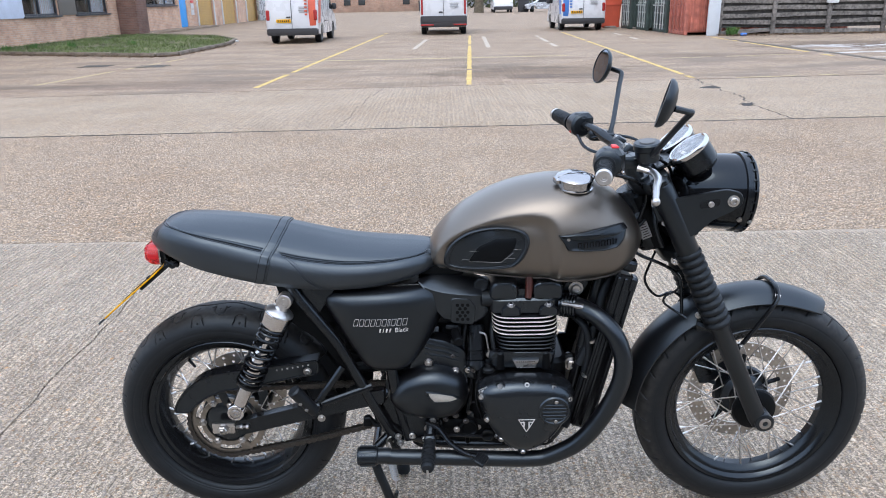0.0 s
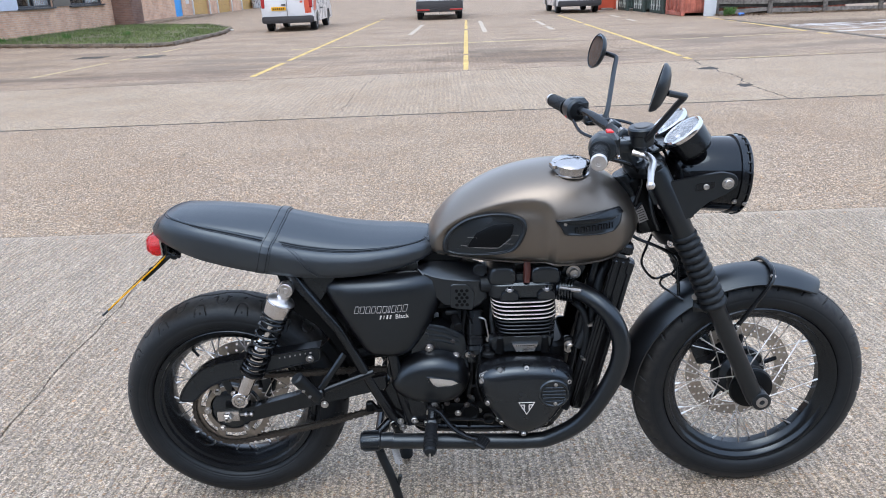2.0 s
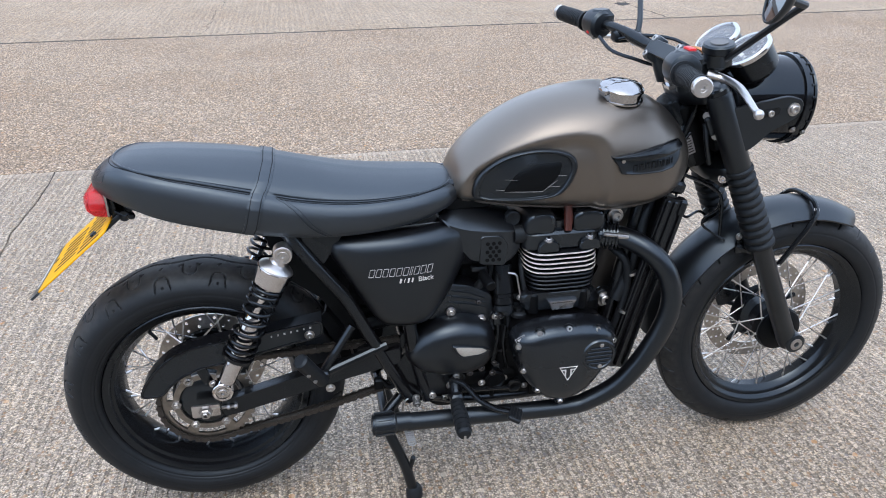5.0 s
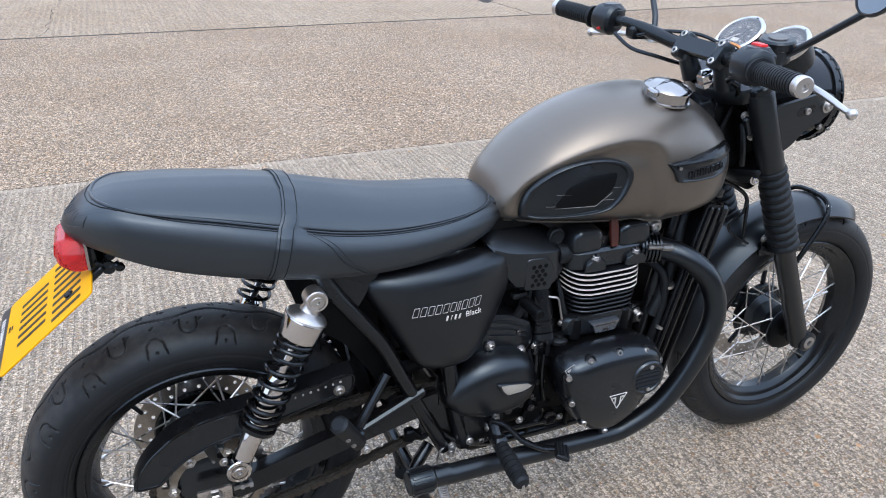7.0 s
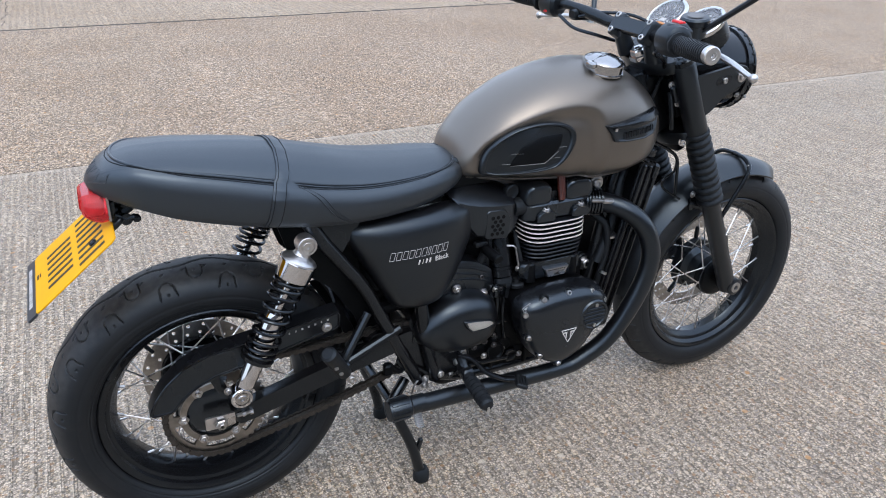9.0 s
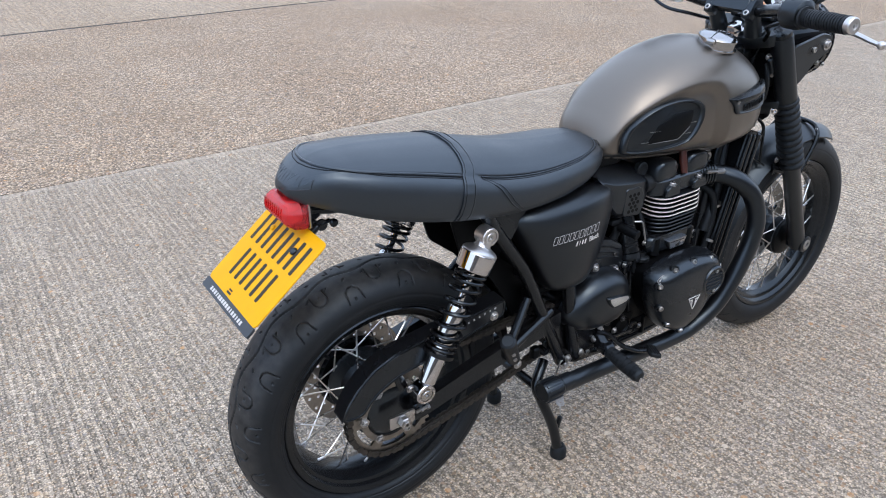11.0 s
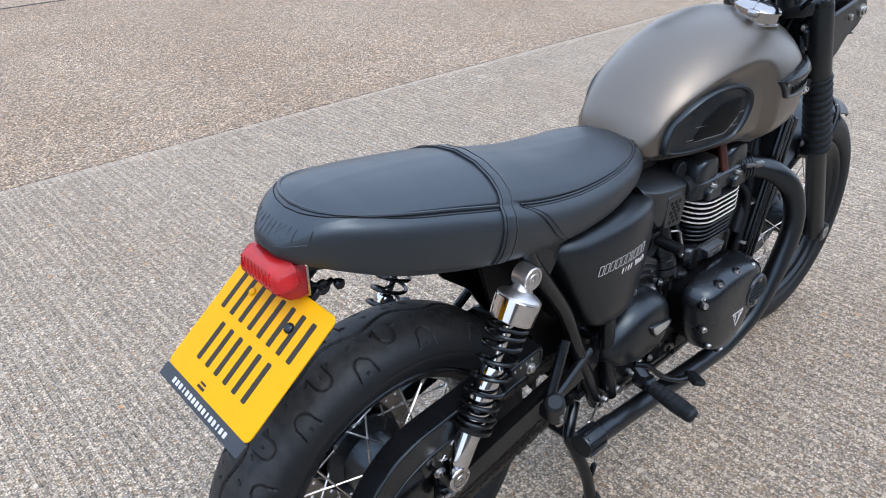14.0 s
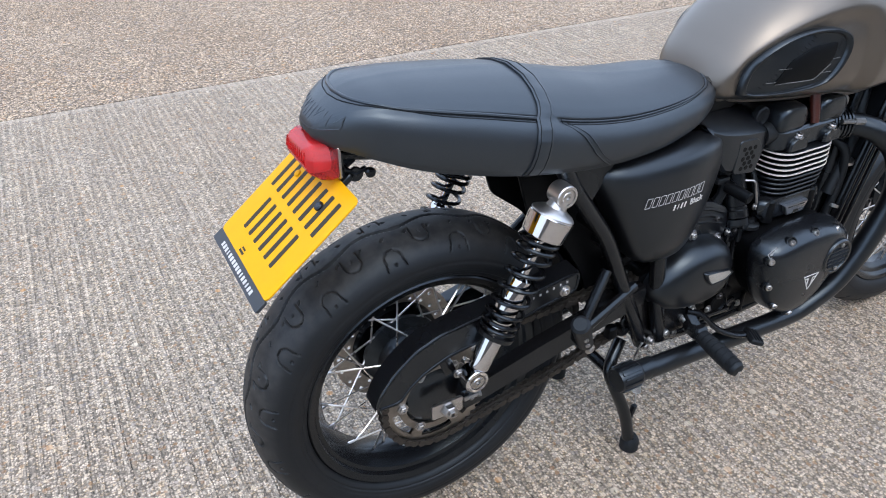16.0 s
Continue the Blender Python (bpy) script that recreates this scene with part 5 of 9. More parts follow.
for s in (-1, 1):
    gg = Geo()
    gg.tube(spline([seat_at(0.195, s, 5.2, 0.001), seat_at(0.225, s, 6.3, 0.0018), seat_at(0.240, s, 7.2, 0.002), seat_at(0.255, s, 8.2, 0.002), seat_at(0.282, s, 9.6, 0.002), seat_at(0.30, s, 11.0, 0.001)], 6), 0.0014, 6)
    gg.tube(spline([seat_at(0.205, s, 5.2, 0.001), seat_at(0.235, s, 6.2, 0.0018), seat_at(0.25, s, 7.1, 0.002), seat_at(0.265, s, 8.1, 0.002), seat_at(0.292, s, 9.5, 0.002), seat_at(0.31, s, 11.0, 0.001)], 6), 0.0007, 6)
    part("side_seam", gg, VINYL, seat)
# strap across, leaning back down the sides
gg = Geo()
ks = [11.2 - 0.2 * i for i in range(57)]
walk_k = [(k, -1) for k in ks] + [(k, 1) for k in ks[::-1][1:]]
rings = []
for k, s in walk_k:
    lean = 0.183 - 0.0052 * max(0.0, k - 1.0)
    a, b = seat_at(lean - 0.014, s, k), seat_at(lean + 0.014, s, k)
    c = Vector((lean, 0, 0.79))
    n_ = ((a + b) / 2 - c)
    n_.x = 0
    n_.normalize()
    rings.append([a - n_ * 0.002, a + n_ * 0.0035, a * 0.75 + b * 0.25 + n_ * 0.0048, (a + b) / 2 + n_ * 0.005, a * 0.25 + b * 0.75 + n_ * 0.0048, b + n_ * 0.0035, b - n_ * 0.002])
gg.rings(rings)
strap = part("seat_strap", gg, VINYL, seat, "black vinyl passenger strap", angle=50)
gg = Geo()
for dx_ in (-0.0095, 0.0095):
    gg.tube([seat_at(0.183 - 0.0052 * max(0.0, k - 1.0) + dx_, s, k) + Vector((0, s * 0.0042 * min(1, k / 6), 0.0046 * max(0.0, 1 - k / 7))) for k, s in walk_k], 0.0011, 5)
part("strap_stitching", gg, STITCH, strap)
# raised lettering shapes round the tail, an arc under them
def on_tail(u, v):
    """Round the tail: u across in metres, v up; rests on the cover."""
    best = None
    for i in range(60):
        x = -0.170 + 0.0016 * i
        sec = seat_section(x)
        ys_, zs_ = [q_[0] for q_ in sec[:9]], [q_[1] for q_ in sec[:9]]
        z = float(np.interp(abs(u), ys_, zs_)) if abs(u) < max(ys_) else -1.0
        if z >= v:
            best = x
            break
    return Vector((best if best is not None else -0.10, u, v)) + Vector((-0.0002, 0, 0.0002))


gg = Geo()
for i in range(7):
    y = -0.058 + i * 0.0193
    z = 0.875
    for dy in (-0.0055, 0.0045):
        gg.tube([on_tail(y + dy, z - 0.010), on_tail(y + dy, z), on_tail(y + dy, z + 0.006)], 0.0011, 6)
    gg.tube([on_tail(y - 0.0055, z + (0.001 if i % 2 else 0.006)), on_tail(y + 0.0045, z + (0.001 if i % 2 else -0.004))], 0.0011, 6)
gg.tube([on_tail(0.062 * u, 0.864 - 0.008 * (1 - u * u)) for u in np.linspace(-1, 1, 21)], 0.0012, 6)
part("tail_emboss", gg, VINYL, seat, "raised lettering shapes on the vinyl")

# ---- tail light, number plate ----
gg = Geo()
sect = [(-0.141, 0.056, 0.788, 0.834), (-0.152, 0.057, 0.787, 0.837), (-0.166, 0.056, 0.790, 0.838), (-0.179, 0.049, 0.798, 0.834), (-0.183, 0.042, 0.802, 0.830)]
rings = []
for x, w, z0, z1 in sect:
    o = rounded([(-w, z0), (w, z0), (w * 0.97, z0 + (z1 - z0) * 0.55), (w * 0.72, z1), (-w * 0.72, z1), (-w * 0.97, z0 + (z1 - z0) * 0.55)], 0.0025, 1)
    rings.append([(x, p.x, p.y) for p in o])
gg.rings(rings)
tail = part("tail_light", gg, REDLENS, bike, "red ribbed tail light lens", angle=15)
gg = Geo()
gg.box((-0.1385, 0, 0.811), (0.005, 0.116, 0.050), 0.002)
part("lamp_base", gg, SATIN, tail)
gg = Geo()
gg.box((-0.160, 0, 0.812), (0.028, 0.085, 0.032), 0.006)
part("reflector", gg, PALE, tail)
gg = Geo()
for i in range(9):
    y = -0.04 + i * 0.01
    gg.tube([(-0.180, y * 0.95, 0.802), (-0.1845, y * 0.9, 0.813), (-0.182, y * 0.9, 0.828)], 0.0014, 4)
part("lens_ribs", gg, REDLENS, tail)
gg = Geo()
gg.tube(spline([(-0.02, 0, 0.785), (-0.07, 0, 0.79), (-0.136, 0, 0.805)], 4), 0.012, 10)
gg.box((-0.132, 0, 0.80), (0.010, 0.09, 0.045), 0.003)
for y in (-0.045, 0.045):
    gg.lathe((-0.112, y, 0.783), (0, 1 if y > 0 else -1, 0), [(-0.003, 0.011), (0.003, 0.011)], 16)
    gg.tube([(-0.13, y, 0.795), (-0.112, y, 0.783), (-0.095, y, 0.789)], 0.0045, 8)
part("lamp_bracket", gg, PAINT, bike)
gg = Geo()
for y in (-0.055, 0.055):
    gg.lathe((-0.095, y, 0.789), (0, 1 if y > 0 else -1, 0), [(-0.004, 0.004), (0.003, 0.0075), (0.008, 0.008), (0.011, 0.006), (0.012, 0.003)], 16)
part("bracket_bolts", gg, GLOSS, bike)

PT, PB = Vector((-0.136, 0, 0.779)), Vector((-0.284, 0, 0.658))
pd = (PT - PB).normalized()
pn = Vector((-pd.z, 0, pd.x))
PM = Matrix.Translation((PT + PB) / 2 + Vector((0, -0.004, 0))) @ Matrix((Vector((0, -1, 0)), pd, pn)).transposed().to_4x4()
hl = (PT - PB).length / 2


def on_plate(u, v, d):
    return PM @ Vector((u, v, d))


gg = Geo()
gg.slab(rounded([(-0.114, -hl), (0.114, -hl), (0.114, hl), (-0.114, hl)], 0.012, 4), 0, 0.0028, on_plate, 0.0006)
plate = part("number_plate", gg, PLATE, bike, "yellow rear number plate with dark bars")
gg = Geo()
gg.slab(rounded([(-0.114, -hl - 0.020), (0.114, -hl - 0.020), (0.114, -hl + 0.001), (-0.114, -hl + 0.001)], 0.004, 3), -0.002, 0.003, on_plate, 0.0006)
strip_ = part("plate_strip", gg, SLATE, plate, "dark slate strip with pale illegible bars")
gg = Geo()
for i in range(16):
    w = 0.0032 if i in (3, 10, 13) else 0.0062
    gg.slab([(-0.075 + i * 0.0098 - w / 2, -hl - 0.0145), (-0.075 + i * 0.0098 + w / 2, -hl - 0.0145), (-0.075 + i * 0.0098 + w / 2, -hl - 0.0065), (-0.075 + i * 0.0098 - w / 2, -hl - 0.0065)], 0.003, 0.0036, on_plate, 0.0002)
part("strip_bars", gg, PALE, strip_)
gg = Geo()
for row, (v0, n_) in enumerate(((0.013, 4), (-0.062, 3))):
    for i in range(n_):
        u0 = (i - (n_ - 1) / 2) * 0.050
        for du in (-0.0125, 0.0125):
            gg.slab(rounded([(u0 + du - 0.0048, v0 - 0.001), (u0 + du + 0.0048, v0 - 0.001), (u0 + du + 0.0048, v0 + 0.060), (u0 + du - 0.0048, v0 + 0.060)], 0.002, 2), 0.0028, 0.0033, on_plate, 0.0002)
part("plate_bars", gg, INK, plate)
gg = Geo()
gg.lathe(on_plate(0.052, 0.048, 0.0028), pn, [(0, 0.008), (0.003, 0.0075), (0.005, 0.005)], 14)
gg.slab(rounded([(-0.05, 0.0), (0.05, 0.0), (0.05, hl + 0.02), (-0.05, hl + 0.02)], 0.01, 3), -0.010, -0.0005, on_plate, 0.002)
gg.tube([on_plate(0, hl - 0.01, -0.008), Vector((-0.10, 0, 0.79))], 0.010, 8)
part("plate_bracket", gg, PAINT, plate)
gg = Geo()
gg.lathe(on_plate(-0.052, 0.055, 0.0028), pn, [(0, 0.006), (0.003, 0.0055), (0.004, 0.003)], 14)
part("plate_screw", gg, PLATE, plate)
gg = Geo()
gg.box(on_plate(-0.02, -hl + 0.008, 0.0031), (0.018, 0.004, 0.0004), 0.0001, PM.to_3x3().to_4x4())
gg.box(on_plate(-0.02, -hl + 0.014, 0.0031), (0.014, 0.003, 0.0004), 0.0001, PM.to_3x3().to_4x4())
part("plate_print", gg, INK, plate)

# ---- front fork ----
FK_LOW, FK_TOP = Vector((1.458, 0, 0.325)), Vector((1.137, 0, 0.998))
fu = (FK_TOP - FK_LOW).normalized()


def fork(z, y=0.0):
    t = (z - FK_LOW.z) / (FK_TOP.z - FK_LOW.z)
    p = FK_LOW.lerp(FK_TOP, t)
    return Vector((p.x, y, p.z))


ff = Vector((fu.z, 0, -fu.x))
for s in (-1, 1):
    y = s * 0.098
    gg = Geo()
    Z = lambda z: (z - 0.325) / fu.z
    gg.lathe(fork(0.325, y), fu, [(-0.02, 0.012), (-0.018, 0.022), (0.0, 0.0245), (Z(0.60), 0.0245), (Z(0.605), 0.027), (Z(0.625), 0.027)], 28)
    gg.lathe(FRONT + Vector((0, s * 0.072, 0)), (0, s, 0), [(0, 0.02), (0.0, 0.026), (0.05, 0.026), (0.052, 0.023)], 24)
    leg = part("fork_leg", gg, MATT, bike, "matt black telescopic fork leg")
    gg = Geo()
    prof = []
    z0, z1, nb = Z(0.608), Z(0.818), 11
    for i in range(nb):
        a, b = z0 + (z1 - z0) * i / nb, z0 + (z1 - z0) * (i + 1) / nb
        w = 0.036 - 0.004 * i / nb
        prof += [(a, w - 0.008), (a + (b - a) * 0.25, w - 0.001), (a + (b - a) * 0.5, w), (a + (b - a) * 0.75, w - 0.001), (b - 0.0005, w - 0.008)]
    gg.lathe(fork(0.325, y), fu, [(z0 - 0.004, 0.026)] + prof + [(z1 + 0.008, 0.027)], 28)
    part("fork_gaiter", gg, GRIP, leg, "ribbed black rubber gaiter", angle=60)
    gg = Geo()
    gg.lathe(fork(0.325, y), fu, [(Z(0.805), 0.0265), (Z(0.81), 0.0285), (Z(0.985), 0.0285), (Z(0.99), 0.0265)], 28)
    part("fork_shroud", gg, MATT, leg)
    gg = Geo()
    gg.lathe(fork(1.0, y), fu, [(-0.012, 0.026), (0.0, 0.0255), (0.004, 0.022), (0.006, 0.013), (0.008, 0.011)], 24)
    part("fork_cap", gg, PAINT, leg)
    gg = Geo()
    gg.lathe(FRONT + Vector((0, s * 0.122, 0)), (0, s, 0), [(0, 0.016), (0.004, 0.016), (0.005, 0.0125), (0.005, 0.008), (-0.004, 0.0075)], 20)
    part("axle_end", gg, STEEL, leg)
    # headlamp ear
    gg = Geo()
    p = [fork(0.985), fork(0.86)]
    o = rounded([(p[0].x + 0.005, p[0].z - 0.03), (1.20, 0.965), (1.30, 0.982), (1.338, 0.972), (1.345, 0.945), (1.32, 0.925), (1.27, 0.902), (p[1].x + 0.03, 0.865), (p[1].x - 0.005, p[1].z - 0.01)], 0.014, 3)
    gg.slab(o, 0.112, 0.122, lambda u, v, d, s=s: Vector((u, s * d, v)), 0.004)
    ear = part("lamp_ear", gg, MATT, leg)
    gg = Geo()
    gg.bolt((1.316, s * 0.122, 0.951), (0, s, 0), 0.010, 0.009)
    gg.bolt((1.262, s * 0.121, 0.944), (0, s, 0), 0.0075, 0.006, False)
    part("ear_bolts", gg, STEEL, ear)
    gg = Geo()
    gg.prism(rounded([(1.235, 0.932), (1.285, 0.940), (1.285, 0.958), (1.235, 0.952)], 0.008, 4), [(0.1215, 1), (0.1225, 0.97)], lambda u, v, d, s=s: Vector((u, s * d, v)))
    part("ear_slot", gg, GLOSS, ear)
gg = Geo()
for zc, tk in ((0.990, 0.032), (0.808, 0.036)):
    o = rounded([(-0.03, -0.104), (0.03, -0.104), (0.035, 0.0), (0.03, 0.104), (-0.03, 0.104), (-0.06, 0.04), (-0.06, -0.04)], 0.02, 4)
    c = fork(zc)
    gg.slab(o, -tk / 2, tk / 2, lambda u, v, d, c=c: c + ff * u + Vector((0, v, 0)) + fu * d, 0.004)
yoke = part("fork_yokes", gg, MATT, bike, "black fork yokes")
gg = Geo()
gg.lathe(fork(1.005) - ff * 0.045, fu, [(0, 0.024), (0.010, 0.024), (0.010, 0.019), (0.024, 0.019), (0.027, 0.016), (0.027, 0.008), (0.02, 0.007)], 6)
for s in (-1, 1):
    gg.bolt(fork(0.80, s * 0.085) - ff * 0.036, (-0.6, s, 0), 0.0075, 0.008)
part("yoke_nuts", gg, CHROME, yoke)

# steering head: sleeve, ignition barrel, brackets and plugs packed between the yokes
gg = Geo()
gg.lathe(fork(0.826) - ff * 0.045, fu, [(0, 0.036), (0.006, 0.040), (0.155, 0.040), (0.162, 0.034)], 28)
gg.box(fork(0.90) - ff * 0.005, (0.05, 0.15, 0.11), 0.012, Matrix.Rotation(radians(-25), 4, "Y"))
gg.box(fork(0.845) + ff * 0.03, (0.05, 0.12, 0.05), 0.010, Matrix.Rotation(radians(-25), 4, "Y"))
gg.box(fork(0.77) - ff * 0.01, (0.03, 0.09, 0.05), 0.008, Matrix.Rotation(radians(-25), 4, "Y"))
steer = part("steering_head", gg, DARK, bike, "black steering head with brackets")
gg = Geo()
gg.lathe(fork(0.995, -0.052) - ff * 0.03, fu, [(0, 0.02), (0.018, 0.02), (0.021, 0.017), (0.021, 0.006)], 20)
gg.tube(spline([fork(0.93, -0.075) - ff * 0.035, fork(0.89, -0.085) - ff * 0.05, fork(0.84, -0.07) - ff * 0.05], 4), 0.006, 8)
gg.box(fork(0.925, -0.085) - ff * 0.030, (0.018, 0.014, 0.045), 0.004, Matrix.Rotation(radians(-25), 4, "Y"))
part("ignition_barrel", gg, MATT, steer)
gg = Geo()
for z_, k_ in ((0.945, 0.028), (0.895, 0.022)):
    gg.bolt(fork(z_, -0.078) - ff * k_, (-0.5, -1, 0.2), 0.006, 0.007)
part("bracket_bolts", gg, STEEL, steer)

# front mudguard with its stays
def arc_sheet(c, r, a0, a1, half, drop, thick, n=40, m=9, taper=None):
    g5 = Geo()
    rr_ = []
    for i in range(n + 1):
        t = i / n
        a = radians(a0 + (a1 - a0) * t)
        k = taper(t) if taper else 1.0
        out_, inn = [], []
        for j in range(m):
            u = -1 + 2 * j / (m - 1)
            rad = r - drop * abs(u) ** 2.6
            out_.append((c.x + rad * math.cos(a), u * half * k, c.z + rad * math.sin(a)))
            inn.append((c.x + (rad - thick) * math.cos(a), u * half * k * 0.97, c.z + (rad - thick) * math.sin(a)))
        rr_.append(out_ + inn[::-1])
    return g5.rings(rr_)


fender = part("front_mudguard", arc_sheet(Vector((1.458, 0, 0.319)), 0.366, 177, 60.5, 0.070, 0.034, 0.004, taper=lambda t: 1 - 0.35 * max(0.0, (t - 0.88) / 0.12) ** 2), MATT, bike, "matt black front mudguard", angle=50)
gg = Geo()
for s in (-1, 1):
    a = radians(87)
    gg.tube(spline([(1.396, s * 0.080, 0.535), (1.43, s * 0.079, 0.585), (1.466, s * 0.076, 0.640), (1.484, s * 0.066, 0.668), (1.49, s * 0.04, 0.686), (1.492, 0.0, 0.690)], 6), 0.0062, 8)
    gg.tube([(1.396, s * 0.080, 0.535), (fork(0.52).x, s * 0.090, 0.52)], 0.008, 8)
part("mudguard_stay", gg, PAINT, fender)
gg = Geo()
for s in (-1, 1):
    gg.box((1.290, s * 0.074, 0.600), (0.034, 0.007, 0.040), 0.003)
    gg.tube([(1.275, s * 0.07, 0.60), (1.33, s * 0.09, 0.585)], 0.012, 8)
part("mudguard_bracket", gg, PAINT, fender)
gg = Geo()
for s in (-1, 1):
    gg.bolt((1.275, s * 0.079, 0.628), (0, s, 0), 0.0065, 0.006)
    gg.bolt((1.486, s * 0.062, 0.672), (0, s, 0.7), 0.005, 0.005)
    gg.bolt((1.396, s * 0.086, 0.535), (0, s, 0), 0.005, 0.005)
part("mudguard_bolts", gg, STEEL, fender)
# caliper on the far leg
gg = Geo()
gg.box((1.36, 0.075, 0.395), (0.07, 0.045, 0.10), 0.012, Matrix.Rotation(radians(-25), 4, "Y"))
gg.box((1.385, 0.088, 0.40), (0.06, 0.02, 0.06), 0.006, Matrix.Rotation(radians(-25), 4, "Y"))
part("brake_caliper", gg, PAINT, bike, "black front brake caliper")

# ---- headlamp ----
HL = Vector((1.320, 0, 0.945))
hx = Vector((1, 0, -0.06)).normalized()
gg = Geo()
gg.lathe(HL, hx, [(-0.135, 0.004), (-0.134, 0.03), (-0.124, 0.055), (-0.105, 0.074), (-0.075, 0.088), (-0.04, 0.0955), (0.0, 0.0985), (0.036, 0.099), (0.038, 0.09)], 56)
lamp = part("headlamp", gg, GLOSS, bike, "gloss black round headlamp", angle=50)
gg = Geo()
gg.lathe(HL + hx * 0.036, hx, [(0, 0.098), (0.002, 0.104), (0.018, 0.104), (0.024, 0.099), (0.024, 0.09), (0.004, 0.09)], 56)
part("lamp_rim", gg, PAINT, lamp)
gg = Geo()
gg.lathe(HL + hx * 0.048, hx, [(0, 0.092), (0.008, 0.088), (0.018, 0.07), (0.025, 0.04), (0.027, 0.005)], 40)
part("lamp_glass", gg, GLASS, lamp)
gg = Geo()
gg.lathe(HL + hx * 0.03, hx, [(-0.07, 0.02), (-0.05, 0.05), (0.0, 0.085), (0.01, 0.09), (0.008, 0.084), (-0.052, 0.046), (-0.068, 0.02)], 40)
part("lamp_reflector", gg, CHROME, lamp)
gg = Geo()
qh = hx.to_track_quat("Z", "Y")
ringp = [HL + hx * 0.062 + qh @ Vector((0.1015 * math.cos(2 * math.pi * i / 48), 0.1015 * math.sin(2 * math.pi * i / 48), 0)) for i in range(48)]
gg.tube(ringp, 0.0035, 6, loop=True)
for i in range(-4, 5):
    o_ = i * 0.02
    hlf = math.sqrt(max(0.0, 0.101 ** 2 - o_ ** 2))
    for sw in (0, 1):
        pts = [(o_, -hlf + 2 * hlf * k / 8) for k in range(9)]
        gg.tube([HL + hx * (0.064 + 0.014 * (1 - (u * u + v * v) / 0.0102)) + qh @ Vector((u, v, 0) if sw else (v, u, 0)) for u, v in pts], 0.0014, 4)
for i in range(24):
    a = 2 * math.pi * i / 24
    gg.box(HL + hx * 0.056 + qh @ Vector((0.105 * math.cos(a), 0.105 * math.sin(a), 0)), (0.003, 0.005, 0.010), 0.0008, (qh.to_matrix().to_4x4() @ Matrix.Rotation(a, 4, "Z")))
part("stone_guard", gg, PAINT, lamp, "black wire stone guard")
gg = Geo()
gg.bolt(HL + Vector((0.03, -0.088, -0.052)), (0, -1, -0.5), 0.005, 0.005)
gg.bolt(HL + Vector((0.055, -0.090, -0.058)), (0, -1, -0.5), 0.004, 0.005)
part("lamp_screws", gg, STEEL, lamp)

# ---- instruments ----
gn = Vector((-0.62, 0, 0.785)).normalized()
gq = Matrix((Vector((0, -1, 0)), Vector((0.785, 0, 0.62)).normalized(), gn)).transposed().to_4x4()
for y in (-0.062, 0.062):
    G = Vector((1.213, y - 0.006, 1.071))
    gg = Geo()
    gg.lathe(G, gn, [(-0.062, 0.02), (-0.060, 0.040), (-0.050, 0.048), (-0.006, 0.0505), (0.0, 0.0505), (0.0, 0.044)], 40)
    pod = part("gauge", gg, PAINT, bike, "round gauge with chrome bezel and dark dial")
    gg = Geo()
    gg.lathe(G, gn, [(-0.004, 0.045), (-0.004, 0.0525), (0.001, 0.0545), (0.006, 0.0535), (0.009, 0.049), (0.007, 0.0455), (0.0, 0.044)], 48)
    part("bezel", gg, CHROME, pod)
    gg = Geo()
    gg.lathe(G, gn, [(-0.004, 0.045), (0.0005, 0.045), (0.001, 0.043)], 40)
    part("dial", gg, DIAL, pod)
    gg = Geo()
    for i in range(25):
        a = radians(225 - 270 * i / 24)
        long = 0.007 if i % 2 == 0 else 0.004
        gg.box(G + gq @ Vector((0.034 * math.cos(a), 0.034 * math.sin(a), 0.0014)), (long, 0.0011, 0.0005), 0.0002, gq @ Matrix.Rotation(a, 4, "Z"))
        if i % 4 == 0:
            gg.box(G + gq @ Vector((0.0255 * math.cos(a), 0.0255 * math.sin(a), 0.0014)), (0.005, 0.005, 0.0005), 0.0002, gq)
    gg.tube([G + gq @ Vector((0, 0, 0.003)), G + gq @ Vector((-0.022, -0.022, 0.003))], [0.0016, 0.0006], 6)
    gg.box(G + gq @ Vector((0, -0.016, 0.0014)), (0.02, 0.010, 0.0005), 0.0002, gq)
    part("dial_marks", gg, PALE, pod)
    gg = Geo()
    gg.lathe(G + gn * 0.006, gn, [(0, 0.0465), (0.0012, 0.0465)], 40)
    ob = part("gauge_glass", gg, GLASS, pod)
    ob.visible_shadow = False
gg = Geo()
gg.box((1.165, 0, 1.03), (0.05, 0.12, 0.012), 0.004, Matrix.Rotation(radians(-25), 4, "Y"))
gg.tube([(1.14, 0, 1.0), (1.17, 0, 1.035)], 0.014, 8)
part("gauge_bracket", gg, PAINT, bike)

# ---- handlebar and controls ----
gg = Geo()
bar_right = [(0.936, -0.362, 1.081), (0.962, -0.250, 1.077), (0.992, -0.187, 1.078), (1.032, -0.125, 1.068), (1.055, -0.085, 1.059), (1.062, -0.045, 1.057)]
bar_left = [(1.063, 0.045, 1.057), (1.062, 0.092, 1.060), (1.042, 0.140, 1.072), (1.012, 0.205, 1.087), (0.976, 0.285, 1.088), (0.948, 0.388, 1.094)]
bar = spline(bar_right + bar_left, 6)
gg.tube(bar, [0.0112 if abs(p.y) > 0.19 else 0.0112 + 0.0038 * min(1.0, (0.19 - abs(p.y)) / 0.04) for p in bar], 16)
hbar = part("handlebar", gg, PAINT, bike, "black tubular handlebar")
hbar.location = (0.006, 0, -0.005)
gg = Geo()
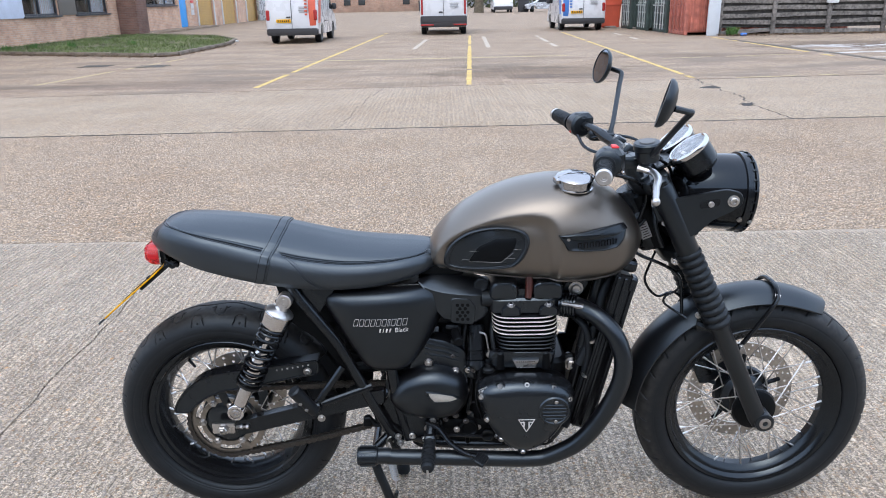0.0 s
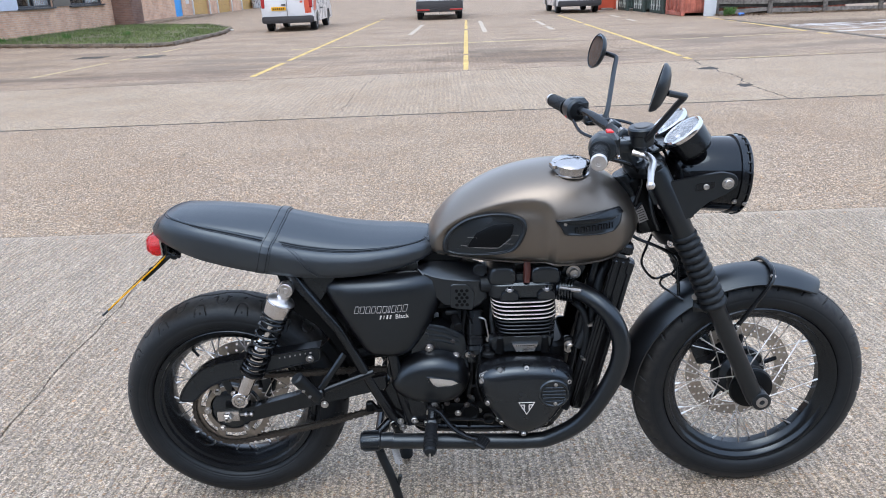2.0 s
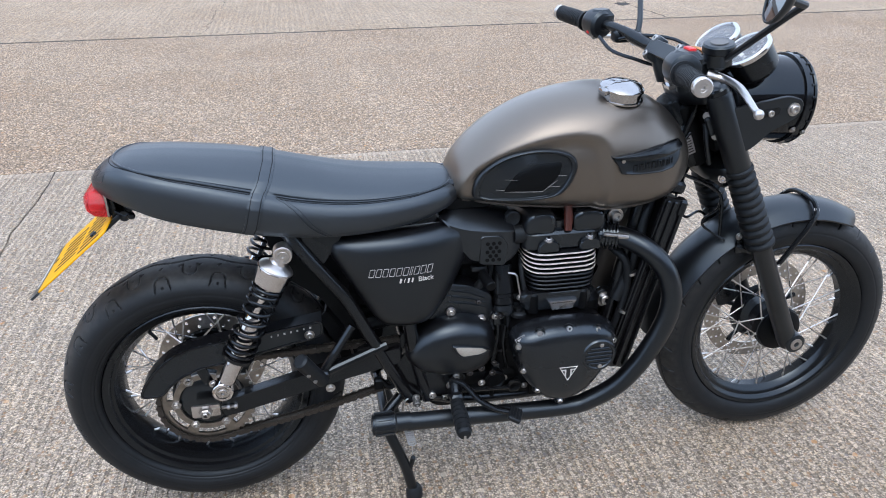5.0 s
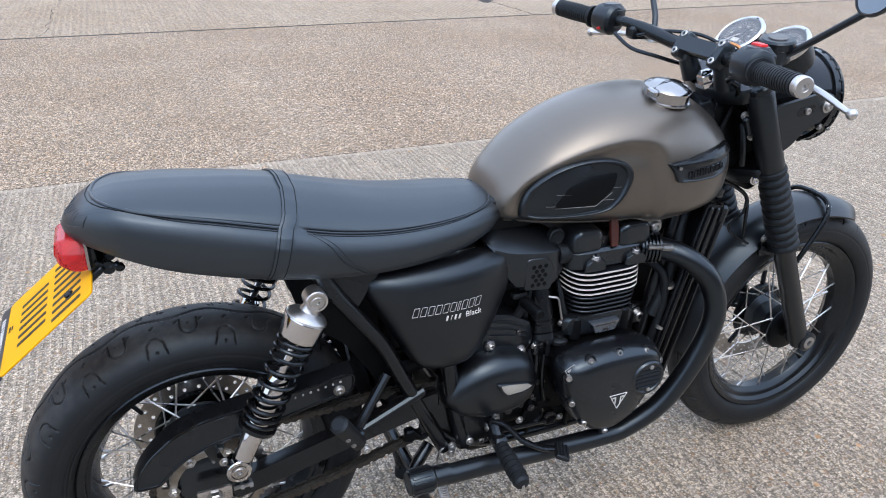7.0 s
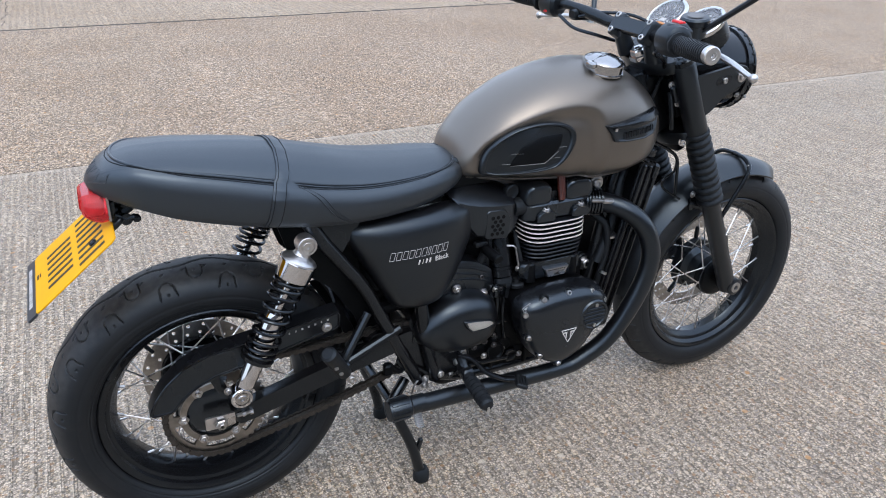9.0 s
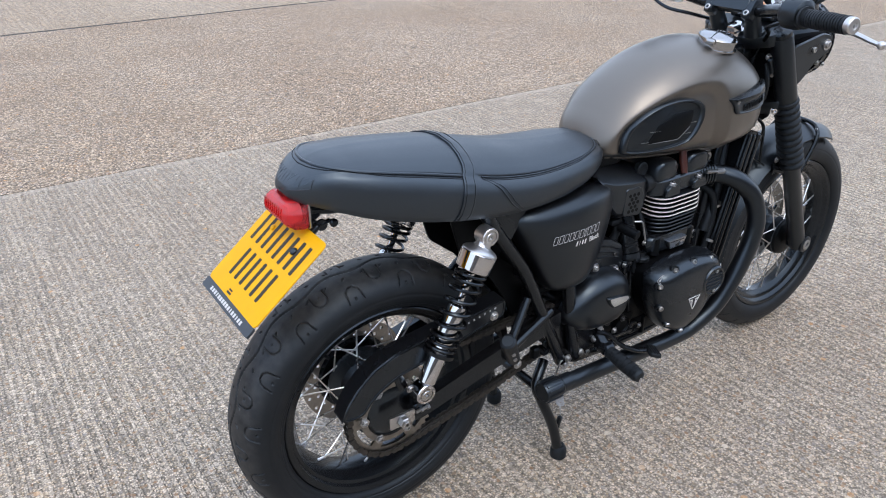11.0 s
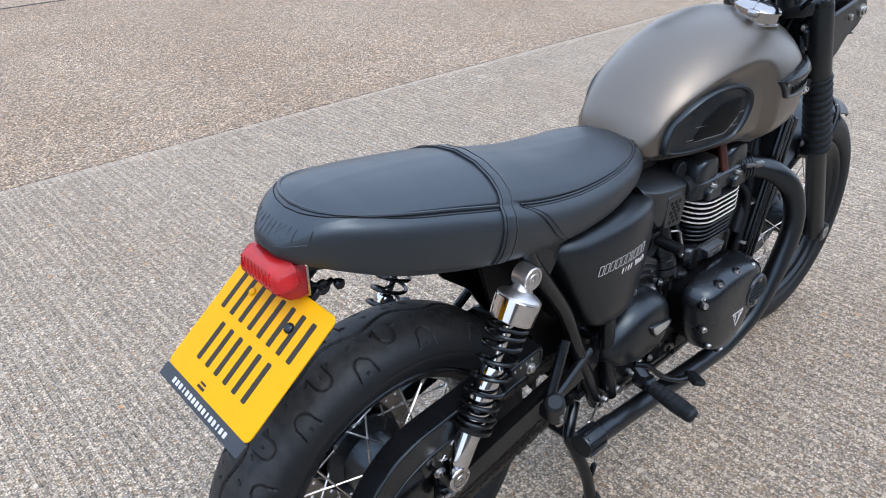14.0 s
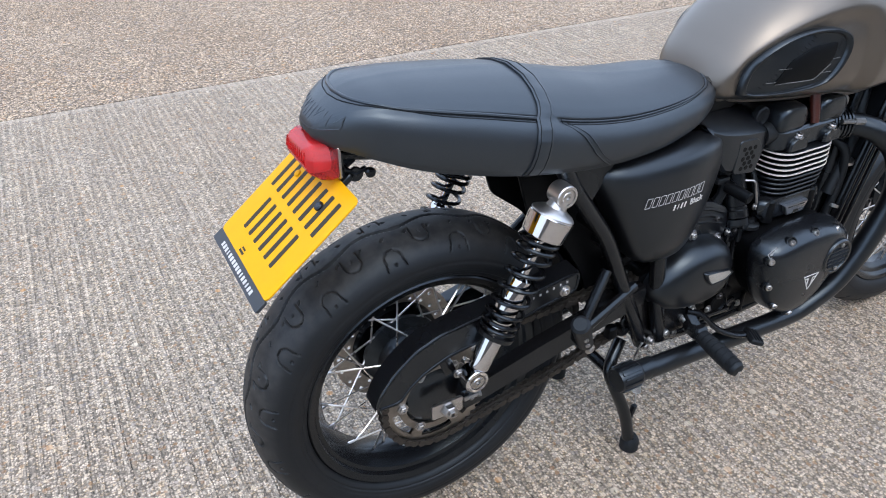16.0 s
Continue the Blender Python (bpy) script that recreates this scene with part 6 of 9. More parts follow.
cn = Vector((-0.86, 0, 0.51))
cm = Matrix((Vector((0.51, 0, 0.86)), Vector((0, 1, 0)), cn)).transposed().to_4x4()
for y in (-0.055, 0.055):
    gg.box(Vector((1.056, y, 1.060)), (0.060, 0.030, 0.034), 0.007, cm)
    gg.tube([(1.062, y, 1.056), (1.074, y * 0.95, 1.025), (1.088, y * 0.9, 0.995)], [0.019, 0.020, 0.022], 14)
gg.box((1.050, 0, 1.066), (0.034, 0.11, 0.020), 0.006, cm)
part("bar_clamp", gg, MATT, hbar)
gg = Geo()
for y in (-0.056, 0.056):
    for h_ in (-0.019, 0.019):
        gg.lathe(Vector((1.046, y, 1.067)) + Vector((0.51, 0, 0.86)) * h_, cn, [(0, 0.0075), (0.006, 0.0075), (0.007, 0.0065), (0.007, 0.004), (0.003, 0.0038)], 14)
part("clamp_bolts", gg, STEEL, hbar)
for s in (-1, 1):
    P0, P1 = (Vector((0.9375, -0.360, 1.081)), Vector((0.962, -0.250, 1.077))) if s < 0 else (Vector((0.9485, 0.386, 1.094)), Vector((0.976, 0.285, 1.088)))
    d = (P0 - P1).normalized()
    L = (P0 - P1).length
    gg = Geo()
    prof = [(-0.002, 0.0125), (-0.002, 0.0245), (0.004, 0.0245), (0.005, 0.0192)]
    for i in range(14):
        a = 0.008 + (L - 0.016) * i / 14
        b = 0.008 + (L - 0.016) * (i + 1) / 14
        bulge = 0.0188 + 0.0012 * math.sin(math.pi * i / 13)
        prof += [(a, bulge), (b - 0.0022, bulge + 0.0004), (b - 0.0018, bulge - 0.0014), (b - 0.0004, bulge - 0.0014)]
    prof += [(L - 0.006, 0.0195), (L, 0.0195), (L + 0.001, 0.012)]
    gg.lathe(P1, d, prof, 26)
    part("grip", gg, GRIP, hbar, "ribbed black rubber grip")
    gg = Geo()
    gg.lathe(P0, d, [(0, 0.011), (0.001, 0.018), (0.013, 0.018), (0.0155, 0.0155), (0.0155, 0.008), (0.0135, 0.0075), (0.0135, 0.004), (0.009, 0.0035)], 26)
    part("bar_end", gg, ALLOY, hbar, "round alloy bar end weight")
    # switch housing
    W = Vector((0.976, -0.218, 1.080)) if s < 0 else Vector((0.992, 0.250, 1.088))
    gg = Geo()
    gg.lathe(W - d * 0.027, d, [(0, 0.02), (0.002, 0.028), (0.010, 0.034), (0.040, 0.034), (0.052, 0.030), (0.057, 0.022)], 20)
    gg.box(W + Vector((0.006, 0, 0.004)), (0.064, 0.054, 0.060), 0.016, Matrix.Rotation(math.atan2(-d.x, d.y * s) * s, 4, "Z"))
    sw = part("switch_box", gg, MATT, hbar, "black switch housing")
    gg = Geo()
    if s < 0:
        gg.box(W + Vector((0.014, 0.008, 0.033)), (0.014, 0.026, 0.010), 0.003)
        gg.box(W + Vector((0.014, -0.004, 0.033)), (0.018, 0.008, 0.009), 0.003)
    else:
        gg.box(W + Vector((-0.024, -0.004, -0.016)), (0.010, 0.018, 0.012), 0.003)
    part("switch_button", gg, REDSW, sw, "red switch")
    gg = Geo()
    for k in range(3):
        gg.box(W + Vector((-0.022, s * (-0.014 + 0.014 * k), 0.008)), (0.010, 0.008, 0.010), 0.002)
    part("switch_button", gg, GRIP, sw)
    # lever: perch, blade and ball
    gg = Geo()
    gg.box((1.035, s * (0.160 if s < 0 else 0.185), 1.068), (0.06, 0.030, 0.028), 0.006)
    perch = part("lever_perch", gg, MATT, hbar)
    blade = [(1.058, s * 0.172, 1.056), (1.088, s * 0.192, 1.048), (1.084, s * 0.25, 1.046), (1.064, s * 0.31, 1.043), (1.050, s * 0.36, 1.035), (1.043, s * 0.386, 1.032)]
    gg = Geo()
    pts = spline(blade, 5)
    gg.tube(pts, [0.0135 - 0.0075 * (i / (len(pts) - 1)) ** 0.6 for i in range(len(pts))], 12, flat=0.75)
    gg.lathe(Vector(blade[-1]) - Vector((0, 0, 0.0095)), (0, 0, 1), [(0, 0.001)] + [(0.0095 - 0.0095 * math.cos(math.pi * k / 8), 0.0095 * math.sin(math.pi * k / 8)) for k in range(1, 8)] + [(0.019, 0.001)], 16)
    part("lever", gg, ALLOY, perch, "cast alloy hand lever with ball end")
    # mirror on a bent stem
    gg = Geo()
    if s < 0:
        stem = [(1.070, -0.170, 1.072), (1.082, -0.196, 1.090), (1.106, -0.335, 1.196), (1.112, -0.357, 1.212), (1.104, -0.365, 1.213), (1.066, -0.381, 1.224)]
    else:
        stem = [(1.064, 0.172, 1.076), (1.072, 0.182, 1.10), (1.108, 0.282, 1.200), (1.119, 0.306, 1.224), (1.113, 0.316, 1.228), (1.084, 0.350, 1.236)]
    rr_ = rounded(stem, 0.02, 4)[5:-5]
    gg.tube([Vector(stem[0]), *rr_, Vector(stem[-1])], 0.0068, 10)
    gg.lathe(Vector(stem[0]) - Vector((0, 0, 0.012)), (0.1, s * 0.3, 1), [(0, 0.010), (0.014, 0.010), (0.02, 0.008)], 6)
    mir = part("mirror", gg, MATT, hbar, "round black rear-view mirror on a bent stem")
    C = Vector((1.051, s * 0.373, 1.233)) if s < 0 else Vector((1.069, 0.347, 1.240))
    mn = Vector((-0.92, -s * (0.27 if s < 0 else 0.17), 0.27)).normalized()
    gg = Geo()
    gg.lathe(C, mn, [(-0.020, 0.004), (-0.019, 0.016), (-0.015, 0.032), (-0.008, 0.045), (0.0, 0.0505), (0.005, 0.0505), (0.006, 0.048), (0.003, 0.0475)], 40)
    part("mirror_shell", gg, MATT, mir)
    gg = Geo()
    gg.lathe(C + mn * 0.003, mn, [(-0.002, 0.0478), (0.001, 0.0478), (0.0014, 0.044)], 40)
    part("mirror_glass", gg, MIRROR, mir)
# brake fluid reservoir on the right
gg = Geo()
rv = Vector((-0.12, -0.10, 1)).normalized()
gg.lathe((1.080, -0.168, 1.068), rv, [(0, 0.020), (0.006, 0.027), (0.030, 0.029), (0.033, 0.032), (0.045, 0.032), (0.049, 0.029), (0.050, 0.004)], 32)
gg.box((1.062, -0.150, 1.070), (0.05, 0.05, 0.026), 0.006)
res = part("fluid_reservoir", gg, MATT, hbar, "black brake fluid reservoir", angle=28)
gg = Geo()
gg.lathe(Vector((1.080, -0.168, 1.068)) + rv * 0.0502, rv, [(0, 0.018), (0.0012, 0.017), (0.0014, 0.004)], 24)
part("reservoir_label", gg, DIMINK, res)
# cables and wires
gg = Geo()
for pts, r in ((((0.985, 0.20, 1.060), (1.0, 0.15, 1.035), (1.05, 0.10, 1.02), (1.13, 0.06, 0.99), (1.15, 0.04, 0.92), (1.12, 0.02, 0.85)), 0.0045),
               (((1.02, 0.165, 1.06), (1.06, 0.12, 1.075), (1.12, 0.05, 1.07), (1.16, 0.0, 1.02), (1.14, -0.03, 0.9), (1.06, -0.05, 0.82)), 0.004),
               (((0.985, -0.20, 1.058), (1.01, -0.14, 1.03), (1.08, -0.10, 1.0), (1.12, -0.055, 0.95), (1.11, -0.04, 0.88)), 0.005),
               (((1.05, -0.12, 1.075), (1.13, -0.09, 1.055), (1.19, -0.02, 1.0), (1.20, 0.03, 0.92), (1.21, 0.05, 0.83)), 0.0042),
               (((1.21, 0.05, 0.83), (1.17, 0.04, 0.73), (1.16, 0.04, 0.68), (1.20, 0.05, 0.63), (1.27, 0.08, 0.62), (1.36, 0.10, 0.46)), 0.0035),
               (((1.06, -0.05, 0.83), (1.115, -0.05, 0.790), (1.159, -0.05, 0.770), (1.197, -0.05, 0.750), (1.226, -0.05, 0.722), (1.236, -0.05, 0.66), (1.24, -0.05, 0.62)), 0.0045),
               (((1.226, -0.05, 0.722), (1.222, -0.05, 0.690), (1.192, -0.05, 0.671), (1.190, -0.05, 0.652), (1.218, -0.05, 0.630), (1.25, -0.06, 0.61)), 0.0032)):
    gg.tube(spline(pts, 6), r, 8)
part("control_cables", gg, PAINT, bike, "black control cables")
gg = Geo()
gg.tube(spline([(1.10, 0.02, 1.062), (1.12, -0.015, 1.070), (1.135, -0.03, 1.062), (1.128, -0.045, 1.055)], 5), 0.004, 6)
part("copper_tag", gg, COPPER, bike)
gg = Geo()
fl = Matrix.Translation((1.128, -0.0365, 0.852)) @ Matrix.Rotation(radians(-22), 4, "Y")
gg.box(fl.to_translation(), (0.026, 0.002, 0.046), 0.0008, fl.to_3x3().to_4x4())
label_ = part("frame_label", gg, GREYINK, bike, "small grey printed label")
gg = Geo()
for k in range(6):
    gg.box(fl @ Vector((0, -0.0012, -0.017 + 0.0068 * k)), (0.020 - 0.003 * (k % 3), 0.0006, 0.0022), 0.0001, fl.to_3x3().to_4x4())
part("label_print", gg, INK, label_)

# ---- engine ----

def plan_block(g6, x0, x1, y1, z0, z1, r=0.03, bevel=0.004):
    o = rounded([(x0, -y1), (x1, -y1), (x1, y1), (x0, y1)], r, 6)
    return g6.slab(o, z0, z1, lambda u, v, d: Vector((u, v, d)), bevel)


gg = Geo()
plan_block(gg, 0.66, 0.93, 0.102, 0.285, 0.515, 0.04, 0.012)
engine = part("engine", gg, DARK, bike, "black parallel-twin engine with bright-edged fins")
gg = Geo()
plan_block(gg, 0.46, 0.66, 0.094, 0.32, 0.50, 0.04, 0.012)
part("gearbox", gg, DARK, engine)
gg = Geo()
plan_block(gg, 0.56, 0.66, 0.085, 0.49, 0.56, 0.03, 0.012)
part("gearbox_lid", gg, DARK, engine)
gg = Geo()
plan_block(gg, 0.738, 0.874, 0.106, 0.50, 0.69, 0.04, 0.004)
part("cylinder_block", gg, DARK, engine)
fin_hot = Geo()
plan_block(fin_hot, -0.080, 0.090, 0.134, -0.0020, 0.0020, 0.052, 0.0008)
fin_mesh = fin_hot.mesh("cooling_fin", CASE)
edge = Geo()
o = rounded([(-0.0805, -0.1345), (0.0905, -0.1345), (0.0905, 0.1345), (-0.0805, 0.1345)], 0.0525, 6)
edge.prism(o, [(-0.0015, 1.0), (-0.0015, 1.004), (0.0015, 1.004), (0.0015, 1.0)], lambda u, v, d: Vector((u, v, d)))
edge_mesh = edge.mesh("bright_fin_edge", MILLED)
for i in range(12):
    z = 0.652 - i * 0.0116
    k = 1.0 if i < 5 else 1.0 - 0.014 * (i - 4)
    m_ = Matrix.Translation((0.806 + 0.001 * i, 0, z)) @ Matrix.Diagonal((k, k, 1, 1))
    piece("cooling_fin", fin_mesh, engine, m_)
    if i < 5:
        piece("bright_fin_edge", edge_mesh, engine, m_)
gg = Geo()
for x in (0.748, 0.868):
    gg.lathe((x, -0.116, 0.50), (0, 0, 1), [(0, 0.014), (0.045, 0.012), (0.05, 0.008)], 14)
part("cylinder_studs", gg, DARK, engine)
# head and rocker cover, in two lobes with a plug between
gg = Geo()
plan_block(gg, 0.718, 0.902, 0.120, 0.655, 0.700, 0.035, 0.006)
for x0, x1 in ((0.718, 0.797), (0.826, 0.912)):
    o = rounded([(x0, 0.692), (x1, 0.692), (x1 - 0.002, 0.732), (x1 - 0.018, 0.748), (x0 + 0.016, 0.748), (x0 + 0.002, 0.732)], 0.018, 5)
    gg.prism(o, [(-0.10, 1.0), (0.094, 1.0), (0.106, 0.975), (0.114, 0.91), (0.1185, 0.80), (0.1205, 0.6), (0.121, 0.3)], right)
gg.slab(rounded([(0.75, 0.692), (0.88, 0.692), (0.88, 0.722), (0.75, 0.722)], 0.01, 3), -0.105, 0.105, right, 0.006)
cover = part("rocker_cover", gg, CASE, engine, "black rocker cover")
gg = Geo()
for x in (0.774, 0.871):
    o = rounded([(x - 0.026, 0.655), (x + 0.026, 0.655), (x + 0.023, 0.675), (x + 0.010, 0.683), (x - 0.010, 0.683), (x - 0.023, 0.675)], 0.005, 3)
    gg.slab(o, 0.105, 0.130, right, 0.004)
part("head_lug", gg, CASE, engine)
gg = Geo()
for x in (0.774, 0.871):
    gg.bolt((x, -0.120, 0.682), (0, -0.25, 1), 0.0075, 0.008)
part("head_bolts", gg, STEEL, engine)
gg = Geo()
gg.tube([(0.822, -0.098, 0.757), (0.822, -0.106, 0.725), (0.819, -0.117, 0.70)], [0.009, 0.0105, 0.008], 12)
part("plug_cap", gg, RUST, engine, "brown-red plug cap")
# capacity badge
gg = Geo()
gg.slab([(0.780, 0.530), (0.849, 0.530), (0.839, 0.508), (0.790, 0.508)], 0.122, 0.1335, right, 0.002)
bad = part("engine_badge", gg, ALLOY, engine, "bright engine badge")
letters("badge_number", "900", 0.0105, Matrix.Translation((0.8145, -0.1340, 0.5135)) @ Matrix.Rotation(radians(90), 4, "X"), INK, bad)
gg = Geo()
for i in range(9):
    gg.box((0.791 + i * 0.0056, -0.1338, 0.5262), (0.0036, 0.0006, 0.0026), 0.0001)
part("badge_print", gg, INK, bad)
gg = Geo()
o = rounded([(0.715, 0.552), (0.895, 0.552), (0.885, 0.500), (0.72, 0.505)], 0.02, 4)
gg.slab(o, 0.095, 0.124, right, 0.008)
part("crankcase_top", gg, CASE, engine)
# clutch cover
o = [tuple(p) for p in spline([(0.690, 0.474), (0.715, 0.490), (0.765, 0.499), (0.82, 0.500), (0.87, 0.495), (0.908, 0.480), (0.926, 0.456), (0.925, 0.42), (0.906, 0.382), (0.878, 0.340), (0.843, 0.311), (0.806, 0.300), (0.768, 0.310), (0.735, 0.340), (0.708, 0.385), (0.690, 0.440)], 4, True)]
o = [(0.810 + (x - 0.806) * 1.05, 0.399 + (z - 0.405) * 1.07) for x, z in o]
gg = Geo()
gg.prism(o, [(0.138, 0.97), (0.143, 1.012), (0.152, 1.016), (0.161, 1.004), (0.175, 0.98), (0.188, 0.945), (0.197, 0.89), (0.2045, 0.79), (0.2095, 0.62), (0.2120, 0.4), (0.2128, 0.1)], right)
case_side = Geo()
case_side.prism(o, [(0.090, 0.93), (0.120, 0.95), (0.141, 0.96)], right)
part("crankcase_side", case_side, DARK, engine)
cl = part("clutch_cover", gg, CASE, engine, "matt black rounded clutch cover", angle=50)
gg = Geo()
holes = Geo()
for x, z in ((0.742, 0.489), (0.811, 0.492), (0.880, 0.482), (0.694, 0.458), (0.922, 0.448), (0.709, 0.391), (0.746, 0.331), (0.862, 0.325), (0.804, 0.292)):
    out_n = Vector((x - 0.806, 0, z - 0.41)).normalized() * 0.55 + Vector((0, -1, 0))
    out_n.normalize()
    c_ = Vector((x, -0.1935, z))
    holes.lathe(c_ - out_n * 0.012, out_n, [(0, 0.0125), (0.010, 0.0125), (0.0118, 0.0118), (0.0115, 0.0102), (0.005, 0.0098)], 20)
    gg.lathe(c_ - out_n * 0.008, out_n, [(0, 0.0070), (0.0105, 0.0070), (0.0120, 0.0060), (0.0120, 0.0034), (0.008, 0.0032)], 14)
part("cover_bolts", gg, STEEL, cl)
part("bolt_bosses", holes, CASE, cl)
CL2 = Vector((0.881, -0.199, 0.423))
gg = Geo()
gg.lathe(CL2, (0, -1, 0), [(0, 0.042), (0.012, 0.042), (0.016, 0.039), (0.016, 0.034), (0.0135, 0.032), (0.0135, 0.004)], 40)
for i in range(5):
    z = -0.02 + i * 0.010
    h_ = math.sqrt(0.030 ** 2 - z * z)
    gg.tube([CL2 + Vector((-h_, -0.0145, z)), CL2 + Vector((h_, -0.0145, z))], 0.0022, 6)
rc = part("clutch_cap", gg, CASE, cl, "round ribbed black cap")
gg = Geo()
for z in (0.028, -0.028):
    gg.bolt(CL2 + Vector((0.004, -0.013, z)), (0, -1, 0), 0.005, 0.004, False)
part("cap_bolts", gg, STEEL, rc)
# triangular emblem drawn as plain outlines
gg = Geo()
tri = [(0.789, 0.401), (0.831, 0.401), (0.810, 0.365)]
for a, b in zip(tri, tri[1:] + tri[:1]):
    gg.tube([(a[0], -0.2131, a[1]), (b[0], -0.2131, b[1])], 0.0011, 5)
for x in (0.8035, 0.8165):
    gg.box((x, -0.2132, 0.386), (0.0035, 0.001, 0.017), 0.0003)
    gg.box((x + (0.004 if x > 0.81 else -0.004), -0.2132, 0.3935), (0.010, 0.001, 0.003), 0.0003)
part("cover_emblem", gg, PALE, cl, "small pale triangular emblem")
gg = Geo()
sm = Matrix.Translation((0.700, -0.1885, 0.474)) @ Matrix.Rotation(radians(-28), 4, "Y") @ Matrix.Rotation(radians(-22), 4, "X")
for w, h_, dx, dz in ((0.024, 0.0014, 0, 0.0055), (0.024, 0.0014, 0, -0.0055), (0.0014, 0.0124, 0.0115, 0), (0.0014, 0.0124, -0.0115, 0), (0.010, 0.005, -0.003, 0), (0.003, 0.006, 0.007, 0)):
    gg.box(sm @ Vector((dx, 0, dz)), (w, 0.001, h_), 0.0003, sm.to_3x3().to_4x4())
part("cover_sticker", gg, GREYINK, cl, "small pale outlined sticker")
# sprocket cover with a small mesh window
o = [tuple(p) for p in spline([(0.447, 0.416), (0.463, 0.456), (0.502, 0.489), (0.553, 0.504), (0.603, 0.501), (0.643, 0.479), (0.662, 0.442), (0.661, 0.405), (0.641, 0.372), (0.598, 0.356), (0.535, 0.357), (0.475, 0.376)], 5, True)]
gg = Geo()
gg.prism(o, [(0.085, 1.01), (0.104, 1.0), (0.118, 0.975), (0.130, 0.93), (0.140, 0.86), (0.148, 0.76), (0.154, 0.62), (0.1575, 0.45), (0.159, 0.25), (0.1595, 0.08)], right)
sc = part("sprocket_cover", gg, MATT, engine, "matt black bulbous sprocket cover", angle=50)
gg = Geo()
o = rounded([(0.556, 0.4545), (0.583, 0.4515), (0.617, 0.443), (0.633, 0.431), (0.612, 0.4265), (0.573, 0.428), (0.562, 0.440)], 0.0045, 3)


def bowed(u, v, d):
    """On the cover's bulging face, which falls away forwards."""
    return right(u, v, d + 0.0040 - 1.9 * max(0.0, u - 0.565) ** 2 - 1.2 * max(0.0, v - 0.43) ** 2)


gg.prism(o, [(0.135, 1.30), (0.1575, 1.27), (0.1612, 1.20), (0.1622, 1.12), (0.1618, 1.05), (0.1598, 1.01)], bowed)
part("window_rim", gg, MATT, sc, angle=50)
gg = Geo()
gg.prism(o, [(0.140, 1.0), (0.1604, 1.0), (0.1606, 0.97)], bowed)
part("mesh_window", gg, MESHGREY, sc, "grey mesh insert")
gg = Geo()
o = rounded([(0.50, 0.48), (0.655, 0.455), (0.665, 0.49), (0.655, 0.545), (0.60, 0.575), (0.545, 0.585), (0.52, 0.55)], 0.014, 3)
gg.prism(o, [(0.05, 1), (0.088, 1), (0.096, 0.96), (0.099, 0.85), (0.1, 0.5)], right)
for k in range(3):
    gg.tube([(0.548, -0.096, 0.538 + 0.016 * k), (0.600, -0.098, 0.530 + 0.014 * k), (0.640, -0.096, 0.515 + 0.012 * k)], 0.0045, 8)
part("gearbox_cover", gg, CASE, engine)
gg = Geo()
steel = Geo()
for x, z in ((0.557, 0.512), (0.629, 0.485)):
    gg.lathe((x, -0.094, z), (0, -1, 0), [(0, 0.0125), (0.010, 0.0125), (0.012, 0.010), (0.012, 0.004)], 20)
    steel.bolt((x, -0.1045, z), (0, -1, 0), 0.0068, 0.007)
gg.bolt((0.622, -0.098, 0.53), (0, -1, 0), 0.0055, 0.007)
steel.bolt((0.630, -0.122, 0.318), (0, -1, 0), 0.006, 0.006)
for x, z in ((0.474, 0.272), (0.50, 0.318), (0.513, 0.335), (0.527, 0.298)):
    steel.bolt((x, -0.112, z), (0, -1, 0), 0.0072, 0.008)
part("gearbox_bolts", steel, STEEL, engine)
for x, z in ((0.655, 0.345), (0.60, 0.352), (0.628, 0.362)):
    gg.bolt((x, -0.124, z), (0, -1, 0), 0.0055, 0.006)
part("gearbox_bolts", gg, BLACKBOLT, engine)
gg = Geo()
gg.lathe((0.664, -0.100, 0.318), (0, -1, 0), [(0, 0.026), (0.02, 0.026), (0.022, 0.022), (0.018, 0.018), (0.018, 0.004)], 24)
gg.lathe((0.63, -0.10, 0.60), (0.15, -1, -0.1), [(0, 0.012), (0.05, 0.012), (0.052, 0.010)], 14)
gg.box((0.655, -0.092, 0.322), (0.13, 0.03, 0.034), 0.008)
part("lower_case", gg, DARK, engine)
# pipes, plugs and brackets packed between the two covers
gg = Geo()
for pts, rr in ((((0.668, -0.09, 0.50), (0.672, -0.10, 0.455), (0.668, -0.104, 0.41), (0.660, -0.10, 0.36)), 0.0065), (((0.690, -0.10, 0.46), (0.684, -0.108, 0.42), (0.690, -0.106, 0.37), (0.70, -0.10, 0.33)), 0.005), (((0.65, -0.09, 0.40), (0.672, -0.10, 0.39), (0.695, -0.104, 0.395)), 0.006)):
    gg.tube(spline(pts, 4), rr, 8)
part("control_cables", gg, PAINT, engine)
gg = Geo()
gg.box((0.672, -0.098, 0.478), (0.026, 0.018, 0.03), 0.004)
gg.box((0.668, -0.098, 0.345), (0.022, 0.02, 0.034), 0.005)
gg.box((0.692, -0.098, 0.435), (0.016, 0.016, 0.022), 0.004)
part("engine_mount", gg, CASE, engine)
gg = Geo()
for x, z in ((0.675, 0.492), (0.664, 0.36), (0.699, 0.452), (0.682, 0.322), (0.66, 0.43)):
    gg.bolt((x, -0.106, z), (0, -1, 0), 0.0045, 0.006)
part("gearbox_bolts", gg, BLACKBOLT, engine)
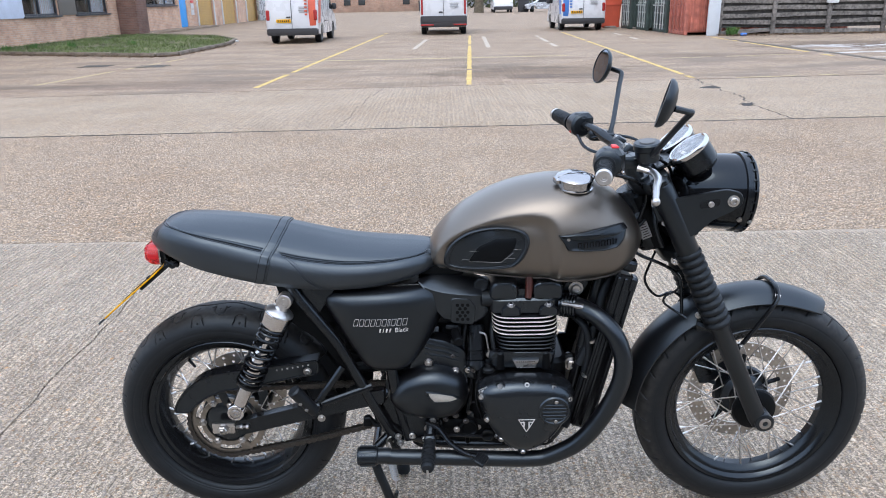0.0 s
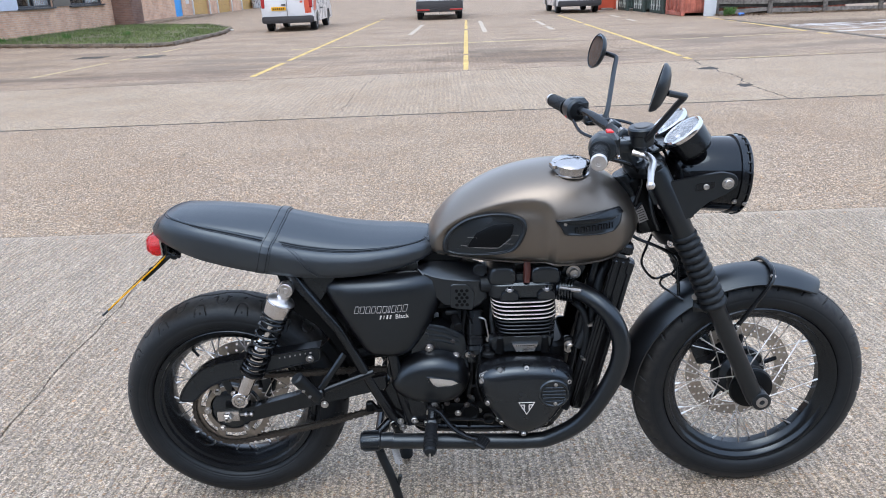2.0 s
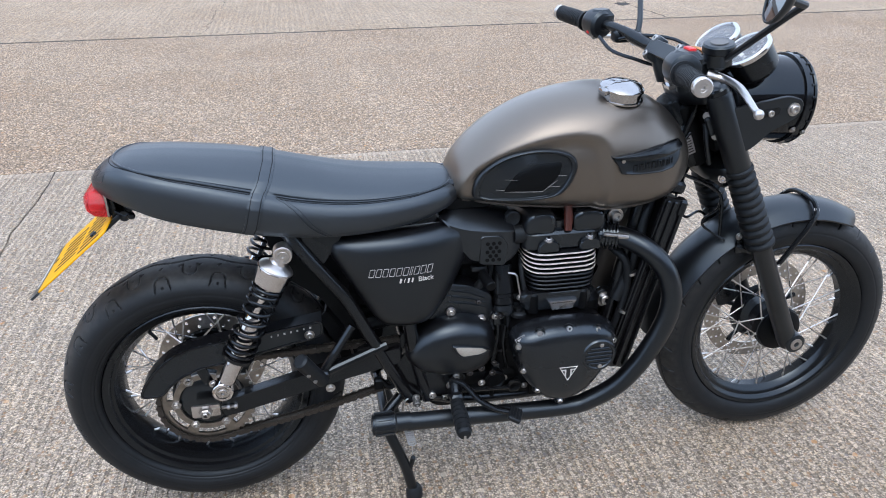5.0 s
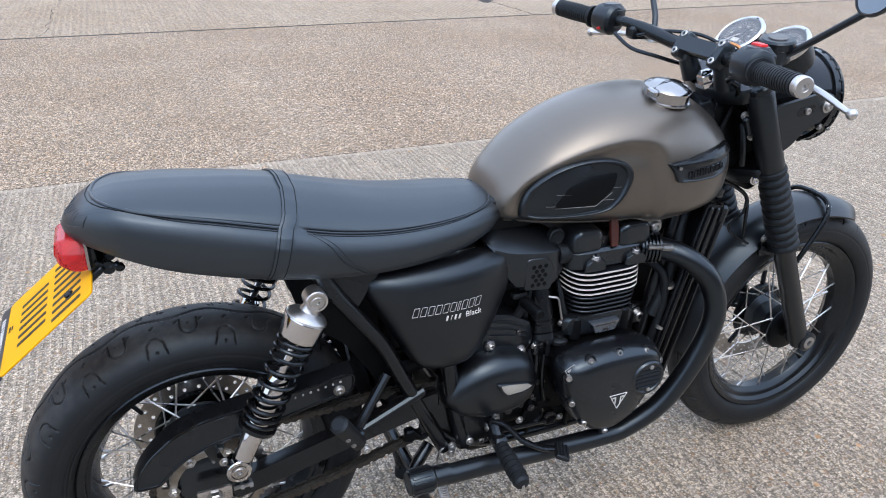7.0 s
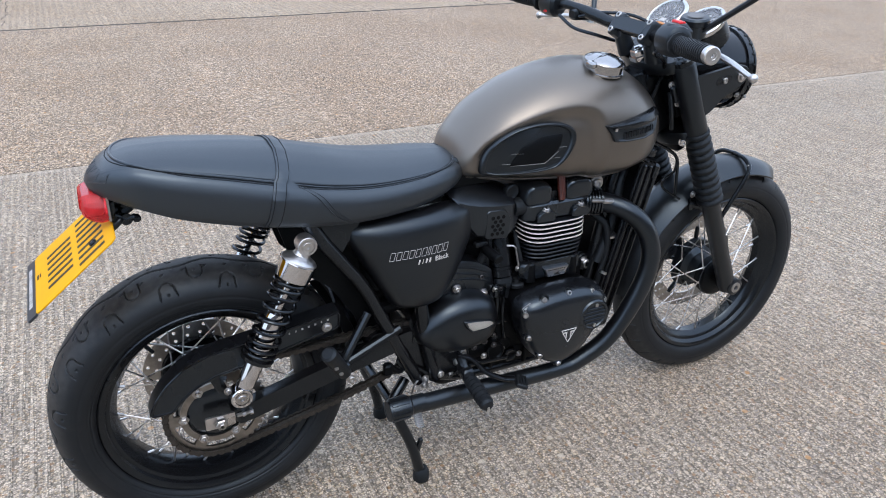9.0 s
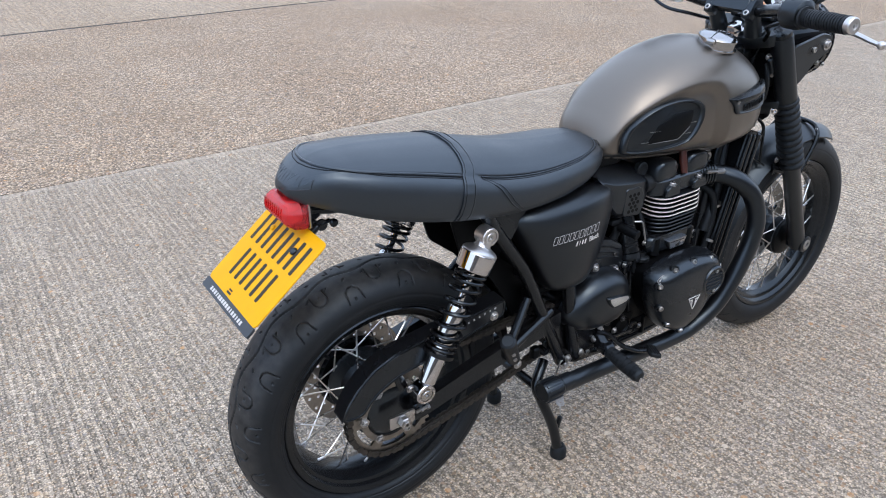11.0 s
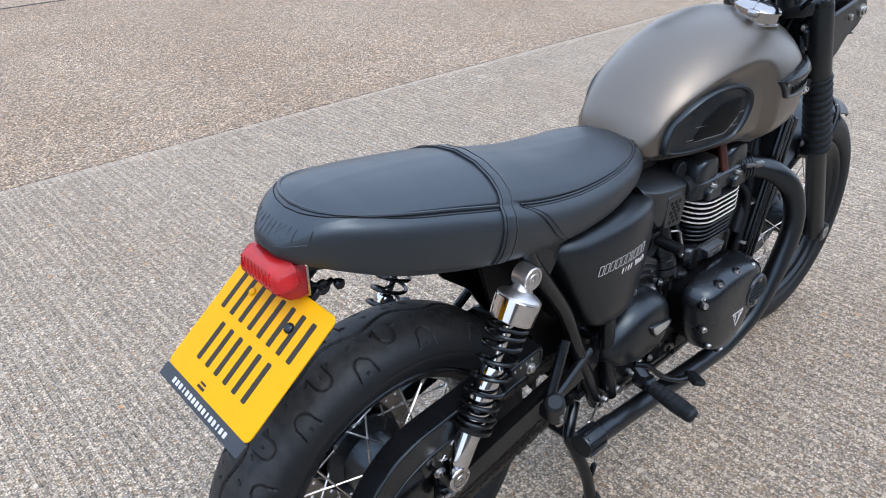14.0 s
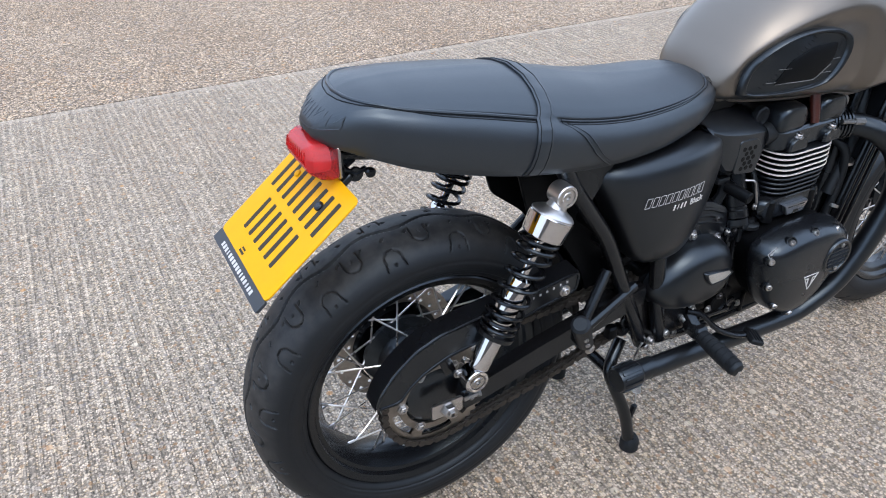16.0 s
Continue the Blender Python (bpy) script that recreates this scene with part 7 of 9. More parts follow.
# sump, with the linkages that hang in front of it
gg = Geo()
plan_block(gg, 0.505, 0.905, 0.104, 0.246, 0.315, 0.03, 0.010)
for x in (0.56, 0.66, 0.76):
    gg.box((x, -0.104, 0.280), (0.012, 0.012, 0.055), 0.003)
part("sump", gg, DARK, engine)
gg = Geo()
gg.tube(spline([(0.50, -0.115, 0.318), (0.56, -0.122, 0.305), (0.62, -0.122, 0.300), (0.70, -0.118, 0.292)], 5), 0.0055, 8)
gg.tube(spline([(0.45, -0.108, 0.33), (0.49, -0.118, 0.300), (0.54, -0.118, 0.288), (0.58, -0.112, 0.29)], 5), 0.007, 8)
gg.lathe((0.505, -0.105, 0.322), (0, -1, 0), [(0, 0.019), (0.016, 0.019), (0.018, 0.015), (0.018, 0.004)], 20)
gg.lathe((0.575, -0.105, 0.335), (0, -1, 0), [(0, 0.016), (0.014, 0.016), (0.016, 0.012), (0.016, 0.004)], 20)
gg.lathe((0.715, -0.102, 0.290), (0, -1, 0), [(0, 0.020), (0.010, 0.020), (0.012, 0.016), (0.010, 0.012), (0.010, 0.003)], 6)
part("gear_linkage", gg, PAINT, engine)
for x, z, b_ in ((0.505, 0.322, 0.006), (0.575, 0.335, 0.0055), (0.540, 0.289, 0.006), (0.69, 0.315, 0.005), (0.742, 0.285, 0.0055)):
    gg = Geo()
    gg.bolt((x, -0.121 if x < 0.6 else -0.108, z), (0, -1, 0), b_, 0.006)
    part("sump_bolt", gg, STEEL, engine)
# starter motor
gg = Geo()
SA, SB = Vector((0.684, -0.060, 0.606)), Vector((0.685, -0.094, 0.512))
su = (SB - SA).normalized()
gg.lathe(SA, su, [(0, 0.022), (0.004, 0.0255), (0.070, 0.0255), (0.073, 0.0235), (0.079, 0.0235), (0.081, 0.0255), (0.096, 0.0255)], 36)
st = part("starter_motor", gg, PAINT, engine, "shiny black starter motor", angle=30)
gg = Geo()
gg.lathe(SA + su * 0.099, su, [(0, 0.0255), (0.012, 0.0255), (0.018, 0.021), (0.021, 0.009), (0.022, 0.003)], 28)
gg.lathe(SB + Vector((0.002, -0.010, -0.010)), (0.1, -1, 0.2), [(0, 0.010), (0.016, 0.010), (0.018, 0.007)], 16)
gg.box(SB + Vector((0.0, 0.004, -0.022)), (0.05, 0.03, 0.016), 0.004)
part("starter_cap", gg, CASE, st)
gg = Geo()
for p in ((0.719, -0.106, 0.535), (0.663, -0.100, 0.487), (0.677, -0.100, 0.486), (0.690, -0.104, 0.508)):
    gg.bolt(p, (0, -1, 0), 0.0055, 0.007)
part("starter_bolts", gg, STEEL, st)
gg = Geo()
gg.tube([(0.694, -0.088, 0.592), (0.707, -0.098, 0.593), (0.711, -0.101, 0.589), (0.719, -0.110, 0.540)], 0.0026, 6)
part("dip_rod", gg, STEEL, engine)
# castings, hoses and plugs that fill the space behind the cylinders
gg = Geo()
plan_block(gg, 0.585, 0.745, 0.052, 0.48, 0.70, 0.02, 0.008)
plan_block(gg, 0.66, 0.745, 0.078, 0.40, 0.525, 0.02, 0.008)
part("rear_casting", gg, DARK, engine)
gg = Geo()
for pts, rr in ((((0.63, -0.06, 0.64), (0.636, -0.085, 0.60), (0.628, -0.088, 0.57), (0.615, -0.08, 0.55)), 0.010), (((0.655, -0.05, 0.645), (0.658, -0.07, 0.61), (0.650, -0.075, 0.55), (0.652, -0.085, 0.50), (0.658, -0.10, 0.45)), 0.006), (((0.730, -0.06, 0.62), (0.728, -0.085, 0.58), (0.733, -0.10, 0.53), (0.722, -0.105, 0.48)), 0.0065)):
    gg.tube(spline(pts, 5), rr, 10)
gg.box((0.622, -0.09, 0.612), (0.034, 0.016, 0.012), 0.003)
gg.box((0.652, -0.075, 0.615), (0.022, 0.012, 0.010), 0.003)
part("breather_hose", gg, GRIP, engine)
# throttle body cover: a wedge pointed backwards, folded along its upper edge, with a perforated plate
gg = Geo()
rings = []
for x, z0, zr, z1, y1 in ((0.536, 0.738, 0.742, 0.745, 0.100), (0.552, 0.716, 0.734, 0.750, 0.106), (0.575, 0.670, 0.726, 0.752, 0.110), (0.600, 0.640, 0.720, 0.752, 0.112), (0.640, 0.630, 0.714, 0.748, 0.112), (0.682, 0.628, 0.710, 0.738, 0.110), (0.698, 0.634, 0.708, 0.732, 0.104), (0.716, 0.648, 0.704, 0.720, 0.094)):
    o = [(0.03, z0 + 0.004), (y1 - 0.006, z0), (y1, z0 + 0.006), (y1 + 0.003, (z0 + zr) / 2), (y1 + 0.001, zr - 0.003), (y1 - 0.003, zr + 0.001), (y1 - 0.045, z1 - 0.003), (y1 - 0.052, z1), (0.03, z1)]
    rings.append([(x, -p[0], p[1]) for p in o])
gg.rings(rings)
thr = part("throttle_cover", gg, CASE, engine, "black throttle body cover with round holes", angle=28)
gg = Geo()
o = rounded([(0.618, 0.634), (0.678, 0.626), (0.684, 0.676), (0.668, 0.700), (0.620, 0.702)], 0.008, 3)
gg.slab(o, 0.100, 0.1155, right, 0.002)
part("perforated_plate", gg, CASE, thr)
# dark discs laid on the plate paint the shade inside its holes
gg = Geo()
for r_ in range(5):
    for c_ in range(3 if r_ % 2 == 0 else 2):
        gg.lathe((0.636 + 0.0135 * c_ + (0.0067 if r_ % 2 else 0), -0.1152, 0.643 + 0.0100 * r_), (0, -1, 0), [(0, 0.0048), (0.0008, 0.0046)], 12)
part("hole_discs", gg, DARK, thr)
gg = Geo()
gg.lathe((0.699, -0.076, 0.727), (0, -1, 0), [(0, 0.018), (0.012, 0.018), (0.014, 0.015), (0.012, 0.011), (0.012, 0.003)], 22)
gg.tube([(0.70, -0.09, 0.69), (0.73, -0.09, 0.69)], 0.022, 14)
part("intake_cap", gg, GRIP, engine)
gg = Geo()
gg.tube(spline([(0.693, -0.098, 0.522), (0.694, -0.104, 0.50), (0.694, -0.106, 0.46)], 4), 0.0055, 10)
gg.lathe((0.718, -0.105, 0.488), (0, 0, 1), [(0, 0.020), (0.008, 0.020), (0.011, 0.016), (0.012, 0.010), (0.02, 0.009)], 18)
part("breather_hose", gg, GRIP, engine)
gg = Geo()
for x, z, b in ((0.948, 0.708, 0.013), (0.944, 0.488, 0.013)):
    gg.bolt((x, -0.072, z), (0, -1, 0), b, 0.014)
part("engine_mount_bolts", gg, STEEL, engine)
gg = Geo()
for z in (0.708, 0.488):
    gg.slab(rounded([(0.90, z - 0.03), (0.965, z - 0.022), (0.985, z + 0.02), (0.93, z + 0.03)], 0.012, 3), 0.058, 0.070, right, 0.003)
    gg.slab(rounded([(0.90, z - 0.03), (0.965, z - 0.022), (0.985, z + 0.02), (0.93, z + 0.03)], 0.012, 3), -0.070, -0.058, right, 0.003)
part("engine_mount", gg, PAINT, engine)

# ---- radiator ----
rq = Matrix.Rotation(radians(13), 4, "Y")
RC = Vector((1.018, 0, 0.540))
gg = Geo()
gg.box(RC, (0.034, 0.23, 0.44), 0.006, rq)
rad = part("radiator", gg, DARK, bike, "tall narrow black radiator")
for s in (-1, 1):
    gg = Geo()
    gg.box(RC + Vector((0, s * 0.120, 0)), (0.060, 0.012, 0.45), 0.005, rq)
    for dx in (-0.020, -0.002, 0.021):
        gg.box(RC + rq @ Vector((dx, s * 0.128, 0)), (0.010, 0.008, 0.44), 0.003, rq)
    part("radiator_shroud", gg, PAINT, rad)
gg = Geo()
gg.box(RC + rq @ Vector((0.020, -0.114, 0.205)), (0.020, 0.036, 0.042), 0.006, rq)
gg.box(RC + rq @ Vector((0.006, -0.08, 0.245)), (0.040, 0.06, 0.03), 0.010, rq)
part("radiator_cap", gg, PAINT, rad)
fin_r = Geo()
fin_r.box((0, 0, 0), (0.004, 0.21, 0.003), 0.0008)
fin_r = fin_r.mesh("radiator_fin", PAINT)
for i in range(36):
    piece("radiator_fin", fin_r, rad, Matrix.Translation(RC + rq @ Vector((0.0185, 0, -0.19 + i * 0.0107))) @ rq)
gg = Geo()
for pts, rr in ((((1.045, -0.06, 0.735), (1.020, -0.075, 0.700), (1.005, -0.09, 0.63), (0.985, -0.095, 0.56), (0.96, -0.10, 0.50)), 0.013), (((0.945, -0.07, 0.63), (0.975, -0.10, 0.60), (0.982, -0.105, 0.53), (0.966, -0.105, 0.44), (0.945, -0.10, 0.36)), 0.010), (((0.955, -0.06, 0.40), (0.948, -0.09, 0.35), (0.925, -0.10, 0.31)), 0.014)):
    gg.tube(spline(pts, 6), rr, 12)
part("radiator_hose", gg, GRIP, rad, "black rubber coolant hose")
for p, d in (((0.99, -0.105, 0.575), (0.3, 0, -1)), ((0.977, -0.113, 0.47), (0.3, 0, 1))):
    gg = Geo()
    gg.lathe(p, d, [(0, 0.0128), (0.007, 0.0128)], 20)
    part("hose_clip", gg, STEEL, rad)

# ---- exhaust ----
for s in (-1, 1):
    path = spline([(0.905, s * 0.080, 0.668), (0.952, s * 0.105, 0.669), (0.999, s * 0.145, 0.652), (1.041, s * 0.173, 0.604), (1.057, s * 0.187, 0.528), (1.031, s * 0.188, 0.434), (0.966, s * 0.183, 0.325), (0.889, s * 0.173, 0.268), (0.82, s * 0.168, 0.252), (0.62, s * 0.163, 0.255), (0.44, s * 0.160, 0.260)], 8)
    gg = Geo()
    gg.tube(path, [0.0238 - 0.0028 * smooth01((i - 40) / 30) for i in range(len(path))], 22)
    ex = part("exhaust_pipe", gg, MATT, bike, "matt black exhaust pipe")
    gg = Geo()
    prof = [(0, 0.018), (0.0, 0.0235), (0.003, 0.025), (0.052, 0.025), (0.056, 0.022)]
    E0 = Vector((0.361, s * 0.159, 0.262))
    gg.lathe(E0, (1, 0, 0), prof + [(0.09, 0.0215)], 28)
    gg.lathe(E0 + Vector((-0.001, 0, 0)), (1, 0, 0), [(0, 0.0235), (0.0, 0.018), (0.04, 0.017)], 28, caps=False)
    tip = part("exhaust_tip", gg, MATT, ex, "ribbed black exhaust tip")
    gg = Geo()
    for i in range(12):
        a = 2 * math.pi * i / 12
        gg.box(E0 + Vector((0.027, 0.0258 * math.cos(a), 0.0258 * math.sin(a))), (0.044, 0.005, 0.0075), 0.0015, Matrix.Rotation(a, 4, "X"))
    part("tip_ribs", gg, MATT, tip)
    gg = Geo()
    prof = []
    for i in range(6):
        prof += [(0.0076 * i, 0.026), (0.0076 * i + 0.0004, 0.033), (0.0076 * i + 0.0044, 0.033), (0.0076 * i + 0.0048, 0.026)]
    gg.lathe((0.908, s * 0.083, 0.668), (1, s * 0.4, 0), prof, 24)
    part("exhaust_collar", gg, CASE, ex, "finned black exhaust collar")
    gg = Geo()
    gg.tube([(0.905, s * 0.118, 0.685), (0.955, s * 0.128, 0.680)], 0.005, 8)
    gg.lathe((0.935, s * 0.125, 0.682), (1, s * 0.2, -0.1), [(0, 0.0075), (0.024, 0.0075), (0.026, 0.005)], 8)
    part("exhaust_sensor", gg, STEEL, ex)

# ---- foot controls ----
for s in (-1, 1):
    gg = Geo()
    gg.box((0.558, s * 0.160, 0.318), (0.03, 0.046, 0.03), 0.006)
    gg.tube(spline([(0.562, s * 0.11, 0.350), (0.560, s * 0.14, 0.335), (0.556, s * 0.184, 0.307)], 4), 0.013, 10)
    peg = part("foot_peg", gg, PAINT, bike, "folding foot peg with rubber pad")
    gg = Geo()
    d = Vector((-0.004, s * 0.122, -0.014))
    m_ = d.to_track_quat("X", "Z").to_matrix().to_4x4()
    base = Vector((0.556, s * 0.180, 0.316))
    prof = [(0, 0.010), (0.002, 0.0125)]
    for i in range(7):
        a = 0.004 + 0.0135 * i
        w = 0.0140 + 0.0042 * math.sin(math.pi * min(1.0, (a + 0.01) / 0.13))
        prof += [(a, w), (a + 0.0118, w + 0.0006), (a + 0.0122, w - 0.0008), (a + 0.0133, w - 0.0008)]
    prof += [(0.100, 0.0165), (0.106, 0.0135), (0.109, 0.006)]
    gg.lathe(base - d * 0.02, d.normalized(), prof, 20)
    part("peg_rubber", gg, GRIP, peg)
    gg = Geo()
    gg.lathe(Vector((0.556, s * 0.180, 0.316)) + d * 0.86, (0, 0, -1), [(0.0, 0.003), (0.022, 0.0028)], 8)
    part("peg_feeler", gg, ALLOY, peg)
gg = Geo()
for p, b in (((0.508, -0.125, 0.305), 0.011), ((0.552, -0.130, 0.328), 0.009), ((0.565, -0.132, 0.352), 0.008), ((0.535, -0.132, 0.375), 0.010), ((0.47, -0.125, 0.30), 0.008)):
    gg.bolt(p, (0, -1, 0), b * 0.8, 0.010)
part("footrest_bolts", gg, STEEL, bike)
gg = Geo()
gg.box((0.535, -0.12, 0.345), (0.10, 0.02, 0.09), 0.01)
part("footrest_plate", gg, PAINT, bike)
gg = Geo()
gg.tube(spline([(0.550, -0.135, 0.352), (0.580, -0.150, 0.340), (0.612, -0.168, 0.305), (0.650, -0.184, 0.285), (0.685, -0.192, 0.277)], 5), 0.0085, 10, flat=0.7)
ped = part("brake_pedal", gg, PAINT, bike, "black rear brake pedal")
gg = Geo()
pm = Matrix.Rotation(radians(-25), 4, "Z") @ Matrix.Rotation(radians(20), 4, "Y")
gg.box((0.692, -0.203, 0.275), (0.032, 0.044, 0.012), 0.004, pm)
for i in range(4):
    gg.box(Vector((0.692, -0.203, 0.281)) + pm @ Vector((-0.011 + 0.0075 * i, 0, 0.001)), (0.003, 0.04, 0.004), 0.001, pm)
part("pedal_pad", gg, GRIP, ped)
# pillion pegs folded up, on their triangular stays
for s in (-1, 1):
    gg = Geo()
    gg.tube([(0.33, s * 0.122, 0.515), (0.262, s * 0.148, 0.425)], 0.010, 10)
    gg.tube([(0.405, s * 0.122, 0.455), (0.262, s * 0.148, 0.415)], 0.010, 10)
    gg.box((0.258, s * 0.155, 0.415), (0.028, 0.03, 0.03), 0.005)
    stay = part("pillion_stay", gg, PAINT, bike)
    gg = Geo()
    A, B = Vector((0.258, s * 0.170, 0.408)), Vector((0.207, s * 0.205, 0.500))
    gg.lathe(A, B - A, [(0, 0.010), (0.004, 0.015), (0.09, 0.0175), (0.098, 0.017), (0.102, 0.012)], 20)
    pp = part("pillion_peg", gg, GRIP, stay, "folded black pillion foot peg")
    gg = Geo()
    for t in (0.3, 0.55):
        gg.bolt(A.lerp(B, t) + Vector((-0.002, s * 0.014, -0.006)), (-0.2, s, -0.3), 0.0045, 0.004, False)
    gg.bolt((0.272, s * 0.168, 0.388), (0, s, 0), 0.007, 0.006)
    part("peg_screws", gg, STEEL, pp)
# centre stand
gg = Geo()
for s in (-1, 1):
    gg.tube(spline([(0.44, s * 0.075, 0.275), (0.398, s * 0.10, 0.235), (0.406, s * 0.114, 0.19), (0.427, s * 0.124, 0.135), (0.443, s * 0.130, 0.085), (0.457, s * 0.134, 0.02)], 6), 0.0132, 14)
gg.tube([(0.40, -0.10, 0.225), (0.40, 0.10, 0.225)], 0.012, 10)
gg.box((0.453, -0.130, 0.098), (0.012, 0.012, 0.06), 0.004, Matrix.Rotation(radians(15), 4, "Y"))
stand = part("centre_stand", gg, PAINT, bike, "black tubular centre stand")
for s in (-1, 1):
    gg = Geo()
    gg.lathe((0.460, s * 0.135, 0.0), (0, 0, 1), [(0, 0.018), (0.002, 0.021), (0.022, 0.021), (0.030, 0.018), (0.036, 0.014)], 20)
    part("stand_foot", gg, GRIP, stand, "round black rubber foot")
gg = Geo()
c0, c1 = Vector((0.441, -0.122, 0.250)), Vector((0.458, -0.128, 0.165))
gg.tube([c0.lerp(c1, i / 144) + Vector((0.0092 * math.cos(i / 144 * 13 * 2 * math.pi), 0.0092 * math.sin(i / 144 * 13 * 2 * math.pi), 0)) for i in range(145)], 0.0020, 6)
gg.tube(spline([c0, c0 + Vector((-0.004, -0.004, 0.02)), c0 + Vector((0.0, -0.008, 0.045)), c0 + Vector((0.012, -0.004, 0.05)), c0 + Vector((0.014, 0, 0.03))], 4), 0.0022, 6)
gg.tube([c1, c1 + Vector((0.0, -0.004, -0.03))], 0.002, 6)
part("stand_spring", gg, STEEL, stand, "small steel return spring")
# small linkages low behind the engine
gg = Geo()
gg.tube(spline([(0.39, -0.10, 0.345), (0.41, -0.105, 0.325), (0.43, -0.105, 0.335), (0.45, -0.10, 0.32)], 4), 0.007, 8)
gg.box((0.385, -0.10, 0.335), (0.022, 0.02, 0.03), 0.004)
gg.tube([(0.36, -0.08, 0.49), (0.48, -0.07, 0.50)], 0.018, 10)
part("chain_roller", gg, DARK, bike)


# the near slab falls gently away from the walk; the bike stands on it, leaning a little
bike.location = (0.72, 0.0, 2.665 * FALL + 0.004)
bike.rotation_euler = (radians(0.4), 0, 0)


# ---- yard markings ----
def line_on_ground(name, a, b, wide, mat, label, z=0.004, worn=0.03, seed=1):
    """A painted line: short lengths with ragged edges, some worn away."""
    r = random.Random(seed)
    A, B = Vector((a[0], a[1], 0)), Vector((b[0], b[1], 0))
    d = (B - A).normalized()
    side = Vector((-d.y, d.x, 0))
    L = (B - A).length
    g7 = Geo()
    t = 0.0
    while t < L:
        step = r.uniform(0.25, 0.8)
        e = min(L, t + step)
        if r.random() > worn:
            w0, w1 = (wide / 2 * r.uniform(0.8, 1.05) for _ in range(2))
            p, q_ = A + d * t, A + d * (e - r.uniform(0.0, 0.04))
            top = [p - side * w0, q_ - side * w1, q_ + side * w0, p + side * w1]
            g7.rings([[v + Vector((0, 0, 0.0005)) for v in top], [v + Vector((0, 0, z)) for v in top]])
        t = e
    return tagged(part(name, g7, mat), label, "road marking", "yard lines", "structure")


FADED = material("faded_yellow_line", (0.40, 0.325, 0.185), 0.88, vary=0.3, grain=20, stain=5)
FADEW = material("faded_white_line", (0.375, 0.325, 0.265), 0.85, vary=0.25, grain=20, stain=5)
line_on_ground("bay_line", (-2.80, 11.75), (-2.00, 33.6), 0.11, YELLOW, "worn yellow bay line painted on concrete", worn=0.03, seed=1)
line_on_ground("bay_line", (1.05, 11.65), (1.70, 30.3), 0.11, YELLOW, "worn yellow bay line painted on concrete", worn=0.03, seed=2)
line_on_ground("bay_line", (5.19, 12.1), (5.72, 31.5), 0.11, YELLOW, "worn yellow bay line painted on concrete", worn=0.03, seed=3)
line_on_ground("bay_line", (-7.40, 12.9), (-6.65, 19.6), 0.10, FADED, "faded yellow bay line on concrete", worn=0.10, seed=4)
line_on_ground("bay_line", (9.95, 16.5), (10.12, 25.6), 0.12, YELLOW, "worn yellow edge line on concrete", worn=0.10, seed=5)
line_on_ground("bay_line", (-3.2, 17.75), (4.4, 18.1), 0.14, FADED, "faded yellow cross line on concrete", worn=0.10, seed=6)
line_on_ground("bay_line", (5.9, 16.6), (9.6, 17.2), 0.10, FADED, "faded yellow cross line on concrete", worn=0.10, seed=8)
line_on_ground("bay_line", (5.96, 11.97), (7.93, 12.21), 0.08, FADED, "faded yellow cross line on concrete", worn=0.35, seed=14)
line_on_ground("bay_line", (-0.32, 21.8), (-0.05, 27.5), 0.16, FADEW, "faded white bay line on concrete", worn=0.10, seed=9)
line_on_ground("bay_line", (2.0, 22.0), (2.2, 29.0), 0.16, FADEW, "faded white bay line on concrete", worn=0.10, seed=10)
line_on_ground("bay_line", (4.1, 22.0), (4.3, 29.0), 0.16, FADEW, "faded white bay line on concrete", worn=0.10, seed=11)
line_on_ground("bay_line", (7.4, 25.0), (7.6, 30.0), 0.16, FADEW, "faded white bay line on concrete", worn=0.10, seed=12)
SPILL = material("white_spill", (0.46, 0.45, 0.44), 0.7, vary=0.35, grain=9)


def patch(name, c, rx, ry, mat, label, seed, z=0.0025):
    r = random.Random(seed)
    k = 40
    ph = [r.uniform(0, 6.28) for _ in range(4)]
    o = []
    for i in range(k):
        a = 2 * math.pi * i / k
        w = 1 + 0.22 * math.sin(2 * a + ph[0]) + 0.16 * math.sin(3 * a + ph[1]) + 0.12 * math.sin(5 * a + ph[2]) + 0.1 * math.sin(9 * a + ph[3])
        o.append((c[0] + rx * w * math.cos(a), c[1] + ry * w * math.sin(a)))
    g7 = Geo()
    g7.rings([[(x, y, 0.0003) for x, y in o], [(x, y, z) for x, y in o]])
    return tagged(part(name, g7, mat), label, "stain", "yard stains", "structure")


# pale dried streaks, drawn out across the fall of the yard
r = random.Random(5)
g7 = Geo()
for k in range(46):
    cx, cy = r.uniform(10.6, 14.6), r.uniform(15.9, 21.2)
    if cx < 10.4 + 0.1 * (21.5 - cy):
        continue
    rx, ry, ph = r.uniform(0.15, 0.8), r.uniform(0.02, 0.085), r.uniform(0, 6.28)
    o = []
    for i in range(18):
        a = 2 * math.pi * i / 18
        w = 1 + 0.30 * math.sin(2 * a + ph) + 0.25 * math.sin(5 * a + 2 * ph)
        o.append((cx + rx * w * math.cos(a), cy + ry * w * math.sin(a) + 0.15 * rx * math.cos(a)))
    g7.rings([[(x, y, 0.0003) for x, y in o], [(x, y, 0.0035 + 0.00002 * k) for x, y in o]])
tagged(part("spill", g7, SPILL), "dried whitish streaks of a spill on concrete", "stain", "yard stains", "structure")
for c, rx, ry, k in (((5.01, 10.57), 0.13, 0.20, 21), ((4.80, 8.50), 0.10, 0.13, 22), ((-8.6, 11.75), 0.32, 0.10, 23)):
    patch("stain", c, rx, ry, JOINT, "dark crumbled spot in cracked concrete", k)
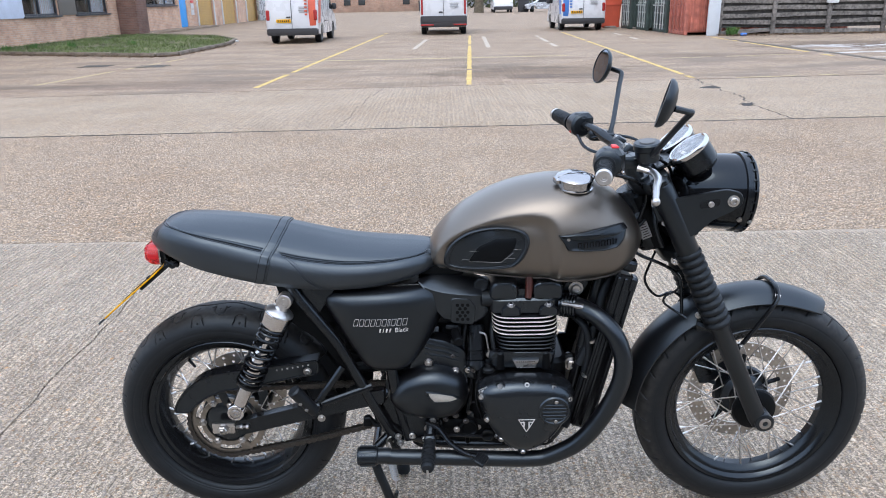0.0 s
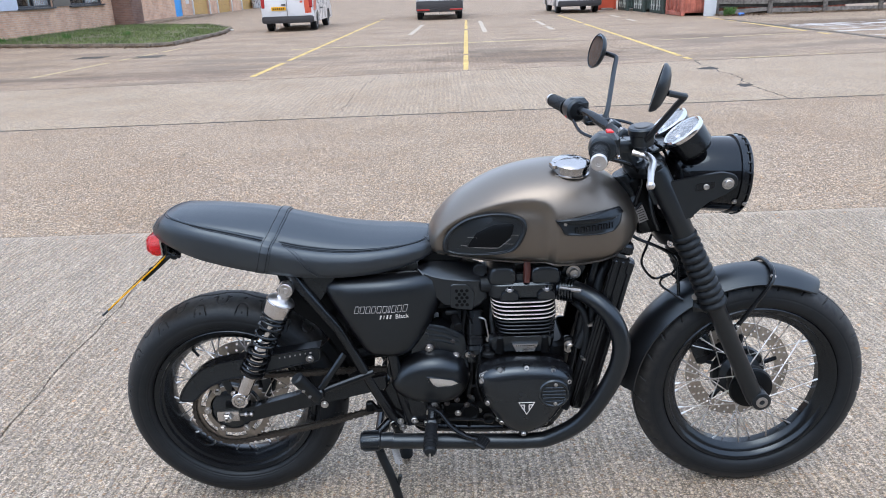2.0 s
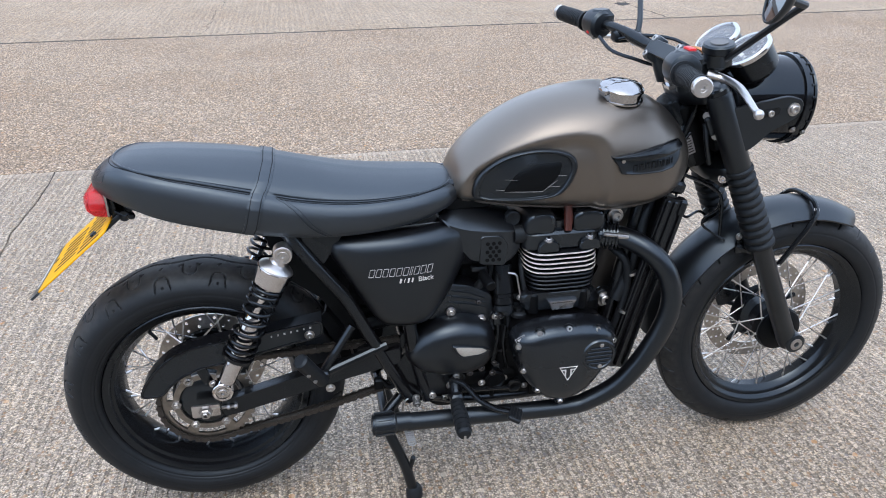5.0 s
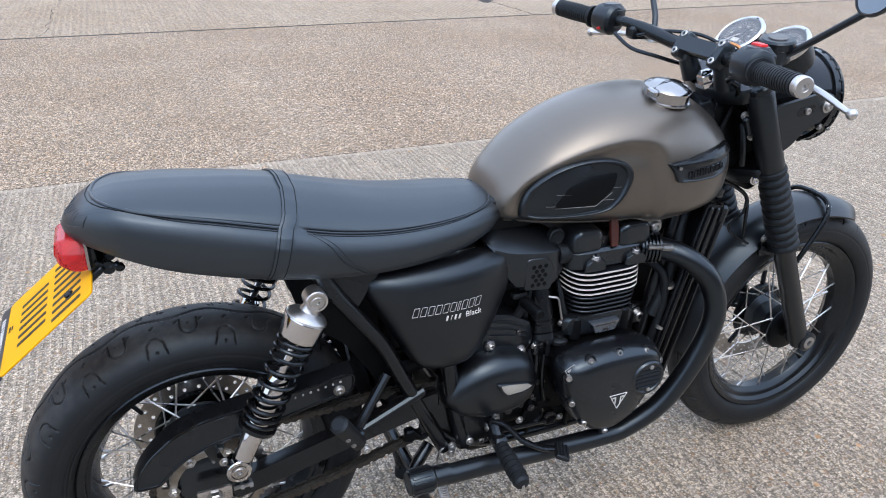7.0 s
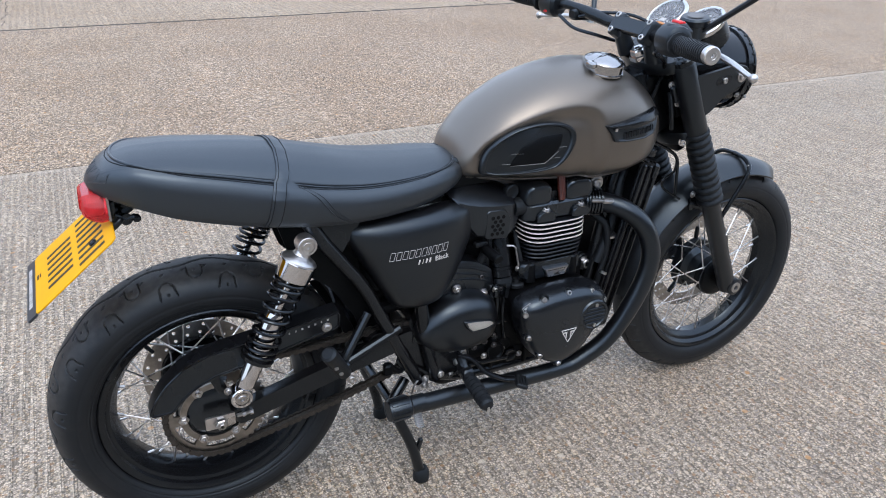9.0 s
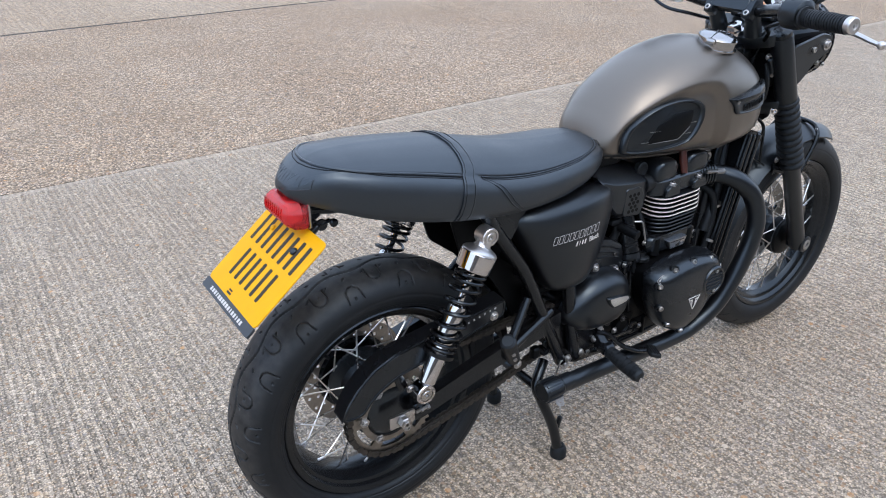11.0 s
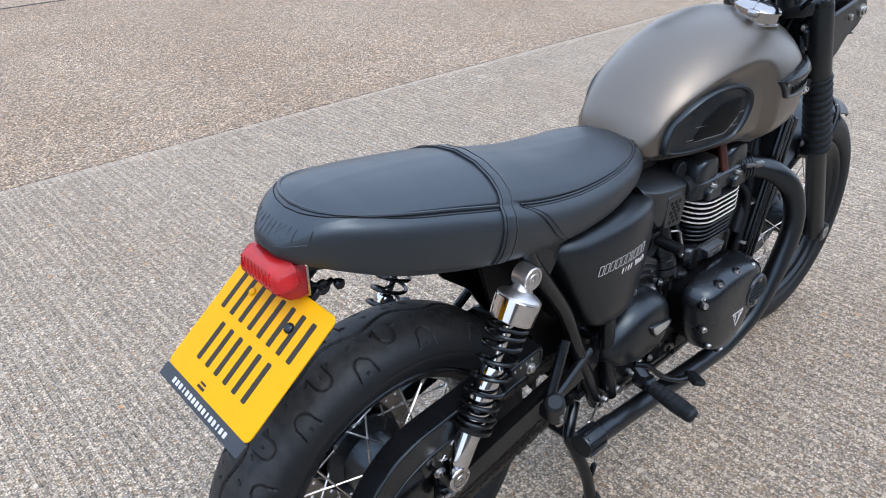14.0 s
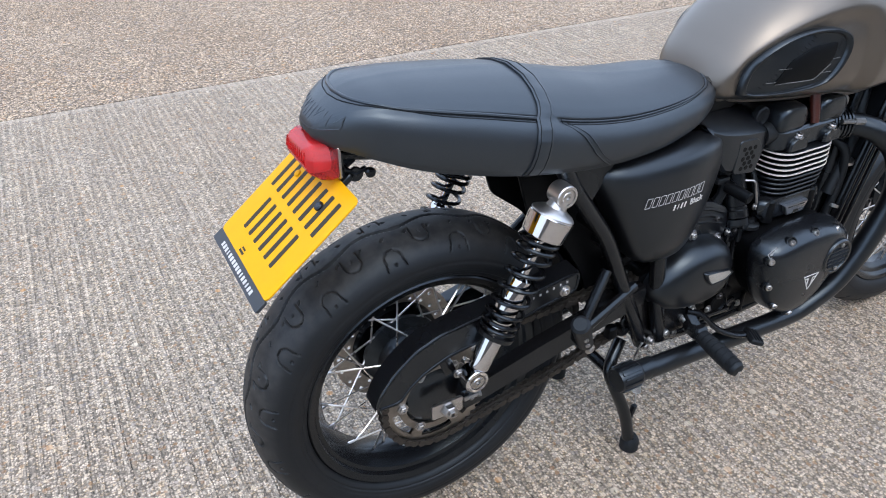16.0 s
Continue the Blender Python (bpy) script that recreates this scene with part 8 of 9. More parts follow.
# low edge along the foot of the yellow edge line
CHANNEL = material("old_channel_edge", (0.11, 0.095, 0.08), 0.85, vary=0.35, grain=12, bump=0.3)
g7 = Geo()
g7.rings([[(x - w, y, 0.0), (x - w + 0.02, y, 0.022), (x + w - 0.02, y, 0.022), (x + w, y, 0.0)] for x, y, w in [(10.13 + 0.03 * math.sin(k * 0.9) + 0.012 * k, 24.0 - k * 0.46, 0.075 + 0.012 * math.sin(k * 2.3)) for k in range(21)]])
tagged(part("drain_channel", g7, CHANNEL), "low worn edge of a drain channel across the yard", "drain channel", kind="structure")
DRAIN = material("iron_drain", (0.05, 0.045, 0.04), 0.7, vary=0.3)
for x, y in ((-8.20, 17.40), (-6.65, 17.05)):
    g7 = Geo()
    for k in range(7):
        g7.box((x - 0.3 + k * 0.1, y, 0.003), (0.06, 0.5, 0.006), 0.001)
    g7.box((x, y - 0.26, 0.003), (0.75, 0.05, 0.007), 0.001)
    g7.box((x, y + 0.26, 0.003), (0.75, 0.05, 0.007), 0.001)
    tagged(part("drain_grate", g7, DRAIN), "rusty iron drain grate set in concrete", "drain", "drain grates", "structure")


# ---- brick workshop on the left ----
def bricks(name, c1, c2, mortar):
    m = bpy.data.materials.new(name)
    m.use_nodes = True
    n, l = m.node_tree.nodes, m.node_tree.links
    b = n["Principled BSDF"]
    co, sepx, comb = n.new("ShaderNodeTexCoord"), n.new("ShaderNodeSeparateXYZ"), n.new("ShaderNodeCombineXYZ")
    add = n.new("ShaderNodeMath")
    l.new(co.outputs["Object"], sepx.inputs[0])
    l.new(sepx.outputs["X"], add.inputs[0])
    l.new(sepx.outputs["Y"], add.inputs[1])
    l.new(add.outputs[0], comb.inputs["X"])
    l.new(sepx.outputs["Z"], comb.inputs["Y"])
    br = n.new("ShaderNodeTexBrick")
    for key, v in (("Color1", (*c1, 1)), ("Color2", (*c2, 1)), ("Mortar", (*mortar, 1)), ("Scale", 1.0), ("Mortar Size", 0.006), ("Brick Width", 0.225), ("Row Height", 0.075)):
        br.inputs[key].default_value = v
    l.new(comb.outputs[0], br.inputs["Vector"])
    no = n.new("ShaderNodeTexNoise")
    no.inputs["Scale"].default_value, no.inputs["Detail"].default_value = 1.3, 6
    l.new(co.outputs["Object"], no.inputs["Vector"])
    mx = n.new("ShaderNodeMix")
    mx.data_type, mx.blend_type = "RGBA", "OVERLAY"
    mx.inputs["Factor"].default_value = 0.5
    l.new(br.outputs["Color"], mx.inputs["A"])
    l.new(no.outputs["Fac"], mx.inputs["B"])
    hs = n.new("ShaderNodeHueSaturation")
    hs.inputs["Saturation"].default_value = 0.9
    l.new(mx.outputs["Result"], hs.inputs["Color"])
    l.new(hs.outputs["Color"], b.inputs["Base Color"])
    bp = n.new("ShaderNodeBump")
    bp.inputs["Strength"].default_value, bp.inputs["Distance"].default_value = 0.6, 0.01
    l.new(br.outputs["Fac"], bp.inputs["Height"])
    bp.invert = True
    l.new(bp.outputs["Normal"], b.inputs["Normal"])
    b.inputs["Roughness"].default_value = 0.9
    return m


BRICK = bricks("orange_brick", (0.60, 0.35, 0.22), (0.48, 0.275, 0.17), (0.52, 0.43, 0.35))
BRICKD = bricks("dark_brick", (0.22, 0.11, 0.08), (0.16, 0.085, 0.065), (0.20, 0.16, 0.14))
BRICKF = bricks("old_brick", (0.42, 0.25, 0.17), (0.33, 0.19, 0.13), (0.4, 0.34, 0.28))
FRAMEM = material("dark_window_frame", (0.03, 0.033, 0.04), 0.4)
PANELG = material("brown_grey_panel", (0.13, 0.115, 0.10), 0.6)
PANELB = material("pale_blue_panel", (0.55, 0.60, 0.72), 0.6)
BLUE = material("bright_blue_paint", (0.03, 0.30, 0.72), 0.45)
ROLLER = material("ochre_roller_door", (0.48, 0.30, 0.10), 0.6, vary=0.2)
WHITE = material("white_vehicle_paint", (0.52, 0.53, 0.55), 0.28, coat=0.6, vary=0.04)
BLIND = material("pale_blind", (0.55, 0.56, 0.58), 0.8)
BLACKP = material("black_plastic_trim", (0.025, 0.025, 0.028), 0.6)
ORANGE = material("orange_red_film", (0.55, 0.10, 0.055), 0.4)
BLUEF = material("blue_film", (0.05, 0.17, 0.48), 0.4)
TAILR = material("red_lamp_plastic", (0.30, 0.018, 0.018), 0.2, coat=0.5)
TINT = material("dark_vehicle_glass", (0.03, 0.035, 0.04), 0.06, coat=0.5, spread=0.02)
SILVER = material("silver_vehicle_paint", (0.45, 0.48, 0.52), 0.28, metal=0.5, coat=0.5)


def facade(name, y_cuts, z_cuts, is_open, xf, thick, mat, parent):
    """A wall facing +x with openings that go through it."""
    g7 = Geo()
    ny, nz = len(y_cuts) - 1, len(z_cuts) - 1
    for i in range(ny):
        for j in range(nz):
            y0, y1, z0, z1 = y_cuts[i], y_cuts[i + 1], z_cuts[j], z_cuts[j + 1]
            if is_open(i, j):
                continue
            for x in (xf, xf - thick):
                g7.add([(x, y0, z0), (x, y1, z0), (x, y1, z1), (x, y0, z1)], [(0, 1, 2, 3)])
            for (di, dj, e) in ((-1, 0, ((y0, z0), (y0, z1))), (1, 0, ((y1, z0), (y1, z1))), (0, -1, ((y0, z0), (y1, z0))), (0, 1, ((y0, z1), (y1, z1)))):
                a, b = i + di, j + dj
                if not (0 <= a < ny and 0 <= b < nz) or is_open(a, b):
                    g7.add([(xf, *e[0]), (xf, *e[1]), (xf - thick, *e[1]), (xf - thick, *e[0])], [(0, 1, 2, 3)])
    return part(name, g7, mat, parent, angle=10)


shop = thing("workshop_building", (-18, 40, 0), "orange brick workshop with dark-framed windows and ochre roller doors", "building", kind="structure")
YC = [10, 25.9, 28.5, 29.9, 33.0, 37.4, 42.0, 42.5, 43.7, 45.7, 49.0, 51.0, 54.5, 57.5, 61.0, 64]
ZC = [0, 1.05, 1.32, 2.3, 2.9, 6.5]
OPEN = {(1, 1), (1, 2), (3, 1), (3, 2), (5, 2), (7, 0), (7, 1), (7, 2), (9, 0), (9, 1), (9, 2), (9, 3), (11, 0), (11, 1), (11, 2), (11, 3), (13, 0), (13, 1), (13, 2), (13, 3)}
facade("wall", YC, ZC, lambda i, j: (i, j) in OPEN, -14.4, 0.3, BRICK, shop)
g7 = Geo()
for x0, x1, y0, y1 in ((-26, -14.7, 9.7, 10.0), (-26, -14.7, 64.0, 64.3), (-26.3, -26, 9.7, 64.3)):
    g7.box(((x0 + x1) / 2, (y0 + y1) / 2, 3.25), (x1 - x0, y1 - y0, 6.5), 0.01)
part("wall", g7, BRICK, shop)
g7 = Geo()
g7.box((-20.3, 37, 6.6), (12.2, 54.8, 0.2), 0.03)
part("roof", g7, PANELG, shop)
for (y0, y1, z0, z1, n_) in ((25.9, 28.5, 1.05, 2.3, 2), (29.9, 33.0, 1.05, 2.3, 2), (37.4, 42.0, 1.32, 2.3, 3)):
    g7 = Geo()
    xw = -14.5
    for y in [y0 + 0.04] + [y0 + (y1 - y0) * k / n_ for k in range(1, n_)] + [y1 - 0.04]:
        g7.box((xw, y, (z0 + z1) / 2), (0.08, 0.08, z1 - z0), 0.006)
    for z in (z0 + 0.04, z1 - 0.04, z0 + (z1 - z0) * 0.72):
        g7.box((xw, (y0 + y1) / 2, z), (0.076, y1 - y0, 0.07), 0.006)
    win = part("window", g7, FRAMEM, shop, "dark-framed window with pale blinds")
    g7 = Geo()
    g7.box((xw - 0.03, (y0 + y1) / 2, (z0 + z1) / 2), (0.01, y1 - y0 - 0.02, z1 - z0 - 0.02), 0.002)
    part("pane", g7, GLASS, win).visible_shadow = False
    g7 = Geo()
    k_ = int((y1 - y0) / 0.13)
    for k in range(k_):
        g7.box((xw - 0.13, y0 + 0.06 + k * 0.13, (z0 + z1) / 2), (0.006, 0.12, z1 - z0 - 0.05), 0.001, Matrix.Rotation(radians(14), 4, "Z"))
    part("blind", g7, BLIND, win)
    g7 = Geo()
    g7.box((-14.36, (y0 + y1) / 2, z0 - 0.03), (0.14, y1 - y0 + 0.1, 0.06), 0.01)
    part("sill", g7, FRAMEM, win)
for (y0, y1, z0, z1, mat_) in ((28.5, 29.9, 1.05, 2.3, PANELG), (22.5, 25.9, 1.0, 2.3, PANELB)):
    g7 = Geo()
    g7.box((-14.38, (y0 + y1) / 2, (z0 + z1) / 2), (0.05, y1 - y0, z1 - z0), 0.008)
    part("wall_panel", g7, mat_, shop)
g7 = Geo()
g7.box((-13.95, 34.6, 3.2), (0.9, 1.3, 6.4), 0.02)
part("pier", g7, BRICKD, shop, "dark brown brick pier")
g7 = Geo()
g7.box((-14.45, 43.1, 1.15), (0.06, 1.18, 2.28), 0.01)
part("door", g7, BLUE, shop, "bright blue door")
for y0, y1 in ((45.7, 49.0), (51.0, 54.5), (57.5, 61.0)):
    g7 = Geo()
    for k in range(29):
        g7.box((-14.52, (y0 + y1) / 2, 0.05 + k * 0.1), (0.03, y1 - y0 - 0.02, 0.092), 0.012)
    part("roller_door", g7, ROLLER, shop, "slatted ochre roller door")
    g7 = Geo()
    for y in (y0 - 0.06, y1 + 0.06):
        g7.box((-14.36, y, 1.45), (0.08, 0.12, 2.9), 0.01)
    part("door_post", g7, BLIND, shop)
g7 = Geo()
for z in (1.25, 0.9):
    g7.box((-14.385, 44.7, z), (0.02, 0.55, 0.3), 0.003)
part("notice", g7, PALE, shop, "white notices on the wall")
g7 = Geo()
g7.box((-14.384, 44.7, 1.5), (0.02, 0.55, 0.14), 0.003)
part("notice", g7, REDSW, shop)
g7 = Geo()
g7.box((-13.9, 40.5, 0.05), (1.0, 12, 0.1), 0.02)
part("plinth", g7, CONC_D, shop)

shop.location, shop.scale = (0.6 + 1.055 * (-18 - 0.6), -1.9 + 1.055 * (40 + 1.9), 0), (1.055, 1.055, 1.055)

# ---- grass verge with its kerb ----
GRASSM = material("grass_blades", (0.105, 0.145, 0.045), 0.7, vary=0.5, grain=3.0, stain=0.8)
SOIL = material("verge_soil", (0.10, 0.095, 0.045), 0.95, vary=0.5, grain=6, bump=0.4)
KERB = material("weathered_kerb", (0.15, 0.125, 0.10), 0.9, vary=0.45, grain=12, bump=0.4)
vg = [(-15.24, 23.7), (-13.4, 22.75), (-7.85, 20.55), (-7.35, 21.0), (-7.30, 26.3), (-7.8, 29.2), (-9.9, 33.2), (-14.2, 36.0), (-15.24, 36.0)]
g7 = Geo()
g7.rings([[(x, y, 0.0) for x, y in vg], [(x, y, 0.07) for x, y in vg]])
tagged(part("grass_verge", g7, SOIL), "raised soil bed of a grass verge", "verge", kind="structure")
r = random.Random(11)


def inside(x, y, poly):
    c = False
    for i in range(len(poly)):
        (x1, y1), (x2, y2) = poly[i - 1], poly[i]
        if (y1 > y) != (y2 > y) and x < (x2 - x1) * (y - y1) / (y2 - y1) + x1:
            c = not c
    return c


g7 = Geo()
blades = 0
while blades < 15000:
    x, y = r.uniform(-15.24, -7.2), r.uniform(20.4, 36)
    if not inside(x, y, vg):
        continue
    blades += 1
    tuft = noise.noise((x * 0.8, y * 0.8, 3.0))
    if tuft + 0.5 * noise.noise((x * 3.1, y * 3.1, 7.0)) < r.uniform(-0.45, -0.15):
        continue
    h, a, w = r.uniform(0.03, 0.08) * (1.15 + tuft), r.uniform(0, 6.28), r.uniform(0.008, 0.02)
    lx_, ly_ = r.uniform(-0.05, 0.05), r.uniform(-0.05, 0.05)
    c_, s_ = math.cos(a) * w, math.sin(a) * w
    g7.add([(x - c_, y - s_, 0.065), (x + c_, y + s_, 0.065), (x + lx_, y + ly_, 0.07 + h)], [(0, 1, 2)])
me = bpy.data.meshes.new("grass")
me.from_pydata(g7.v, [], g7.f)
me.materials.append(GRASSM)
tagged(new("grass", me), "short rough green grass on the verge", "grass", kind="stuff")
kerbs = thing("kerb", (-8, 22, 0), "weathered concrete kerb round the grass verge", "kerb", kind="structure")
for a, b in zip(vg[:-2], vg[1:-1]):
    A, B = Vector((*a, 0)), Vector((*b, 0))
    n_ = max(1, round((B - A).length / 0.9))
    for i in range(n_):
        p, q_ = A.lerp(B, (i + 0.01) / n_), A.lerp(B, (i + 0.99) / n_)
        d = q_ - p
        g7 = Geo()
        g7.box((0, 0, 0), (d.length, 0.13, 0.15), 0.02)
        piece("kerb_stone", g7.mesh("kerb_stone", KERB), kerbs, Matrix.Translation((p + q_) / 2 + Vector((0, 0, 0.03 + r.uniform(-0.006, 0.006)))) @ Matrix.Rotation(math.atan2(d.y, d.x) + r.uniform(-0.01, 0.01), 4, "Z"))


# ---- vehicles ----
def add_wheels(root, spots, rad, wide):
    g8 = Geo()
    g8.lathe((0, 0, 0), (1, 0, 0), [(-wide / 2, rad * 0.62), (-wide / 2, rad * 0.92), (-wide / 2 + 0.03, rad), (wide / 2 - 0.03, rad), (wide / 2, rad * 0.92), (wide / 2, rad * 0.62)], 28)
    ty = g8.mesh("tyre", RUBBER)
    g8 = Geo()
    g8.lathe((0, 0, 0), (1, 0, 0), [(-wide / 2 + 0.01, 0.03), (-wide / 2 + 0.01, rad * 0.55), (-wide / 2 - 0.005, rad * 0.63), (wide / 2 + 0.005, rad * 0.63), (wide / 2 - 0.01, rad * 0.55), (wide / 2 - 0.01, 0.03)], 28)
    ri = g8.mesh("rim", STEEL)
    for x, y in spots:
        w = piece("wheel", ty, root, Matrix.Translation((x, y, rad)))
        piece("rim", ri, w, Matrix.Translation((0, 0, 0)))


def van(name, x, y, L, W, H, label, paint, film, side, bars, plate_z, turn=1):
    """A panel van with its rear towards the yard's near end (turn=-1: its front)."""
    root = thing(name, (x, y + L / 2, 0), label, "van", "parked vans")

    def at(u, v, d):
        return Vector((x + d, y + u if turn > 0 else y + L - u, v))
    wr = 0.33
    w1, w2 = 0.85, L - 1.0

    def arch(c):
        return [(c + 0.40 * math.cos(a), 0.30 + 0.40 * math.sin(a)) for a in np.linspace(math.pi, 0, 9)]
    o = [(0.02, 0.34), (0.0, 0.55), (0.01, 1.0), (0.08, H * 0.75), (0.16, H - 0.12), (0.30, H - 0.02), (1.2, H), (L - 2.1, H), (L - 1.75, H - 0.06), (L - 1.05, H * 0.64), (L - 0.85, H * 0.575), (L - 0.25, H * 0.48), (L - 0.05, H * 0.36), (L, 0.55), (L - 0.03, 0.3)]
    o = o + [(p[0], p[1]) for p in arch(w2)[::-1]] + [(p[0], p[1]) for p in arch(w1)[::-1]]
    g8 = Geo()
    g8.prism(o, [(-W / 2, 0.97), (-W / 2 + 0.03, 0.99), (-W / 2 + 0.10, 1.0), (W / 2 - 0.10, 1.0), (W / 2 - 0.03, 0.99), (W / 2, 0.97)], at)
    body = part("body", g8, paint, root, angle=30)
    g8 = Geo()
    for u0, u1, d0 in ((-0.06, 0.10, 0),):
        g8.box(at(0.03, 0.42 if bars != 2 else 0.56, 0), (W * 0.99, 0.22, 0.24 if bars != 2 else 0.44), 0.05)
    part("rear_bumper", g8, BLACKP, body)
    if bars == 2:
        for side_x in (-0.70, 0.70):
            g8 = Geo()
            g8.box(at(-0.095, 0.42, side_x), (0.55, 0.03, 0.06), 0.01)
            part("reflector", g8, TAILR, body, "red reflective bumper strip")
    g8 = Geo()
    g8.box(at(L - 0.06, 0.45, 0), (W * 0.97, 0.24, 0.34), 0.06)
    part("front_bumper", g8, BLACKP, body)
    for s in (-1, 1):
        g8 = Geo()
        g8.box(at(0.03, 1.0 if bars != 2 else 1.22, s * (W / 2 - 0.09)), (0.13 if bars != 2 else 0.09, 0.12, 0.36 if bars != 2 else 0.8), 0.03)
        part("tail_lamp", g8, TAILR, body)
        g8 = Geo()
        g8.prism(rounded([(L - 1.85, H * 0.61), (L - 1.02, H * 0.60), (L - 1.65, H - 0.14), (L - 1.85, H - 0.14)], 0.04, 3), [(s * (W / 2 - 0.02), 1.0), (s * (W / 2 + 0.003), 0.98)], at)
        part("cab_window", g8, TINT, body)
        g8 = Geo()
        g8.box(at(L - 1.15, H * 0.66, s * (W / 2 + 0.1)), (0.2, 0.12, 0.24), 0.04)
        part("wing_mirror", g8, BLACKP, body)
        g8 = Geo()
        g8.box(at(1.9 if L < 5 else 2.4, 0.75, s * (W / 2 - 0.01)), (0.02, 1.0, 0.05), 0.008)
        part("side_trim", g8, BLACKP, body)
        g8 = Geo()
        g8.box(at(L - 0.16, H * 0.40, s * (W / 2 - 0.18)), (0.3, 0.16, 0.2), 0.04)
        part("headlamp", g8, PALE, body)
    g8 = Geo()
    g8.prism(rounded([(-W * 0.42, H * 0.60), (W * 0.42, H * 0.60), (W * 0.38, H - 0.13), (-W * 0.38, H - 0.13)], 0.06, 3), [(0, 1), (0.03, 0.98)], lambda u, v, d: at(L - 1.05 - (v - H * 0.60) / (H * 0.40 - 0.13) * 0.66 + 0.03 + d, v, u))
    part("windscreen", g8, TINT, body)
    g8 = Geo()
    g8.box(at(0.0, 1.15, 0.0), (0.012, 0.05, H * 0.80), 0.003)
    part("door_seam", g8, BLACKP, body)
    g8 = Geo()
    g8.box(at(-0.005, 0.93, -0.12), (0.16, 0.04, 0.05), 0.01)
    part("door_handle", g8, BLACKP, body)
    g8 = Geo()
    g8.box(at(-0.012, plate_z, -0.3 if bars != 2 else -0.05), (0.52, 0.03, 0.12), 0.004)
    pl = part("number_plate", g8, PLATE, body)
    g8 = Geo()
    for k in range(6):
        g8.box(at(-0.029, plate_z, (-0.3 if bars != 2 else -0.05) - 0.19 + k * 0.076), (0.045, 0.004, 0.07), 0.001)
    part("plate_bars", g8, INK, pl)
    # coloured film on the corner and bars for its lettering
    g8 = Geo()
    if film is not None:
        g8.box(at(0.05, 1.15 + 0.12 * (bars == 2), side * (W / 2 - 0.20)), (0.26, 0.10, H * 0.56), 0.02)
        g8.prism([(0.05, 0.72), (0.55, 0.72), (1.0, H - 0.3), (0.5, H - 0.2)], [(side * (W / 2 - 0.03), 1.0), (side * (W / 2 + 0.004), 1.0)], at)
        part("colour_film", g8, film, body)
        g8 = Geo()
        for k in range(7):
            g8.box(at(-0.004 + 0.004 * k, 1.02 + 0.12 * k, side * (W / 2 - 0.42) if bars == 1 else -side * (W / 2 - 0.34)), (0.10, 0.02, 0.07), 0.004)
        part("lettering_bars", g8, film, body)
    g8 = Geo()
    for k in range(4):
        g8.box(at(0.004, 1.28 - 0.06 * k, 0.45), (0.38 - 0.06 * (k % 2), 0.02, 0.02), 0.003)
    part("print_bars", g8, GREYINK, body)
    add_wheels(root, [(x + s * (W / 2 - 0.14), (y + w) if turn > 0 else (y + L - w)) for s in (-1, 1) for w in (w1, w2)], wr, 0.22)
    return root


van("parked_van", -4.88, 26.2, 4.75, 1.90, 1.92, "white panel van with an orange-red corner film", WHITE, ORANGE, 1, 1, 0.80)
van("parked_van", 0.62, 31.1, 5.6, 2.0, 2.5, "tall white panel van with a dark bumper and red strips", WHITE, None, 1, 2, 0.66)
van("parked_van", 6.82, 32.6, 4.75, 1.95, 1.92, "white panel van with a blue corner film", WHITE, BLUEF, -1, 1, 0.80)
van("distant_van", 6.75, 78.0, 5.2, 2.0, 2.4, "distant white van parked facing the yard", WHITE, None, 1, 0, 0.7, turn=-1)


def hatchback(x, y, label):
    root = thing("parked_car", (x, y, 0), label, "car")
    o = [(-2.05, 0.35), (-2.08, 0.62), (-1.85, 0.80), (-1.1, 0.93), (-0.55, 1.34), (0.1, 1.48), (1.0, 1.45), (1.7, 1.1), (2.0, 0.95), (2.05, 0.5), (2.0, 0.32)]
    arcs = [(1.3 + 0.36 * math.cos(a), 0.3 + 0.36 * math.sin(a)) for a in np.linspace(0, math.pi, 8)] + [(-1.3 + 0.36 * math.cos(a), 0.3 + 0.36 * math.sin(a)) for a in np.linspace(0, math.pi, 8)]
    put = lambda u, v, d: Vector((x + u, y + d, v))
    g8 = Geo()
    g8.prism(o + arcs, [(-0.85, 0.93), (-0.80, 0.98), (-0.6, 1.0), (0.6, 1.0), (0.80, 0.98), (0.85, 0.93)], put)
    body = part("body", g8, SILVER, root, angle=30)
    for s in (-1, 1):
        g8 = Geo()
        g8.prism(rounded([(-0.95, 0.94), (-0.5, 1.28), (0.1, 1.39), (0.95, 1.36), (1.4, 1.05), (1.3, 0.96)], 0.05, 3), [(s * 0.80, 1.0), (s * 0.852, 0.98)], put)
        part("side_window", g8, TINT, body)
    g8 = Geo()
    g8.box((x - 1.98, y - 0.6, 0.68), (0.16, 0.3, 0.14), 0.03)
    part("headlamp", g8, PALE, body)
    g8 = Geo()
    g8.box((x - 2.03, y, 0.5), (0.12, 1.3, 0.2), 0.03)
    part("grille", g8, BLACKP, body)
    add_wheels(root, [(x + u, y + s * 0.74) for u in (-1.3, 1.3) for s in (-1, 1)], 0.31, 0.2)


hatchback(11.1, 79, "distant silver hatchback car parked sideways")

# ---- storage containers, with their doors to the yard ----
CGREEN = material("dark_green_steel", (0.035, 0.055, 0.05), 0.55, vary=0.35, grain=5, bump=0.2)
CRED = material("faded_red_steel", (0.38, 0.12, 0.085), 0.6, vary=0.35, grain=5, bump=0.2)
CROD = material("pale_galvanised_rod", (0.42, 0.45, 0.44), 0.5, vary=0.25)
CORANGE = material("orange_red_plastic", (0.55, 0.09, 0.045), 0.5, vary=0.15)


